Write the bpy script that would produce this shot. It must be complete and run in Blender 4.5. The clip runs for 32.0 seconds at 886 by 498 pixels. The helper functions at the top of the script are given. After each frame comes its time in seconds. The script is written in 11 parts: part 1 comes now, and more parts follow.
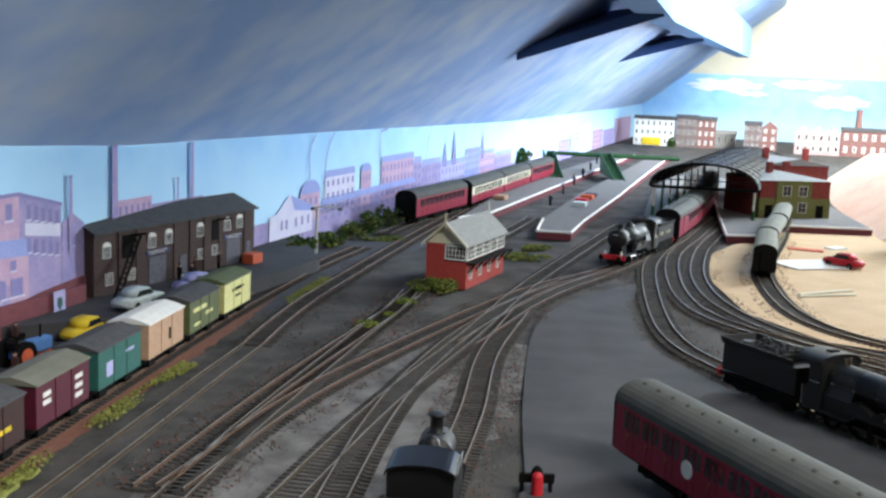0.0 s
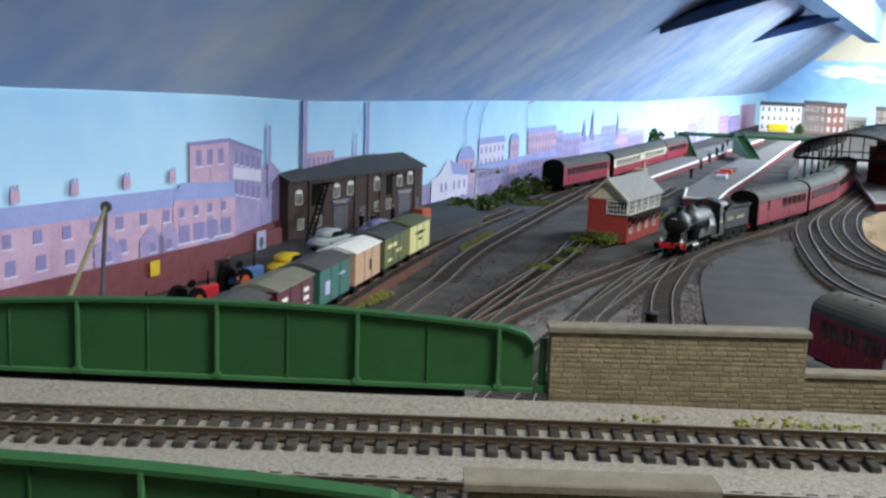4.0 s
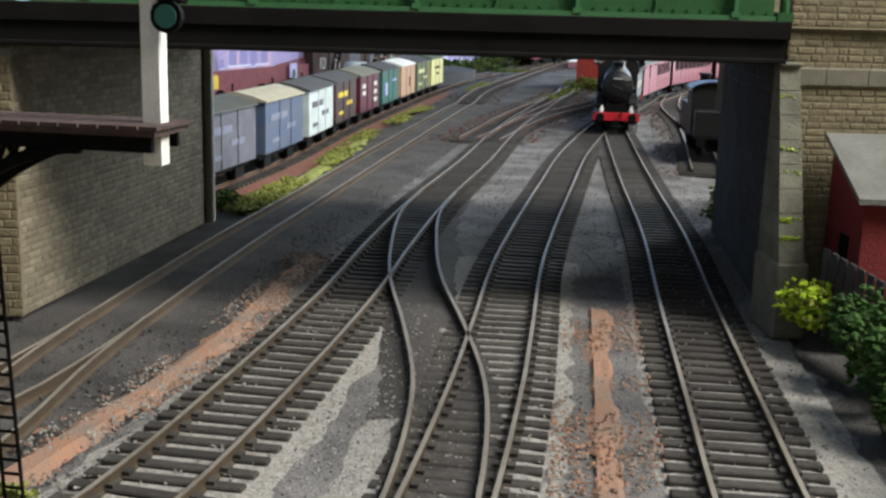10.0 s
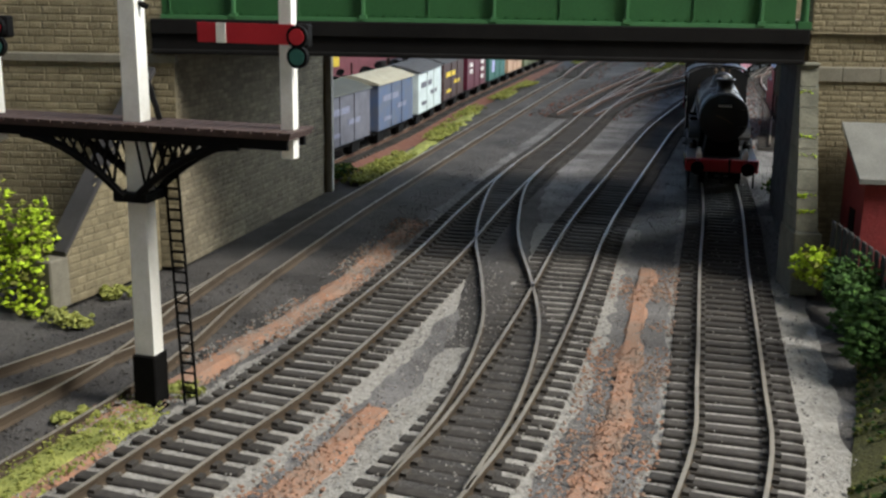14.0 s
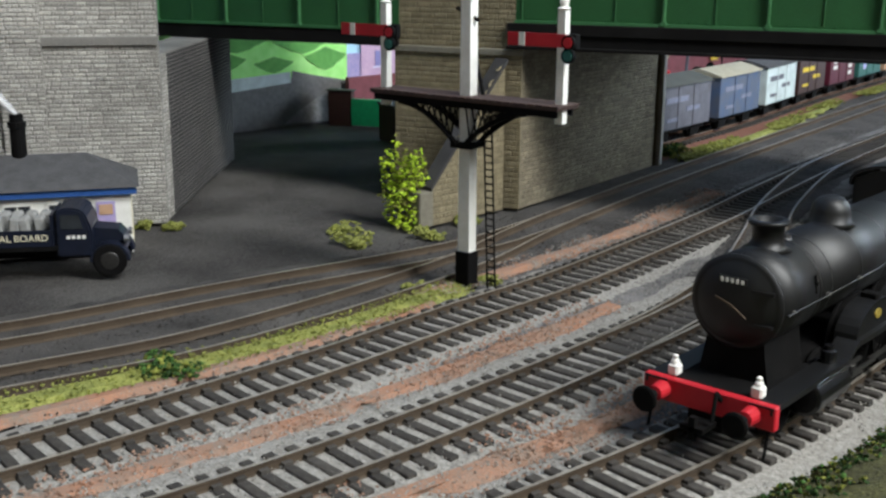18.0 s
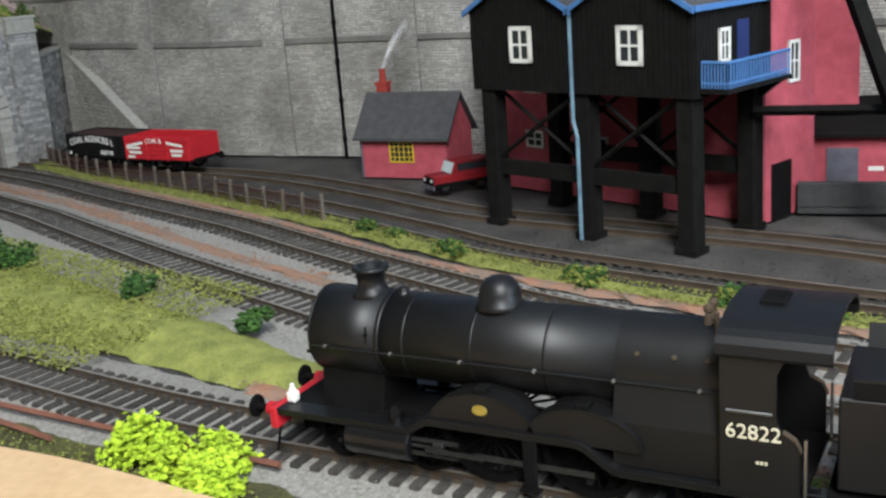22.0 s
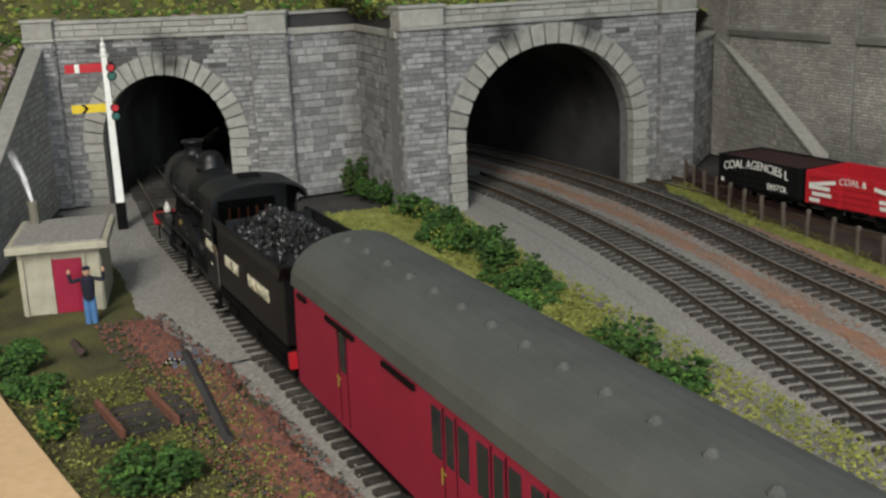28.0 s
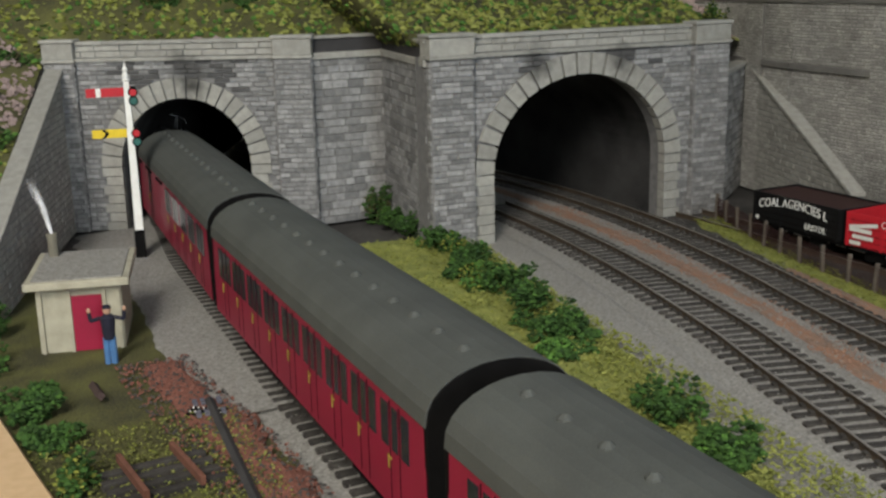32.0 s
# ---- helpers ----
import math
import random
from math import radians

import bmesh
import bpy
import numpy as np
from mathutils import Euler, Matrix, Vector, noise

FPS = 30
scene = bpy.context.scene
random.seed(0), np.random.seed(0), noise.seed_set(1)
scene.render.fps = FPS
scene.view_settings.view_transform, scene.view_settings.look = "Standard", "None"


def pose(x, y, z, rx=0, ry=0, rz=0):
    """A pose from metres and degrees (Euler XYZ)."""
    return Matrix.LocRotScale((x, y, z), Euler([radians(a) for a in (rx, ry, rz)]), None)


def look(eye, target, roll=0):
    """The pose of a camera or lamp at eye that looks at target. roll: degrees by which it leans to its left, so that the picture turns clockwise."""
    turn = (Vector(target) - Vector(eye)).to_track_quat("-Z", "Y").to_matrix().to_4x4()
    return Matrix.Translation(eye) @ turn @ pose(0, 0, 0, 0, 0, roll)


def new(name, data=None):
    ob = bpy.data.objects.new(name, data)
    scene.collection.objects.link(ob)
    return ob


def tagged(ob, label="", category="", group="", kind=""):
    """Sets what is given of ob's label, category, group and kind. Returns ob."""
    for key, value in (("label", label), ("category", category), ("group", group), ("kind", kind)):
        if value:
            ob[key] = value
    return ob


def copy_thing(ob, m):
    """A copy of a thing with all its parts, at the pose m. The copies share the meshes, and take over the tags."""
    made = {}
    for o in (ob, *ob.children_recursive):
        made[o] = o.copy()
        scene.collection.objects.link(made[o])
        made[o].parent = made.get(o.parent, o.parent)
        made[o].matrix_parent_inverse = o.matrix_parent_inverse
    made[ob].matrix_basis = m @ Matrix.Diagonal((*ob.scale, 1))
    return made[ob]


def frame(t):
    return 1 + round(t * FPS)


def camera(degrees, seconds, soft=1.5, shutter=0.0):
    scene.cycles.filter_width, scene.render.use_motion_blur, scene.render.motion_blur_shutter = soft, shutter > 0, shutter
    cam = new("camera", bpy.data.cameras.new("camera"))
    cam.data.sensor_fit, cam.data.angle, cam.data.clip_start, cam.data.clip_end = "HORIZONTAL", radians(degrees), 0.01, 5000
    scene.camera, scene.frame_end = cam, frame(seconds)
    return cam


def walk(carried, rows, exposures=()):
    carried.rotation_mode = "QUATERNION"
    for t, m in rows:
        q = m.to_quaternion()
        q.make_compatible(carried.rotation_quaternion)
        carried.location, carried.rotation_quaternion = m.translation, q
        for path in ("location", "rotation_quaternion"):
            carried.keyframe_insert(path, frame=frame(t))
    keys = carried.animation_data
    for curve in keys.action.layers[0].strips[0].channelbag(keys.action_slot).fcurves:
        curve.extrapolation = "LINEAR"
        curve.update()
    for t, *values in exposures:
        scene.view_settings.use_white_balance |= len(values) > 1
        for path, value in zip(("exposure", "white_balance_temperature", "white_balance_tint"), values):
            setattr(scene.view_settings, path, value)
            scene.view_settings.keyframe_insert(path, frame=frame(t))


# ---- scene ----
cam = camera(43.99, 32.0, soft=2.6)
PATH = [  # seconds, eye, target, roll
    (0, (0.0000, 0.0001, 0.2296), (0.0018, 0.2964, 0.1833), 2.48),
    (0.5, (-0.0064, -0.0063, 0.2239), (-0.0060, 0.2905, 0.1803), 2.34),
    (1, (-0.0118, -0.0114, 0.2182), (-0.0171, 0.2854, 0.1748), 2.36),
    (1.5, (-0.0206, -0.0149, 0.2098), (-0.0303, 0.2817, 0.1653), 2.81),
    (2, (-0.0328, -0.0197, 0.2034), (-0.0476, 0.2767, 0.1591), 2.44),
    (2.5, (-0.0410, -0.0274, 0.1975), (-0.0599, 0.2688, 0.1533), 2.63),
    (3, (-0.0476, -0.0389, 0.1937), (-0.0701, 0.2568, 0.1476), 2.78),
    (3.5, (-0.0535, -0.0526, 0.1902), (-0.0789, 0.2426, 0.1429), 2.52),
    (4, (-0.0605, -0.0668, 0.1851), (-0.0877, 0.2282, 0.1376), 1.90),
    (4.5, (-0.0709, -0.0798, 0.1766), (-0.0982, 0.2153, 0.1299), 0.98),
    (5, (-0.0844, -0.0898, 0.1628), (-0.1101, 0.2055, 0.1165), 0.47),
    (5.5, (-0.1027, -0.1018, 0.1484), (-0.1252, 0.1933, 0.0998), 0.16),
    (6, (-0.1109, -0.1115, 0.1392), (-0.1287, 0.1839, 0.0896), 0.08),
    (6.5, (-0.1226, -0.1204, 0.1325), (-0.1355, 0.1748, 0.0804), -0.20),
    (7, (-0.1336, -0.1294, 0.1226), (-0.1423, 0.1657, 0.0694), 0.32),
    (7.5, (-0.1402, -0.1384, 0.1048), (-0.1490, 0.1568, 0.0518), 0.62),
    (8, (-0.1455, -0.1456, 0.0999), (-0.1510, 0.1483, 0.0400), 0.85),
    (8.5, (-0.1493, -0.1549, 0.0960), (-0.1512, 0.1390, 0.0360), 1.57),
    (9, (-0.1559, -0.1644, 0.0913), (-0.1565, 0.1297, 0.0323), 1.97),
    (9.5, (-0.1609, -0.1738, 0.0884), (-0.1613, 0.1200, 0.0276), 1.79),
    (10, (-0.1666, -0.1789, 0.0859), (-0.1675, 0.1144, 0.0229), 1.58),
    (10.5, (-0.1724, -0.1856, 0.0840), (-0.1745, 0.1075, 0.0196), 1.21),
    (11, (-0.1712, -0.1919, 0.0853), (-0.1783, 0.1008, 0.0198), 0.94),
    (11.5, (-0.1714, -0.1971, 0.0827), (-0.1821, 0.0956, 0.0178), 1.01),
    (12, (-0.1708, -0.2030, 0.0852), (-0.1871, 0.0889, 0.0176), 0.55),
    (12.5, (-0.1685, -0.2124, 0.0892), (-0.1891, 0.0789, 0.0204), 0.28),
    (13, (-0.1645, -0.2206, 0.0942), (-0.1893, 0.0697, 0.0226), 0.43),
    (13.5, (-0.1600, -0.2330, 0.0989), (-0.1889, 0.0566, 0.0264), 0.96),
    (14, (-0.1504, -0.2462, 0.1018), (-0.1834, 0.0429, 0.0289), 0.80),
    (14.5, (-0.1389, -0.2596, 0.1035), (-0.1763, 0.0288, 0.0298), 0.61),
    (15, (-0.1283, -0.2727, 0.1045), (-0.1711, 0.0149, 0.0308), 0.51),
    (15.5, (-0.1217, -0.2848, 0.1054), (-0.1711, 0.0022, 0.0337), 0.43),
    (16, (-0.1218, -0.2952, 0.1067), (-0.1797, -0.0096, 0.0353), 0.07),
    (16.5, (-0.1205, -0.3048, 0.1060), (-0.1882, -0.0212, 0.0353), 0.02),
    (17, (-0.1112, -0.3230, 0.1066), (-0.1870, -0.0419, 0.0343), 0.06),
    (17.5, (-0.1016, -0.3321, 0.1084), (-0.2087, -0.0618, 0.0343), 0.09),
    (18, (-0.0749, -0.3446, 0.1142), (-0.2131, -0.0897, 0.0373), 0.36),
    (18.5, (-0.0563, -0.3551, 0.1185), (-0.2296, -0.1240, 0.0376), 0.07),
    (19, (-0.0380, -0.3599, 0.1240), (-0.2437, -0.1598, 0.0364), -0.86),
    (19.5, (-0.0181, -0.3554, 0.1318), (-0.2521, -0.1903, 0.0426), -2.02),
    (20, (0.0055, -0.3533, 0.1382), (-0.2542, -0.2314, 0.0505), -3.64),
    (20.5, (0.0186, -0.3503, 0.1404), (-0.2579, -0.2702, 0.0560), -3.38),
    (21, (0.0237, -0.3531, 0.1383), (-0.2619, -0.3098, 0.0572), -2.13),
    (21.5, (0.0158, -0.3621, 0.1306), (-0.2737, -0.3549, 0.0520), -3.96),
    (22, (0.0052, -0.3702, 0.1316), (-0.2837, -0.3885, 0.0530), -4.42),
    (22.5, (-0.0071, -0.3783, 0.1313), (-0.2956, -0.4122, 0.0563), -5.05),
    (23, (-0.0203, -0.3879, 0.1287), (-0.3066, -0.4407, 0.0560), -4.88),
    (23.5, (-0.0355, -0.3973, 0.1306), (-0.3175, -0.4683, 0.0567), -4.74),
    (24, (-0.0498, -0.4105, 0.1298), (-0.3271, -0.4958, 0.0534), -4.56),
    (24.5, (-0.0656, -0.4219, 0.1305), (-0.3388, -0.5178, 0.0519), -4.06),
    (25, (-0.0821, -0.4314, 0.1315), (-0.3513, -0.5375, 0.0522), -3.52),
    (25.5, (-0.1062, -0.4447, 0.1305), (-0.3701, -0.5627, 0.0506), -3.06),
    (26, (-0.1307, -0.4531, 0.1301), (-0.3886, -0.5829, 0.0487), -3.61),
    (26.5, (-0.1549, -0.4663, 0.1257), (-0.4078, -0.6054, 0.0438), -3.11),
    (27, (-0.1736, -0.4791, 0.1242), (-0.4237, -0.6257, 0.0469), -2.92),
    (27.5, (-0.1871, -0.4910, 0.1250), (-0.4348, -0.6426, 0.0499), -2.64),
    (28, (-0.1957, -0.5012, 0.1274), (-0.4415, -0.6558, 0.0519), -2.26),
    (28.5, (-0.1995, -0.5091, 0.1307), (-0.4436, -0.6647, 0.0520), -1.88),
    (29, (-0.1985, -0.5137, 0.1343), (-0.4431, -0.6697, 0.0578), -1.77),
    (29.5, (-0.1993, -0.5152, 0.1372), (-0.4443, -0.6719, 0.0636), -1.76),
    (30, (-0.2000, -0.5164, 0.1401), (-0.4446, -0.6738, 0.0665), -1.39),
    (30.5, (-0.1997, -0.5165, 0.1403), (-0.4442, -0.6743, 0.0676), -1.15),
    (31, (-0.2010, -0.5168, 0.1382), (-0.4461, -0.6742, 0.0662), -1.11),
    (31.5, (-0.2039, -0.5179, 0.1372), (-0.4491, -0.6746, 0.0643), -1.30),
    (32, (-0.2053, -0.5186, 0.1366), (-0.4507, -0.6749, 0.0634), -1.28),
]
walk(cam, [(t, look(eye, target, roll)) for t, eye, target, roll in PATH], [(0.0, -0.35, 6500, 10), (3.0, -0.4, 6500, 10), (5.0, -0.42, 6350, 10), (6.0, -0.25, 6300, 10), (6.8, -0.05, 6450, 10), (8.0, 0.2, 6500, 10), (10.0, 0.08, 6500, 10), (16.0, 0.0, 6450, 10), (18.0, -0.1, 6050, 9), (20.0, -0.02, 5850, 9), (22.0, 0.05, 5950, 9), (24.0, -0.05, 6450, 9), (25.0, -0.1, 6500, 9), (28.0, -0.3, 6550, 10), (32.0, -0.35, 6550, 10)])

# ---- daylight and room lamps ----
world = bpy.data.worlds.new("world")
scene.world = world
world.use_nodes = True
_n = world.node_tree.nodes
_sky = _n.new("ShaderNodeTexSky")
_sky.sky_type, _sky.sun_disc = "NISHITA", False
_sky.sun_elevation, _sky.sun_rotation = radians(50), radians(120)
_n["Background"].inputs[1].default_value = 0.10
world.node_tree.links.new(_sky.outputs[0], _n["Background"].inputs[0])


def area_lamp(name, eye, target, sx, sy, power, colour):
    d = bpy.data.lights.new(name, "AREA")
    d.shape, d.size, d.size_y, d.energy, d.color = "RECTANGLE", sx, sy, power, colour
    ob = new(name, d)
    ob.matrix_world = look(eye, target)
    return ob


area_lamp("skylight_station", (1.85, 2.60, 0.72), (-0.1, 3.0, 0.16), 0.9, 1.8, 205.0, (0.80, 0.91, 1.0))
area_lamp("skylight_gable", (1.70, 3.30, 1.25), (1.45, 4.70, 0.55), 0.6, 0.9, 75.0, (1.0, 0.98, 0.92))
area_lamp("strip_light_colliery", (0.80, -0.22, 1.15), (-0.45, -0.30, 0.05), 0.35, 1.0, 47.0, (1.0, 0.975, 0.91))

# ---- materials ----
def mat(name, a, b=None, rough=0.8, metal=0.0, scale=300.0, fine=2500.0, bump=0.0, spec=0.3, island=0.0, mixpos=(0.35, 0.65), world_space=False):
    """Two colours mixed by coarse and fine noise, with fine relief; island: tone change from piece to piece."""
    m = bpy.data.materials.new(name)
    m.use_nodes = True
    nt = m.node_tree
    nd, lk = nt.nodes, nt.links
    bs = nd["Principled BSDF"]
    bs.inputs["Roughness"].default_value = rough
    bs.inputs["Metallic"].default_value = metal
    bs.inputs["Specular IOR Level"].default_value = spec
    tc = nd.new("ShaderNodeTexCoord")
    gp = nd.new("ShaderNodeNewGeometry")
    n1, n2 = nd.new("ShaderNodeTexNoise"), nd.new("ShaderNodeTexNoise")
    for n, s, det in ((n1, scale, 4.0), (n2, fine, 2.0)):
        n.inputs["Scale"].default_value, n.inputs["Detail"].default_value = s, det
        lk.new(gp.outputs["Position"] if world_space else tc.outputs["Object"], n.inputs["Vector"])
    mx = nd.new("ShaderNodeMath")
    mx.operation = "MULTIPLY_ADD"
    mx.inputs[1].default_value = 0.45
    lk.new(n2.outputs["Fac"], mx.inputs[0])
    m2 = nd.new("ShaderNodeMath")
    m2.operation = "MULTIPLY"
    m2.inputs[1].default_value = 0.55
    lk.new(n1.outputs["Fac"], m2.inputs[0])
    lk.new(m2.outputs[0], mx.inputs[2])
    rp = nd.new("ShaderNodeValToRGB")
    b = b or tuple(c * 0.7 for c in a)
    rp.color_ramp.elements[0].position, rp.color_ramp.elements[1].position = mixpos
    rp.color_ramp.elements[0].color, rp.color_ramp.elements[1].color = (*b, 1), (*a, 1)
    lk.new(mx.outputs[0], rp.inputs[0])
    out = rp.outputs[0]
    if island:
        oi, geo, ad = nd.new("ShaderNodeObjectInfo"), nd.new("ShaderNodeNewGeometry"), nd.new("ShaderNodeMath")
        ad.operation = "ADD"
        lk.new(oi.outputs["Random"], ad.inputs[0])
        lk.new(geo.outputs["Random Per Island"], ad.inputs[1])
        fr = nd.new("ShaderNodeMath")
        fr.operation = "FRACT"
        lk.new(ad.outputs[0], fr.inputs[0])
        mr = nd.new("ShaderNodeMapRange")
        mr.inputs[3].default_value, mr.inputs[4].default_value = 1 - island, 1 + island
        lk.new(fr.outputs[0], mr.inputs[0])
        hs = nd.new("ShaderNodeHueSaturation")
        lk.new(mr.outputs[0], hs.inputs["Value"])
        lk.new(out, hs.inputs["Color"])
        out = hs.outputs[0]
    lk.new(out, bs.inputs["Base Color"])
    if bump:
        bp = nd.new("ShaderNodeBump")
        bp.inputs["Strength"].default_value, bp.inputs["Distance"].default_value = bump, 0.0006
        lk.new(n2.outputs["Fac"], bp.inputs["Height"])
        lk.new(bp.outputs[0], bs.inputs["Normal"])
    return m


def glow_free_glass(name, tint=(0.05, 0.06, 0.07)):
    m = mat(name, tint, tint, rough=0.08, spec=0.6)
    return m


M = {}
M["soil"] = mat("ash_ground", (0.10, 0.094, 0.087), (0.022, 0.02, 0.019), rough=0.95, scale=16, fine=1500, bump=0.6, mixpos=(0.4, 0.62))
M["tarmac"] = mat("tarmac", (0.075, 0.075, 0.081), (0.04, 0.04, 0.044), rough=0.85, scale=18, fine=1800, bump=0.2)
M["ballast"] = mat("grey_ballast", (0.36, 0.345, 0.315), (0.17, 0.16, 0.145), rough=0.95, scale=700, fine=1600, bump=1.0)
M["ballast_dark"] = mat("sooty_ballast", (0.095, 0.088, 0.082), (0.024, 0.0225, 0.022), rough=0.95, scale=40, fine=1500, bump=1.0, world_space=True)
M["orange"] = mat("orange_cess", (0.33, 0.165, 0.10), (0.20, 0.165, 0.135), rough=0.95, scale=90, fine=1600, bump=0.8)
M["grass"] = mat("grass_scatter", (0.32, 0.33, 0.085), (0.13, 0.15, 0.038), rough=0.95, scale=130, fine=1400, bump=1.0)
M["leaf"] = mat("dark_foliage", (0.05, 0.11, 0.018), (0.015, 0.04, 0.01), rough=0.9, scale=300, fine=1500, island=0.5)
M["leaf_lime"] = mat("lime_foliage", (0.45, 0.6, 0.03), (0.25, 0.38, 0.02), rough=0.9, scale=300, fine=1500, island=0.3)
M["leaf_yel"] = mat("yellow_green_foliage", (0.2, 0.205, 0.035), (0.09, 0.11, 0.02), rough=0.9, scale=300, fine=1500, island=0.4)
M["sleeper"] = mat("sleeper_brown", (0.062, 0.056, 0.049), (0.026, 0.023, 0.021), rough=0.85, scale=500, fine=2500, island=0.3)
M["rail_side"] = mat("rusty_rail", (0.085, 0.064, 0.045), (0.05, 0.038, 0.028), rough=0.8, scale=90, spec=0.1)
M["rail_rust"] = mat("red_rusty_rail", (0.15, 0.085, 0.055), (0.08, 0.05, 0.038), rough=0.85, scale=90, spec=0.1)
M["rail_top"] = mat("rail_head", (0.47, 0.43, 0.36), (0.27, 0.24, 0.20), rough=0.38, metal=0.55, scale=60, spec=0.5)
M["stone"] = mat("buff_stone", (0.235, 0.198, 0.122), (0.15, 0.126, 0.076), rough=0.9, scale=260, fine=2200, bump=0.6, island=0.16, world_space=True)
# buff stone darkened for the wall under the deck: shade put into the colour
M["stone_shaded"] = mat("shaded_stone", (0.20, 0.172, 0.118), (0.12, 0.1, 0.066), rough=0.9, scale=400, fine=2200, bump=0.6, island=0.25, world_space=True)
M["mortar_dk"] = mat("shaded_mortar", (0.15, 0.128, 0.088), (0.1, 0.085, 0.058), rough=0.95, scale=300, world_space=True)
M["mortar"] = mat("dark_mortar", (0.165, 0.14, 0.09), (0.115, 0.097, 0.062), rough=0.95, scale=300, world_space=True)
M["cap"] = mat("stone_coping", (0.2, 0.185, 0.145), (0.13, 0.12, 0.092), rough=0.9, scale=200, bump=0.3, world_space=True)
M["gstone"] = mat("grey_stone", (0.32, 0.315, 0.305), (0.175, 0.172, 0.17), rough=0.9, scale=350, fine=2200, bump=0.5, island=0.34, world_space=True)
M["gmortar"] = mat("grey_mortar", (0.2, 0.195, 0.19), (0.13, 0.127, 0.125), rough=0.95, scale=300, world_space=True)
M["gcap"] = mat("pale_stone", (0.37, 0.36, 0.32), (0.26, 0.25, 0.225), rough=0.9, scale=260, bump=0.3, island=0.14, world_space=True)
M["wallgrey"] = mat("retaining_stone", (0.55, 0.53, 0.485), (0.185, 0.178, 0.163), rough=0.92, scale=24, fine=1500, bump=0.8, island=0.2, world_space=True)
M["wallgrey_m"] = mat("retaining_mortar", (0.25, 0.24, 0.22), (0.12, 0.115, 0.107), rough=0.95, scale=40, world_space=True)
M["green"] = mat("girder_green", (0.022, 0.095, 0.029), (0.017, 0.072, 0.022), rough=0.6, scale=60, fine=1200)
M["green_lt"] = mat("girder_rib_green", (0.05, 0.16, 0.06), (0.035, 0.12, 0.045), rough=0.6, scale=90)
M["black"] = mat("bridge_black", (0.012, 0.0115, 0.011), (0.007, 0.0065, 0.0065), rough=0.8, scale=90, spec=0.06)
# near-black grey: faces under the bridges, a coping, a parapet, an old rail
M["soot"] = mat("dark_concrete", (0.055, 0.052, 0.052), (0.028, 0.027, 0.027), rough=0.9, scale=60, world_space=True)
M["slabgrey"] = mat("mossy_grey_slab", (0.20, 0.195, 0.15), (0.11, 0.11, 0.085), rough=0.9, scale=180, fine=1500, bump=0.4, world_space=True)
M["ballast_mid"] = mat("sooty_grey_ballast", (0.23, 0.22, 0.215), (0.05, 0.047, 0.046), rough=0.95, scale=42, fine=1500, bump=1.0, world_space=True)
M["loco"] = mat("loco_black", (0.0058, 0.0058, 0.0062), (0.0035, 0.0035, 0.004), rough=0.46, scale=120, spec=0.43)
M["loco_dull"] = mat("frame_black", (0.008, 0.0075, 0.0075), (0.004, 0.004, 0.004), rough=0.75, scale=200, spec=0.06)
M["red"] = mat("buffer_red", (0.5, 0.02, 0.03), (0.38, 0.012, 0.02), rough=0.5, scale=150)
M["white"] = mat("white_paint", (0.82, 0.81, 0.77), (0.66, 0.65, 0.6), rough=0.6, scale=200)
M["cream"] = mat("cream_paint", (0.72, 0.68, 0.52), (0.55, 0.5, 0.36), rough=0.6, scale=200)
M["maroon"] = mat("coach_maroon", (0.30, 0.014, 0.045), (0.23, 0.011, 0.034), rough=0.42, scale=70, spec=0.35)
M["roof"] = mat("coach_roof_grey", (0.085, 0.09, 0.082), (0.06, 0.063, 0.058), spec=0.2, rough=0.75, scale=60)
M["slate"] = mat("dark_slate", (0.085, 0.085, 0.088), (0.05, 0.05, 0.053), rough=0.85, scale=200, fine=1800, bump=0.4)
M["lslate"] = mat("light_slate", (0.3, 0.3, 0.29), (0.2, 0.2, 0.195), rough=0.85, scale=200, fine=1800, bump=0.4)
# red brick darkened for the lean-to hut wall, its shade put into the colour
M["brickdull"] = mat("dull_red_brick", (0.22, 0.03, 0.03), (0.15, 0.022, 0.022), rough=0.85, scale=300, fine=1800, bump=0.4)
M["hutslate"] = mat("worn_grey_slate", (0.17, 0.17, 0.155), (0.11, 0.11, 0.10), rough=0.85, scale=120, fine=1800, bump=0.4)
M["brickred"] = mat("red_brick", (0.4, 0.055, 0.045), (0.28, 0.04, 0.03), rough=0.85, scale=300, fine=1800, bump=0.4)
M["pink"] = mat("pink_brick", (0.5, 0.1, 0.13), (0.34, 0.06, 0.08), rough=0.85, scale=160, fine=1500, bump=0.4)
M["brown"] = mat("sooty_brown_brick", (0.085, 0.055, 0.048), (0.05, 0.033, 0.03), rough=0.85, scale=300, fine=1600, bump=0.4)
M["timber"] = mat("black_timber", (0.013, 0.0125, 0.012), (0.007, 0.0065, 0.006), spec=0.06, rough=0.85, scale=200, fine=1500, bump=0.3)
M["glass"] = mat("window_glass", (0.03, 0.035, 0.04), (0.02, 0.022, 0.025), rough=0.12, spec=0.6)
M["coal"] = mat("coal", (0.02, 0.02, 0.021), (0.006, 0.006, 0.006), rough=0.42, scale=400, fine=2000, spec=0.5)
M["blue"] = mat("navy_paint", (0.02, 0.035, 0.14), (0.015, 0.025, 0.1), rough=0.35, spec=0.5)
M["pipeblue"] = mat("pale_pipe_blue", (0.2, 0.33, 0.42), (0.1, 0.16, 0.22), rough=0.6, scale=150)
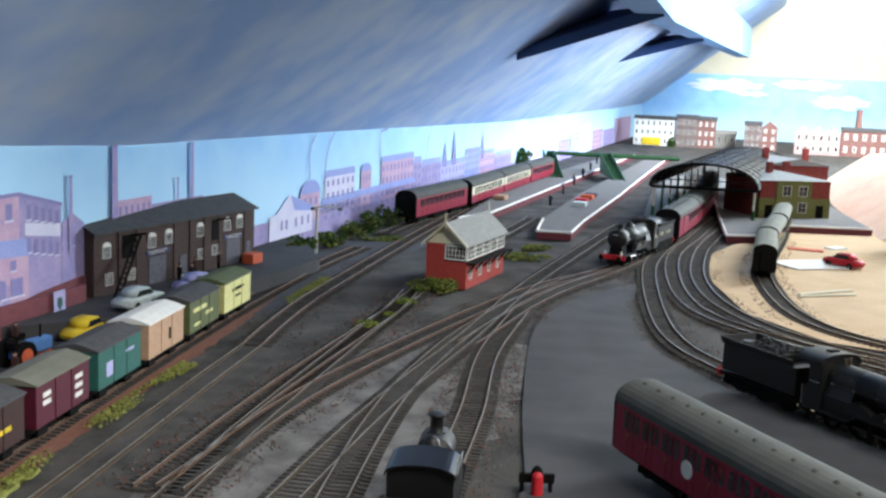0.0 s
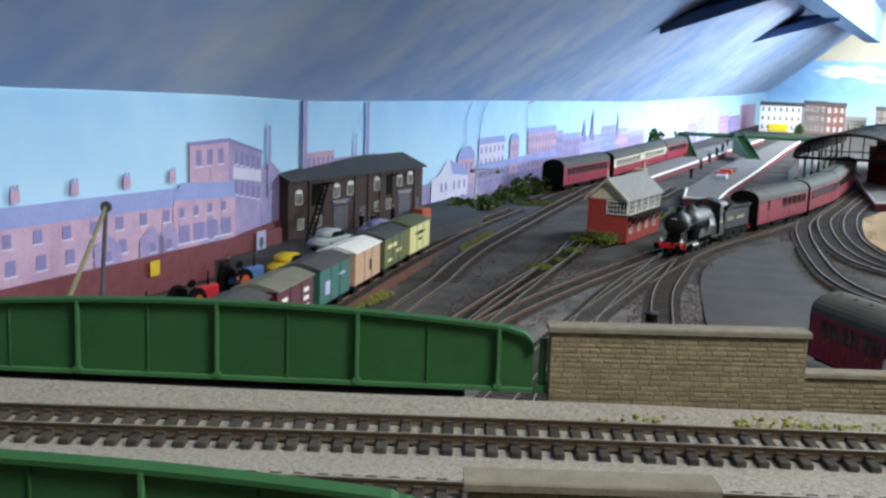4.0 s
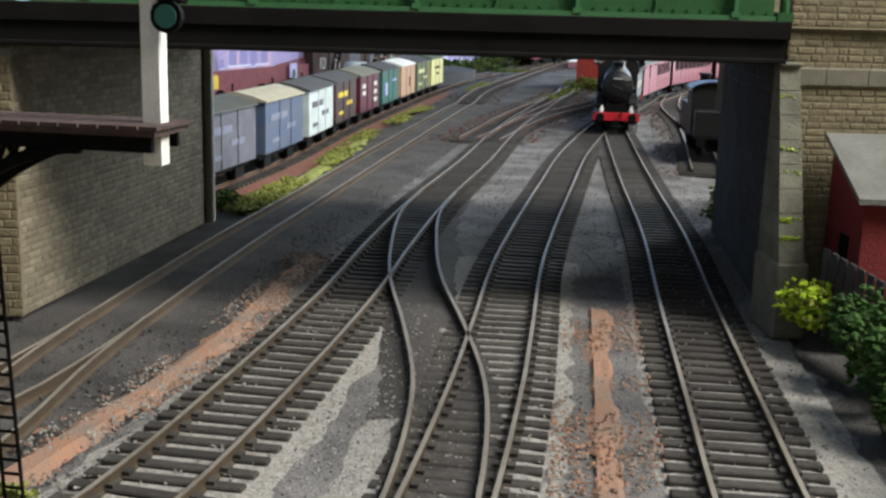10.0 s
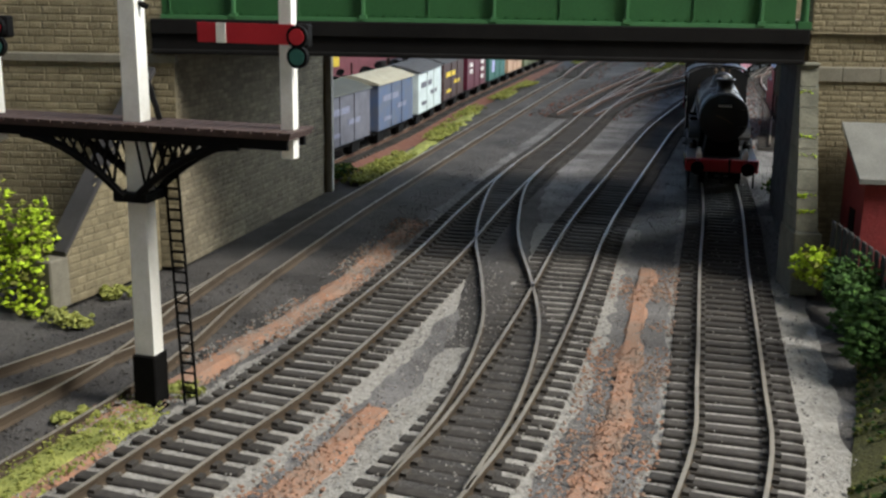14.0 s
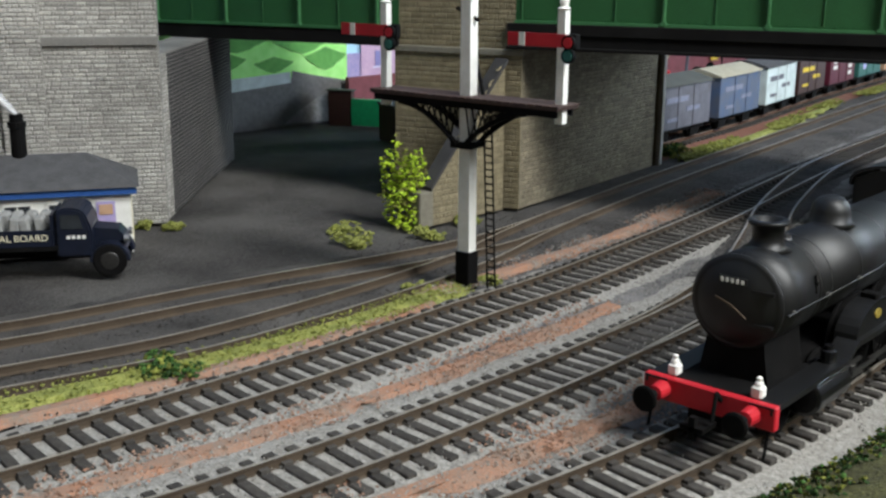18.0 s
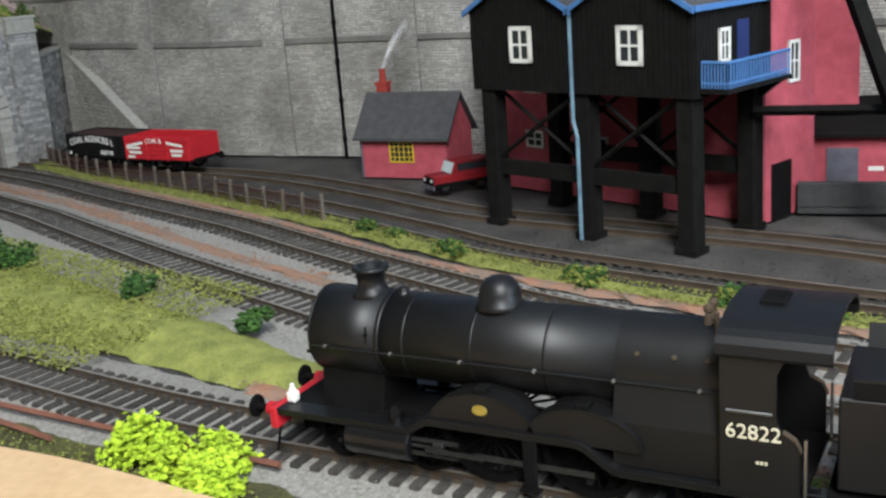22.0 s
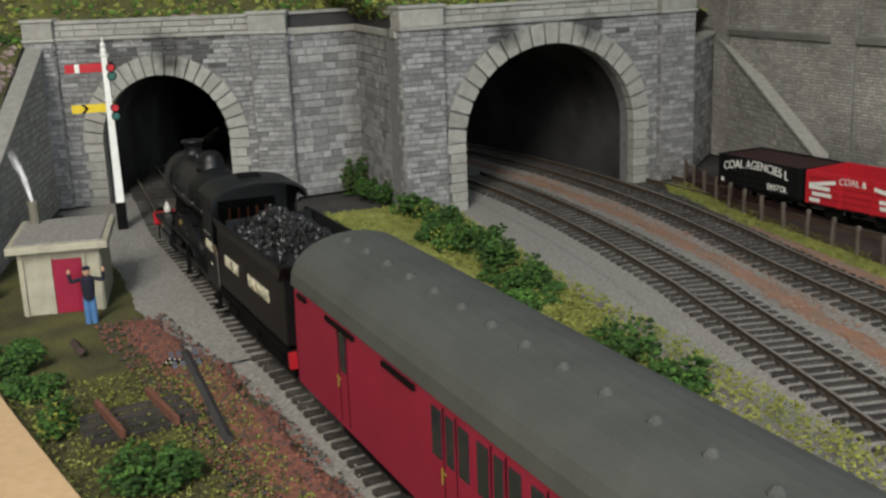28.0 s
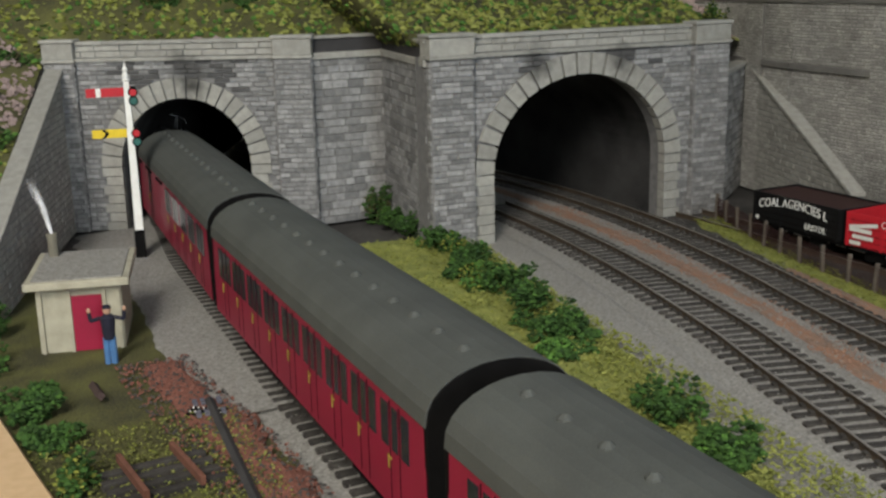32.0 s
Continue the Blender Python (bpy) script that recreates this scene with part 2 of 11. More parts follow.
M["ltblue"] = mat("light_blue_paint", (0.08, 0.2, 0.45), (0.06, 0.15, 0.35), rough=0.6)
M["yellow"] = mat("yellow_paint", (0.75, 0.55, 0.03), (0.6, 0.42, 0.02), rough=0.5)
M["sky"] = mat("painted_sky", (0.42, 0.70, 0.97), (0.28, 0.56, 0.94), rough=0.85, scale=3, fine=20)
M["ceil"] = mat("painted_cloudy_ceiling", (0.60, 0.68, 0.80), (0.31, 0.46, 0.78), rough=0.85, scale=3.2, fine=16, mixpos=(0.42, 0.72))
M["print"] = mat("printed_lilac_town", (0.44, 0.35, 0.56), (0.27, 0.26, 0.52), rough=0.8, scale=55, fine=400)
M["print_pale"] = mat("printed_pale_town", (0.52, 0.47, 0.70), (0.36, 0.38, 0.66), rough=0.8, scale=55, fine=400)
M["print_blue"] = mat("printed_blue_haze", (0.34, 0.40, 0.74), (0.27, 0.33, 0.66), rough=0.8, scale=40, fine=400)
M["print_win"] = mat("printed_windows", (0.27, 0.25, 0.5), (0.22, 0.21, 0.45), rough=0.8)
M["plaster"] = mat("cream_plaster", (0.72, 0.68, 0.54), (0.64, 0.60, 0.46), rough=0.9, scale=20)
M["board"] = mat("bare_plywood", (0.62, 0.43, 0.25), (0.52, 0.35, 0.19), rough=0.8, scale=25, fine=300)
M["steel"] = mat("bright_steel", (0.5, 0.5, 0.5), (0.38, 0.38, 0.38), rough=0.35, metal=1.0)
M["plat"] = mat("platform_grey", (0.19, 0.18, 0.175), (0.13, 0.125, 0.12), rough=0.9, scale=120, bump=0.3)
M["navy_deep"] = mat("dark_cloth", (0.02, 0.02, 0.035), (0.012, 0.012, 0.02), rough=0.9)
M["scrub"] = mat("rough_scrub", (0.12, 0.12, 0.036), (0.04, 0.037, 0.022), rough=0.95, scale=45, fine=1100, bump=1.0)
M["sack"] = mat("grey_sacking", (0.3, 0.3, 0.29), (0.2, 0.2, 0.19), rough=0.95, scale=300)
M["earth"] = mat("red_earth", (0.25, 0.1, 0.07), (0.14, 0.06, 0.045), rough=0.95, scale=300, fine=1500, bump=0.8)
M["olive"] = mat("olive_paint", (0.12, 0.14, 0.055), (0.08, 0.095, 0.04), rough=0.6)
M["teal"] = mat("teal_paint", (0.03, 0.13, 0.11), (0.022, 0.1, 0.085), rough=0.6)
M["vanblue"] = mat("weathered_blue", (0.06, 0.1, 0.2), (0.1, 0.11, 0.14), rough=0.7, scale=150)
M["vanfade"] = mat("faded_marking", (0.24, 0.25, 0.33), (0.12, 0.13, 0.19), rough=0.8, scale=500)
M["vangrey"] = mat("weathered_grey", (0.13, 0.13, 0.16), (0.08, 0.08, 0.1), rough=0.7, scale=150)
M["vanwhite"] = mat("weathered_white", (0.6, 0.68, 0.68), (0.42, 0.48, 0.48), rough=0.7, scale=150)
M["vanbrown"] = mat("van_brown", (0.05, 0.02, 0.018), (0.035, 0.015, 0.012), rough=0.6)
M["vanpink"] = mat("van_peach", (0.52, 0.33, 0.21), (0.4, 0.25, 0.16), rough=0.6)
M["vanmaroon"] = mat("van_maroon", (0.10, 0.012, 0.03), (0.07, 0.009, 0.02), rough=0.55)
M["townpink"] = mat("faded_pink_brick", (0.50, 0.36, 0.34), (0.38, 0.26, 0.25), rough=0.9, scale=60)
M["townred"] = mat("faded_red_brick", (0.26, 0.13, 0.11), (0.17, 0.09, 0.08), rough=0.9, scale=60)
M["townbrown"] = mat("faded_brown_brick", (0.20, 0.15, 0.14), (0.13, 0.1, 0.095), rough=0.9, scale=60)
M["hill_red"] = mat("pinkish_scree", (0.34, 0.26, 0.24), (0.2, 0.15, 0.14), rough=0.95, scale=200)
M["leaf_mid"] = mat("fresh_foliage", (0.09, 0.19, 0.03), (0.03, 0.08, 0.015), rough=0.9, scale=300, fine=1500, island=0.5)
M["roof_olive"] = mat("olive_grey_roof", (0.19, 0.19, 0.15), (0.13, 0.13, 0.1), rough=0.8, scale=60)
M["print_rose"] = mat("printed_rose_brick", (0.60, 0.42, 0.56), (0.47, 0.32, 0.50), rough=0.8, scale=70, fine=500)
M["print_white"] = mat("printed_white", (0.72, 0.70, 0.84), (0.6, 0.6, 0.78), rough=0.8, scale=60)
M["vanyel"] = mat("van_pale_yellow", (0.75, 0.72, 0.32), (0.6, 0.57, 0.24), rough=0.6)
M["railred"] = mat("rust_brown_ballast", (0.2, 0.085, 0.055), (0.12, 0.052, 0.036), rough=0.85, scale=200, bump=0.5)
M["field"] = mat("printed_field", (0.48, 0.9, 0.30), (0.28, 0.74, 0.16), rough=0.85, scale=16, fine=120)
M["field_dk"] = mat("printed_hedge", (0.16, 0.42, 0.10), (0.10, 0.30, 0.07), rough=0.85, scale=40, fine=200)
M["bluebeam"] = mat("painted_blue_beam", (0.3, 0.5, 0.8), (0.22, 0.4, 0.7), rough=0.8, scale=15)
M["bluedark"] = mat("painted_slate_blue", (0.1, 0.17, 0.32), (0.07, 0.12, 0.25), rough=0.85, scale=10)
M["copper"] = mat("dull_copper", (0.30, 0.11, 0.06), (0.2, 0.07, 0.04), rough=0.45, metal=0.8)
M["brass"] = mat("dull_brass", (0.42, 0.32, 0.06), (0.25, 0.18, 0.04), rough=0.45, metal=0.4)
M["gunmetal"] = mat("oily_steel", (0.06, 0.058, 0.055), (0.03, 0.029, 0.028), rough=0.4, metal=0.6)
M["loco_sheen"] = mat("oiled_black", (0.007, 0.007, 0.008), (0.004, 0.004, 0.005), rough=0.25, spec=0.45)
M["knob"] = mat("worn_knob", (0.25, 0.24, 0.22), (0.15, 0.145, 0.14), rough=0.4, metal=0.7)
M["boarddark"] = mat("weathered_dark_board", (0.06, 0.06, 0.06), (0.035, 0.035, 0.035), rough=0.9, scale=200)
M["skin"] = mat("figure_paint", (0.5, 0.3, 0.2), (0.4, 0.24, 0.16), rough=0.8)
M["denim"] = mat("blue_cloth", (0.08, 0.2, 0.4), (0.06, 0.14, 0.3), rough=0.9)
M["greenmach"] = mat("machine_green", (0.02, 0.3, 0.12), (0.015, 0.22, 0.09), rough=0.5)
M["bluetrim"] = mat("trim_blue", (0.03, 0.09, 0.3), (0.02, 0.07, 0.24), rough=0.6)
M["blue_dk"] = mat("lorry_dark_blue", (0.007, 0.010, 0.022), (0.005, 0.007, 0.015), rough=0.4, spec=0.4)
M["blue_gl"] = mat("glossy_navy", (0.010, 0.016, 0.062), (0.008, 0.012, 0.048), rough=0.25, spec=0.5)
M["greenconv"] = mat("dull_machine_green", (0.012, 0.15, 0.075), (0.009, 0.11, 0.055), rough=0.5)
M["red_dk"] = mat("car_dark_red", (0.24, 0.014, 0.018), (0.17, 0.01, 0.014), rough=0.4)
M["redwag"] = mat("wagon_red", (0.55, 0.02, 0.03), (0.42, 0.015, 0.025), rough=0.6)
M["cream_dull"] = mat("dull_cream_render", (0.42, 0.39, 0.3), (0.3, 0.28, 0.21), rough=0.9, scale=200, bump=0.2)
M["potred"] = mat("terracotta", (0.6, 0.12, 0.05), (0.45, 0.08, 0.035), rough=0.7)
M["dullred"] = mat("dull_red_brick", (0.22, 0.07, 0.085), (0.15, 0.05, 0.06), rough=0.85, scale=120, fine=1500, bump=0.3)
M["dullred2"] = mat("station_red_brick", (0.3, 0.06, 0.05), (0.2, 0.04, 0.035), rough=0.85, scale=120, fine=1500, bump=0.3)
M["dullmaroon"] = mat("platform_maroon", (0.16, 0.035, 0.05), (0.1, 0.025, 0.035), rough=0.8)
M["olivestone"] = mat("olive_stone", (0.2, 0.2, 0.07), (0.13, 0.13, 0.045), rough=0.85, scale=200, bump=0.3)
M["olive_dk"] = mat("coach_dark_green", (0.07, 0.075, 0.03), (0.05, 0.052, 0.022), rough=0.6)
M["shedroof"] = mat("sooty_roof_sheet", (0.03, 0.03, 0.031), (0.018, 0.018, 0.019), rough=0.5, scale=60)
M["claybank"] = mat("orange_plaster", (0.84, 0.60, 0.42), (0.76, 0.44, 0.30), rough=0.9, scale=8, fine=60)
M["cloud"] = mat("painted_cloud", (0.85, 0.86, 0.85), (0.65, 0.74, 0.85), rough=0.9, scale=14, fine=60)
M["sootstone"] = mat("smoke_stained_stone", (0.1, 0.098, 0.096), (0.06, 0.058, 0.057), rough=0.95, scale=300, world_space=True)
M["jib"] = mat("tan_jib_timber", (0.33, 0.31, 0.18), (0.2, 0.19, 0.11), rough=0.8)
M["lining"] = mat("tunnel_soot", (0.07, 0.068, 0.066), (0.013, 0.0125, 0.012), rough=0.95, scale=28, spec=0.05, world_space=True)
M["post"] = mat("weathered_post", (0.15, 0.125, 0.1), (0.08, 0.066, 0.055), rough=0.9, scale=200)


def pale_below(m, z0, z1, colour, most):
    """Paint that fades to a paler tone towards the foot of a board."""
    nt = m.node_tree
    nd, lk = nt.nodes, nt.links
    bs = nd["Principled BSDF"]
    src = bs.inputs["Base Color"].links[0].from_socket
    gp, sx, mr, mx = nd.new("ShaderNodeNewGeometry"), nd.new("ShaderNodeSeparateXYZ"), nd.new("ShaderNodeMapRange"), nd.new("ShaderNodeMixRGB")
    lk.new(gp.outputs["Position"], sx.inputs[0])
    lk.new(sx.outputs["Z"], mr.inputs[0])
    mr.inputs[1].default_value, mr.inputs[2].default_value, mr.inputs[3].default_value, mr.inputs[4].default_value = z0, z1, most, 0.0
    mx.inputs[2].default_value = (*colour, 1)
    lk.new(mr.outputs[0], mx.inputs[0])
    lk.new(src, mx.inputs[1])
    lk.new(mx.outputs[0], bs.inputs["Base Color"])


pale_below(M["sky"], 0.07, 0.15, (0.52, 0.78, 0.97), 0.85)


def soot_spots(m, spots):
    """Chimney soot blown on to the stone over an arch: dark blots with ragged edges."""
    nt = m.node_tree
    nd, lk = nt.nodes, nt.links
    bs = nd["Principled BSDF"]
    src = bs.inputs["Base Color"].links[0].from_socket
    gp = nd.new("ShaderNodeNewGeometry")
    nz = nd.new("ShaderNodeTexNoise")
    nz.inputs["Scale"].default_value = 130.0
    lk.new(gp.outputs["Position"], nz.inputs["Vector"])
    for x, y, z, r in spots:
        ds = nd.new("ShaderNodeVectorMath")
        ds.operation = "DISTANCE"
        ds.inputs[1].default_value = (x, y, z)
        lk.new(gp.outputs["Position"], ds.inputs[0])
        ad = nd.new("ShaderNodeMath")
        ad.operation = "MULTIPLY_ADD"
        ad.inputs[1].default_value = r * 0.9
        lk.new(nz.outputs["Fac"], ad.inputs[0])
        lk.new(ds.outputs["Value"], ad.inputs[2])
        mr = nd.new("ShaderNodeMapRange")
        mr.inputs[1].default_value, mr.inputs[2].default_value = r * 0.55, r * 1.5
        mr.inputs[3].default_value, mr.inputs[4].default_value = 0.85, 0.0
        lk.new(ad.outputs[0], mr.inputs[0])
        mx = nd.new("ShaderNodeMixRGB")
        mx.inputs[2].default_value = (0.022, 0.021, 0.02, 1)
        lk.new(mr.outputs[0], mx.inputs[0])
        lk.new(src, mx.inputs[1])
        src = mx.outputs[0]
    lk.new(src, bs.inputs["Base Color"])


for nm in ("gstone", "gmortar", "gcap"):
    soot_spots(M[nm], [(-0.6399, -0.9588, 0.089, 0.012), (-0.642, -0.9554, 0.0797, 0.01), (-0.7553, -0.7548, 0.09, 0.011), (-0.7096, -0.7812, 0.0902, 0.01)])

# ---- building tools ----
def mesh_ob(name, bm, material, smooth=False):
    me = bpy.data.meshes.new(name)
    bm.normal_update()
    bm.to_mesh(me)
    bm.free()
    if smooth:
        me.polygons.foreach_set("use_smooth", [len(p.vertices) < 5 for p in me.polygons])
    for m in (material if isinstance(material, (list, tuple)) else [material]):
        me.materials.append(M[m] if isinstance(m, str) else m)
    return new(name, me)


def part(name, bm, material, parent, label="", smooth=False):
    ob = mesh_ob(name, bm, material, smooth)
    ob.parent = parent
    return tagged(ob, label)


def thing(name, label, category, m=None, group="", kind=""):
    ob = new(name)
    ob.empty_display_size = 0.01
    if m is not None:
        ob.matrix_world = m
    return tagged(ob, label, category, group, kind)


def lone(name, bm, material, label, category, group="", kind="", smooth=False):
    return tagged(mesh_ob(name, bm, material, smooth), label, category, group, kind)


def bx(bm, x0, x1, y0, y1, z0, z1, mi=0, bevel=0.0, m=None):
    v = [bm.verts.new(p) for p in ((x0, y0, z0), (x1, y0, z0), (x1, y1, z0), (x0, y1, z0), (x0, y0, z1), (x1, y0, z1), (x1, y1, z1), (x0, y1, z1))]
    fs = [bm.faces.new([v[i] for i in q]) for q in ((3, 2, 1, 0), (4, 5, 6, 7), (0, 1, 5, 4), (1, 2, 6, 5), (2, 3, 7, 6), (3, 0, 4, 7))]
    for f in fs:
        f.material_index = mi
    if bevel:
        es = list({e for f in fs for e in f.edges})
        r = bmesh.ops.bevel(bm, geom=es, offset=bevel, segments=1, affect="EDGES", profile=0.7)
        v = list({w for f in r["faces"] for w in f.verts} | {w for w in v if w.is_valid})
        for f in {f for w in v for f in w.link_faces}:
            f.material_index = mi
    if m is not None:
        bmesh.ops.transform(bm, matrix=m, verts=[w for w in v if w.is_valid])
    return bm


def prism(bm, pts, a, b, axis="y", mi=0):
    """A flat outline pushed from a to b along an axis; pts are (x, z), (y, z) or (x, y)."""
    mk = {"y": lambda p, t: (p[0], t, p[1]), "x": lambda p, t: (t, p[0], p[1]), "z": lambda p, t: (p[0], p[1], t)}[axis]
    lo = [bm.verts.new(mk(p, a)) for p in pts]
    hi = [bm.verts.new(mk(p, b)) for p in pts]
    n = len(pts)
    fs = [bm.faces.new(lo), bm.faces.new(hi[::-1])]
    for i in range(n):
        fs.append(bm.faces.new((lo[i], hi[i], hi[(i + 1) % n], lo[(i + 1) % n])))
    for f in fs:
        f.material_index = mi
    bmesh.ops.recalc_face_normals(bm, faces=fs)
    return bm


def rod(bm, p, q, r, n=8, r2=None, mi=0):
    p, q = Vector(p), Vector(q)
    d = q - p
    m = Matrix.Translation((p + q) / 2) @ d.to_track_quat("Z", "Y").to_matrix().to_4x4()
    res = bmesh.ops.create_cone(bm, cap_ends=True, segments=n, radius1=r, radius2=r if r2 is None else r2, depth=d.length, matrix=m)
    for f in {f for v in res["verts"] for f in v.link_faces}:
        f.material_index = mi
    return bm


def lathe(bm, prof, p, ax, n=16, mi=0):
    """Rings of (distance along ax, radius) about the line from p."""
    p, ax = Vector(p), Vector(ax).normalized()
    q = ax.to_track_quat("Z", "Y").to_matrix()
    rings = []
    for t, r in prof:
        rings.append([bm.verts.new(p + q @ Vector((r * math.cos(2 * math.pi * k / n), r * math.sin(2 * math.pi * k / n), t))) for k in range(n)])
    fs = []
    for a, b in zip(rings, rings[1:]):
        for k in range(n):
            fs.append(bm.faces.new((a[k], a[(k + 1) % n], b[(k + 1) % n], b[k])))
    fs += [bm.faces.new(rings[0][::-1]), bm.faces.new(rings[-1])]
    for f in fs:
        f.material_index = mi
    return bm


def NB():
    return bmesh.new()


def spline(pts, step):
    """Points at even steps along a smooth line through pts (x, y)."""
    P = [Vector((*p, 0)) for p in pts]
    P = [2 * P[0] - P[1]] + P + [2 * P[-1] - P[-2]]
    fine = []
    for a, b, c, d in zip(P, P[1:], P[2:], P[3:]):
        for k in range(24):
            t = k / 24
            fine.append(0.5 * ((2 * b) + (c - a) * t + (2 * a - 5 * b + 4 * c - d) * t * t + (3 * b - a - 3 * c + d) * t ** 3))
    fine.append(P[-2])
    out, acc = [fine[0]], 0.0
    for a, b in zip(fine, fine[1:]):
        seg = (b - a).length
        while acc + seg >= step * len(out):
            k = (step * len(out) - acc) / max(seg, 1e-9)
            out.append(a.lerp(b, k))
        acc += seg
    return out


def headings(line):
    return [(line[min(i + 1, len(line) - 1)] - line[max(i - 1, 0)]).normalized() for i in range(len(line))]


def ribbon(name, pts, offs, z, material, label, category, step=0.006, wob=0.0, kind="structure", seed=0):
    """A strip of ground that follows a line: offs are the distances of its edges to the right of it."""
    line = spline(pts, step)
    hd = headings(line)
    z += 0.0004
    bm = NB()
    rows = []
    for i, (p, h) in enumerate(zip(line, hd)):
        r = Vector((h.y, -h.x, 0))
        row = []
        n = 4
        for k in range(n + 1):
            o = offs[0] + (offs[1] - offs[0]) * k / n
            if k in (0, n):
                o += wob * (noise.noise((p.x * 60, p.y * 60, seed + k)) + 0.6 * noise.noise((p.x * 240, p.y * 240, seed + k)))
            edge = 0.0 if 0 < k < n else -0.0016
            row.append(bm.verts.new(p + r * o + Vector((0, 0, z + edge + 0.0003 * noise.noise((p.x * 500, p.y * 500, k))))))
        rows.append(row)
    for a, b in zip(rows, rows[1:]):
        for k in range(len(a) - 1):
            bm.faces.new((a[k], a[k + 1], b[k + 1], b[k]))
    bmesh.ops.recalc_face_normals(bm, faces=bm.faces)
    return lone(name, bm, material, label, category, kind=kind)


GAUGE = 0.0165
sleeper_mesh = {}


def sleeper_data():
    if "me" not in sleeper_mesh:
        bm = NB()
        bx(bm, -0.0155, 0.0155, -0.00155, 0.00155, -0.0022, 0.0, bevel=0.0003)
        for s in (-1, 1):
            for e in (-1, 1):
                bx(bm, s * GAUGE / 2 + e * 0.0013 - 0.0007, s * GAUGE / 2 + e * 0.0013 + 0.0007, -0.0012, 0.0012, 0.0, 0.0008)
        me = bpy.data.meshes.new("sleeper")
        bm.to_mesh(me)
        bm.free()
        me.materials.append(M["sleeper"])
        sleeper_mesh["me"] = me
    return sleeper_mesh["me"]


def rail_bm(line, hd, off, za, zb, w):
    bm = NB()
    prev = None
    for p, h in zip(line, hd):
        r = Vector((h.y, -h.x, 0))
        c = p + r * off
        prof = ((-w, za), (-w * 0.3, za + 0.0006), (-w * 0.3, zb - 0.0009), (-w * 0.5, zb - 0.0006), (-w * 0.5, zb), (w * 0.5, zb), (w * 0.5, zb - 0.0006), (w * 0.3, zb - 0.0009), (w * 0.3, za + 0.0006), (w, za))
        cur = [bm.verts.new(c + r * x + Vector((0, 0, z))) for x, z in prof]
        if prev:
            for k in range(9):
                f = bm.faces.new((prev[k], prev[k + 1], cur[k + 1], cur[k]))
                f.material_index = 1 if k == 4 else 0
        prev = cur
    bmesh.ops.recalc_face_normals(bm, faces=bm.faces)
    return bm


def railway(name, pts, label, z=0.0, keep=None, singles=True, step=0.0062, category="railway track", lay=True, sunk=0.0, rust="rail_side"):
    """Two rails on sleepers along a line. keep: the stretch (from, to in metres) whose sleepers are pieces of their own."""
    tr = thing(name, label, category, kind="structure")
    line = spline(pts, 0.012)
    hd = headings(line)
    for s in (-1, 1):
        part("rail", rail_bm(line, hd, s * GAUGE / 2, z + 0.0006, z + 0.0034, 0.0010), [rust, "rail_top"], tr)
    if not lay:
        return tr
    ties = spline(pts, step)
    th = headings(ties)
    rest = NB()
    me = sleeper_data()
    for i, (p, h) in enumerate(zip(ties, th)):
        m = Matrix.Translation(p + Vector((0, 0, z + 0.0014 - sunk))) @ Matrix.Rotation(math.atan2(h.y, h.x) - math.pi / 2 + random.uniform(-0.03, 0.03), 4, "Z")
        s = i * step
        if singles and keep and keep[0] <= s <= keep[1]:
            ob = new("sleeper", me)
            ob.matrix_world = m
            ob.parent = tr
        else:
            n = len(rest.verts)
            vs = [rest.verts.new(m @ Vector(c)) for c in ((-0.0155, -0.0017, -0.002), (0.0155, -0.0017, -0.002), (0.0155, 0.0017, -0.002), (-0.0155, 0.0017, -0.002), (-0.0152, -0.0014, 0), (0.0152, -0.0014, 0), (0.0152, 0.0014, 0), (-0.0152, 0.0014, 0))]
            for q in ((4, 5, 6, 7), (0, 1, 5, 4), (1, 2, 6, 5), (2, 3, 7, 6), (3, 0, 4, 7)):
                rest.faces.new([vs[k] for k in q])
    if len(rest.verts):
        tagged(part("sleepers", rest, "sleeper", tr), kind="stuff")
    else:
        rest.free()
    return tr

# ---- lines of the plan (metres, rails at z = 0) ----
LINE_R = [(1.05, 4.3), (0.80, 3.25), (0.61, 2.46), (0.484, 2.008), (0.362, 1.653), (0.279, 1.474), (0.215, 1.355), (0.128, 1.205), (0.042, 1.008), (-0.010, 0.83), (-0.036, 0.693), (-0.054, 0.533), (-0.069, 0.380), (-0.081, 0.247),
          (-0.0945, 0.135), (-0.107, 0.0245), (-0.1145, -0.030), (-0.136, -0.103), (-0.173, -0.192), (-0.222, -0.309), (-0.2645, -0.400), (-0.299, -0.470), (-0.332, -0.5238), (-0.3550, -0.5592), (-0.3972, -0.6244), (-0.4585, -0.7165),
          (-0.475, -0.7430), (-0.511, -0.794), (-0.548, -0.848), (-0.587, -0.905), (-0.636, -0.967), (-0.70, -1.05), (-0.78, -1.16), (-0.85, -1.28), (-0.95, -1.48), (-1.0, -1.75)]
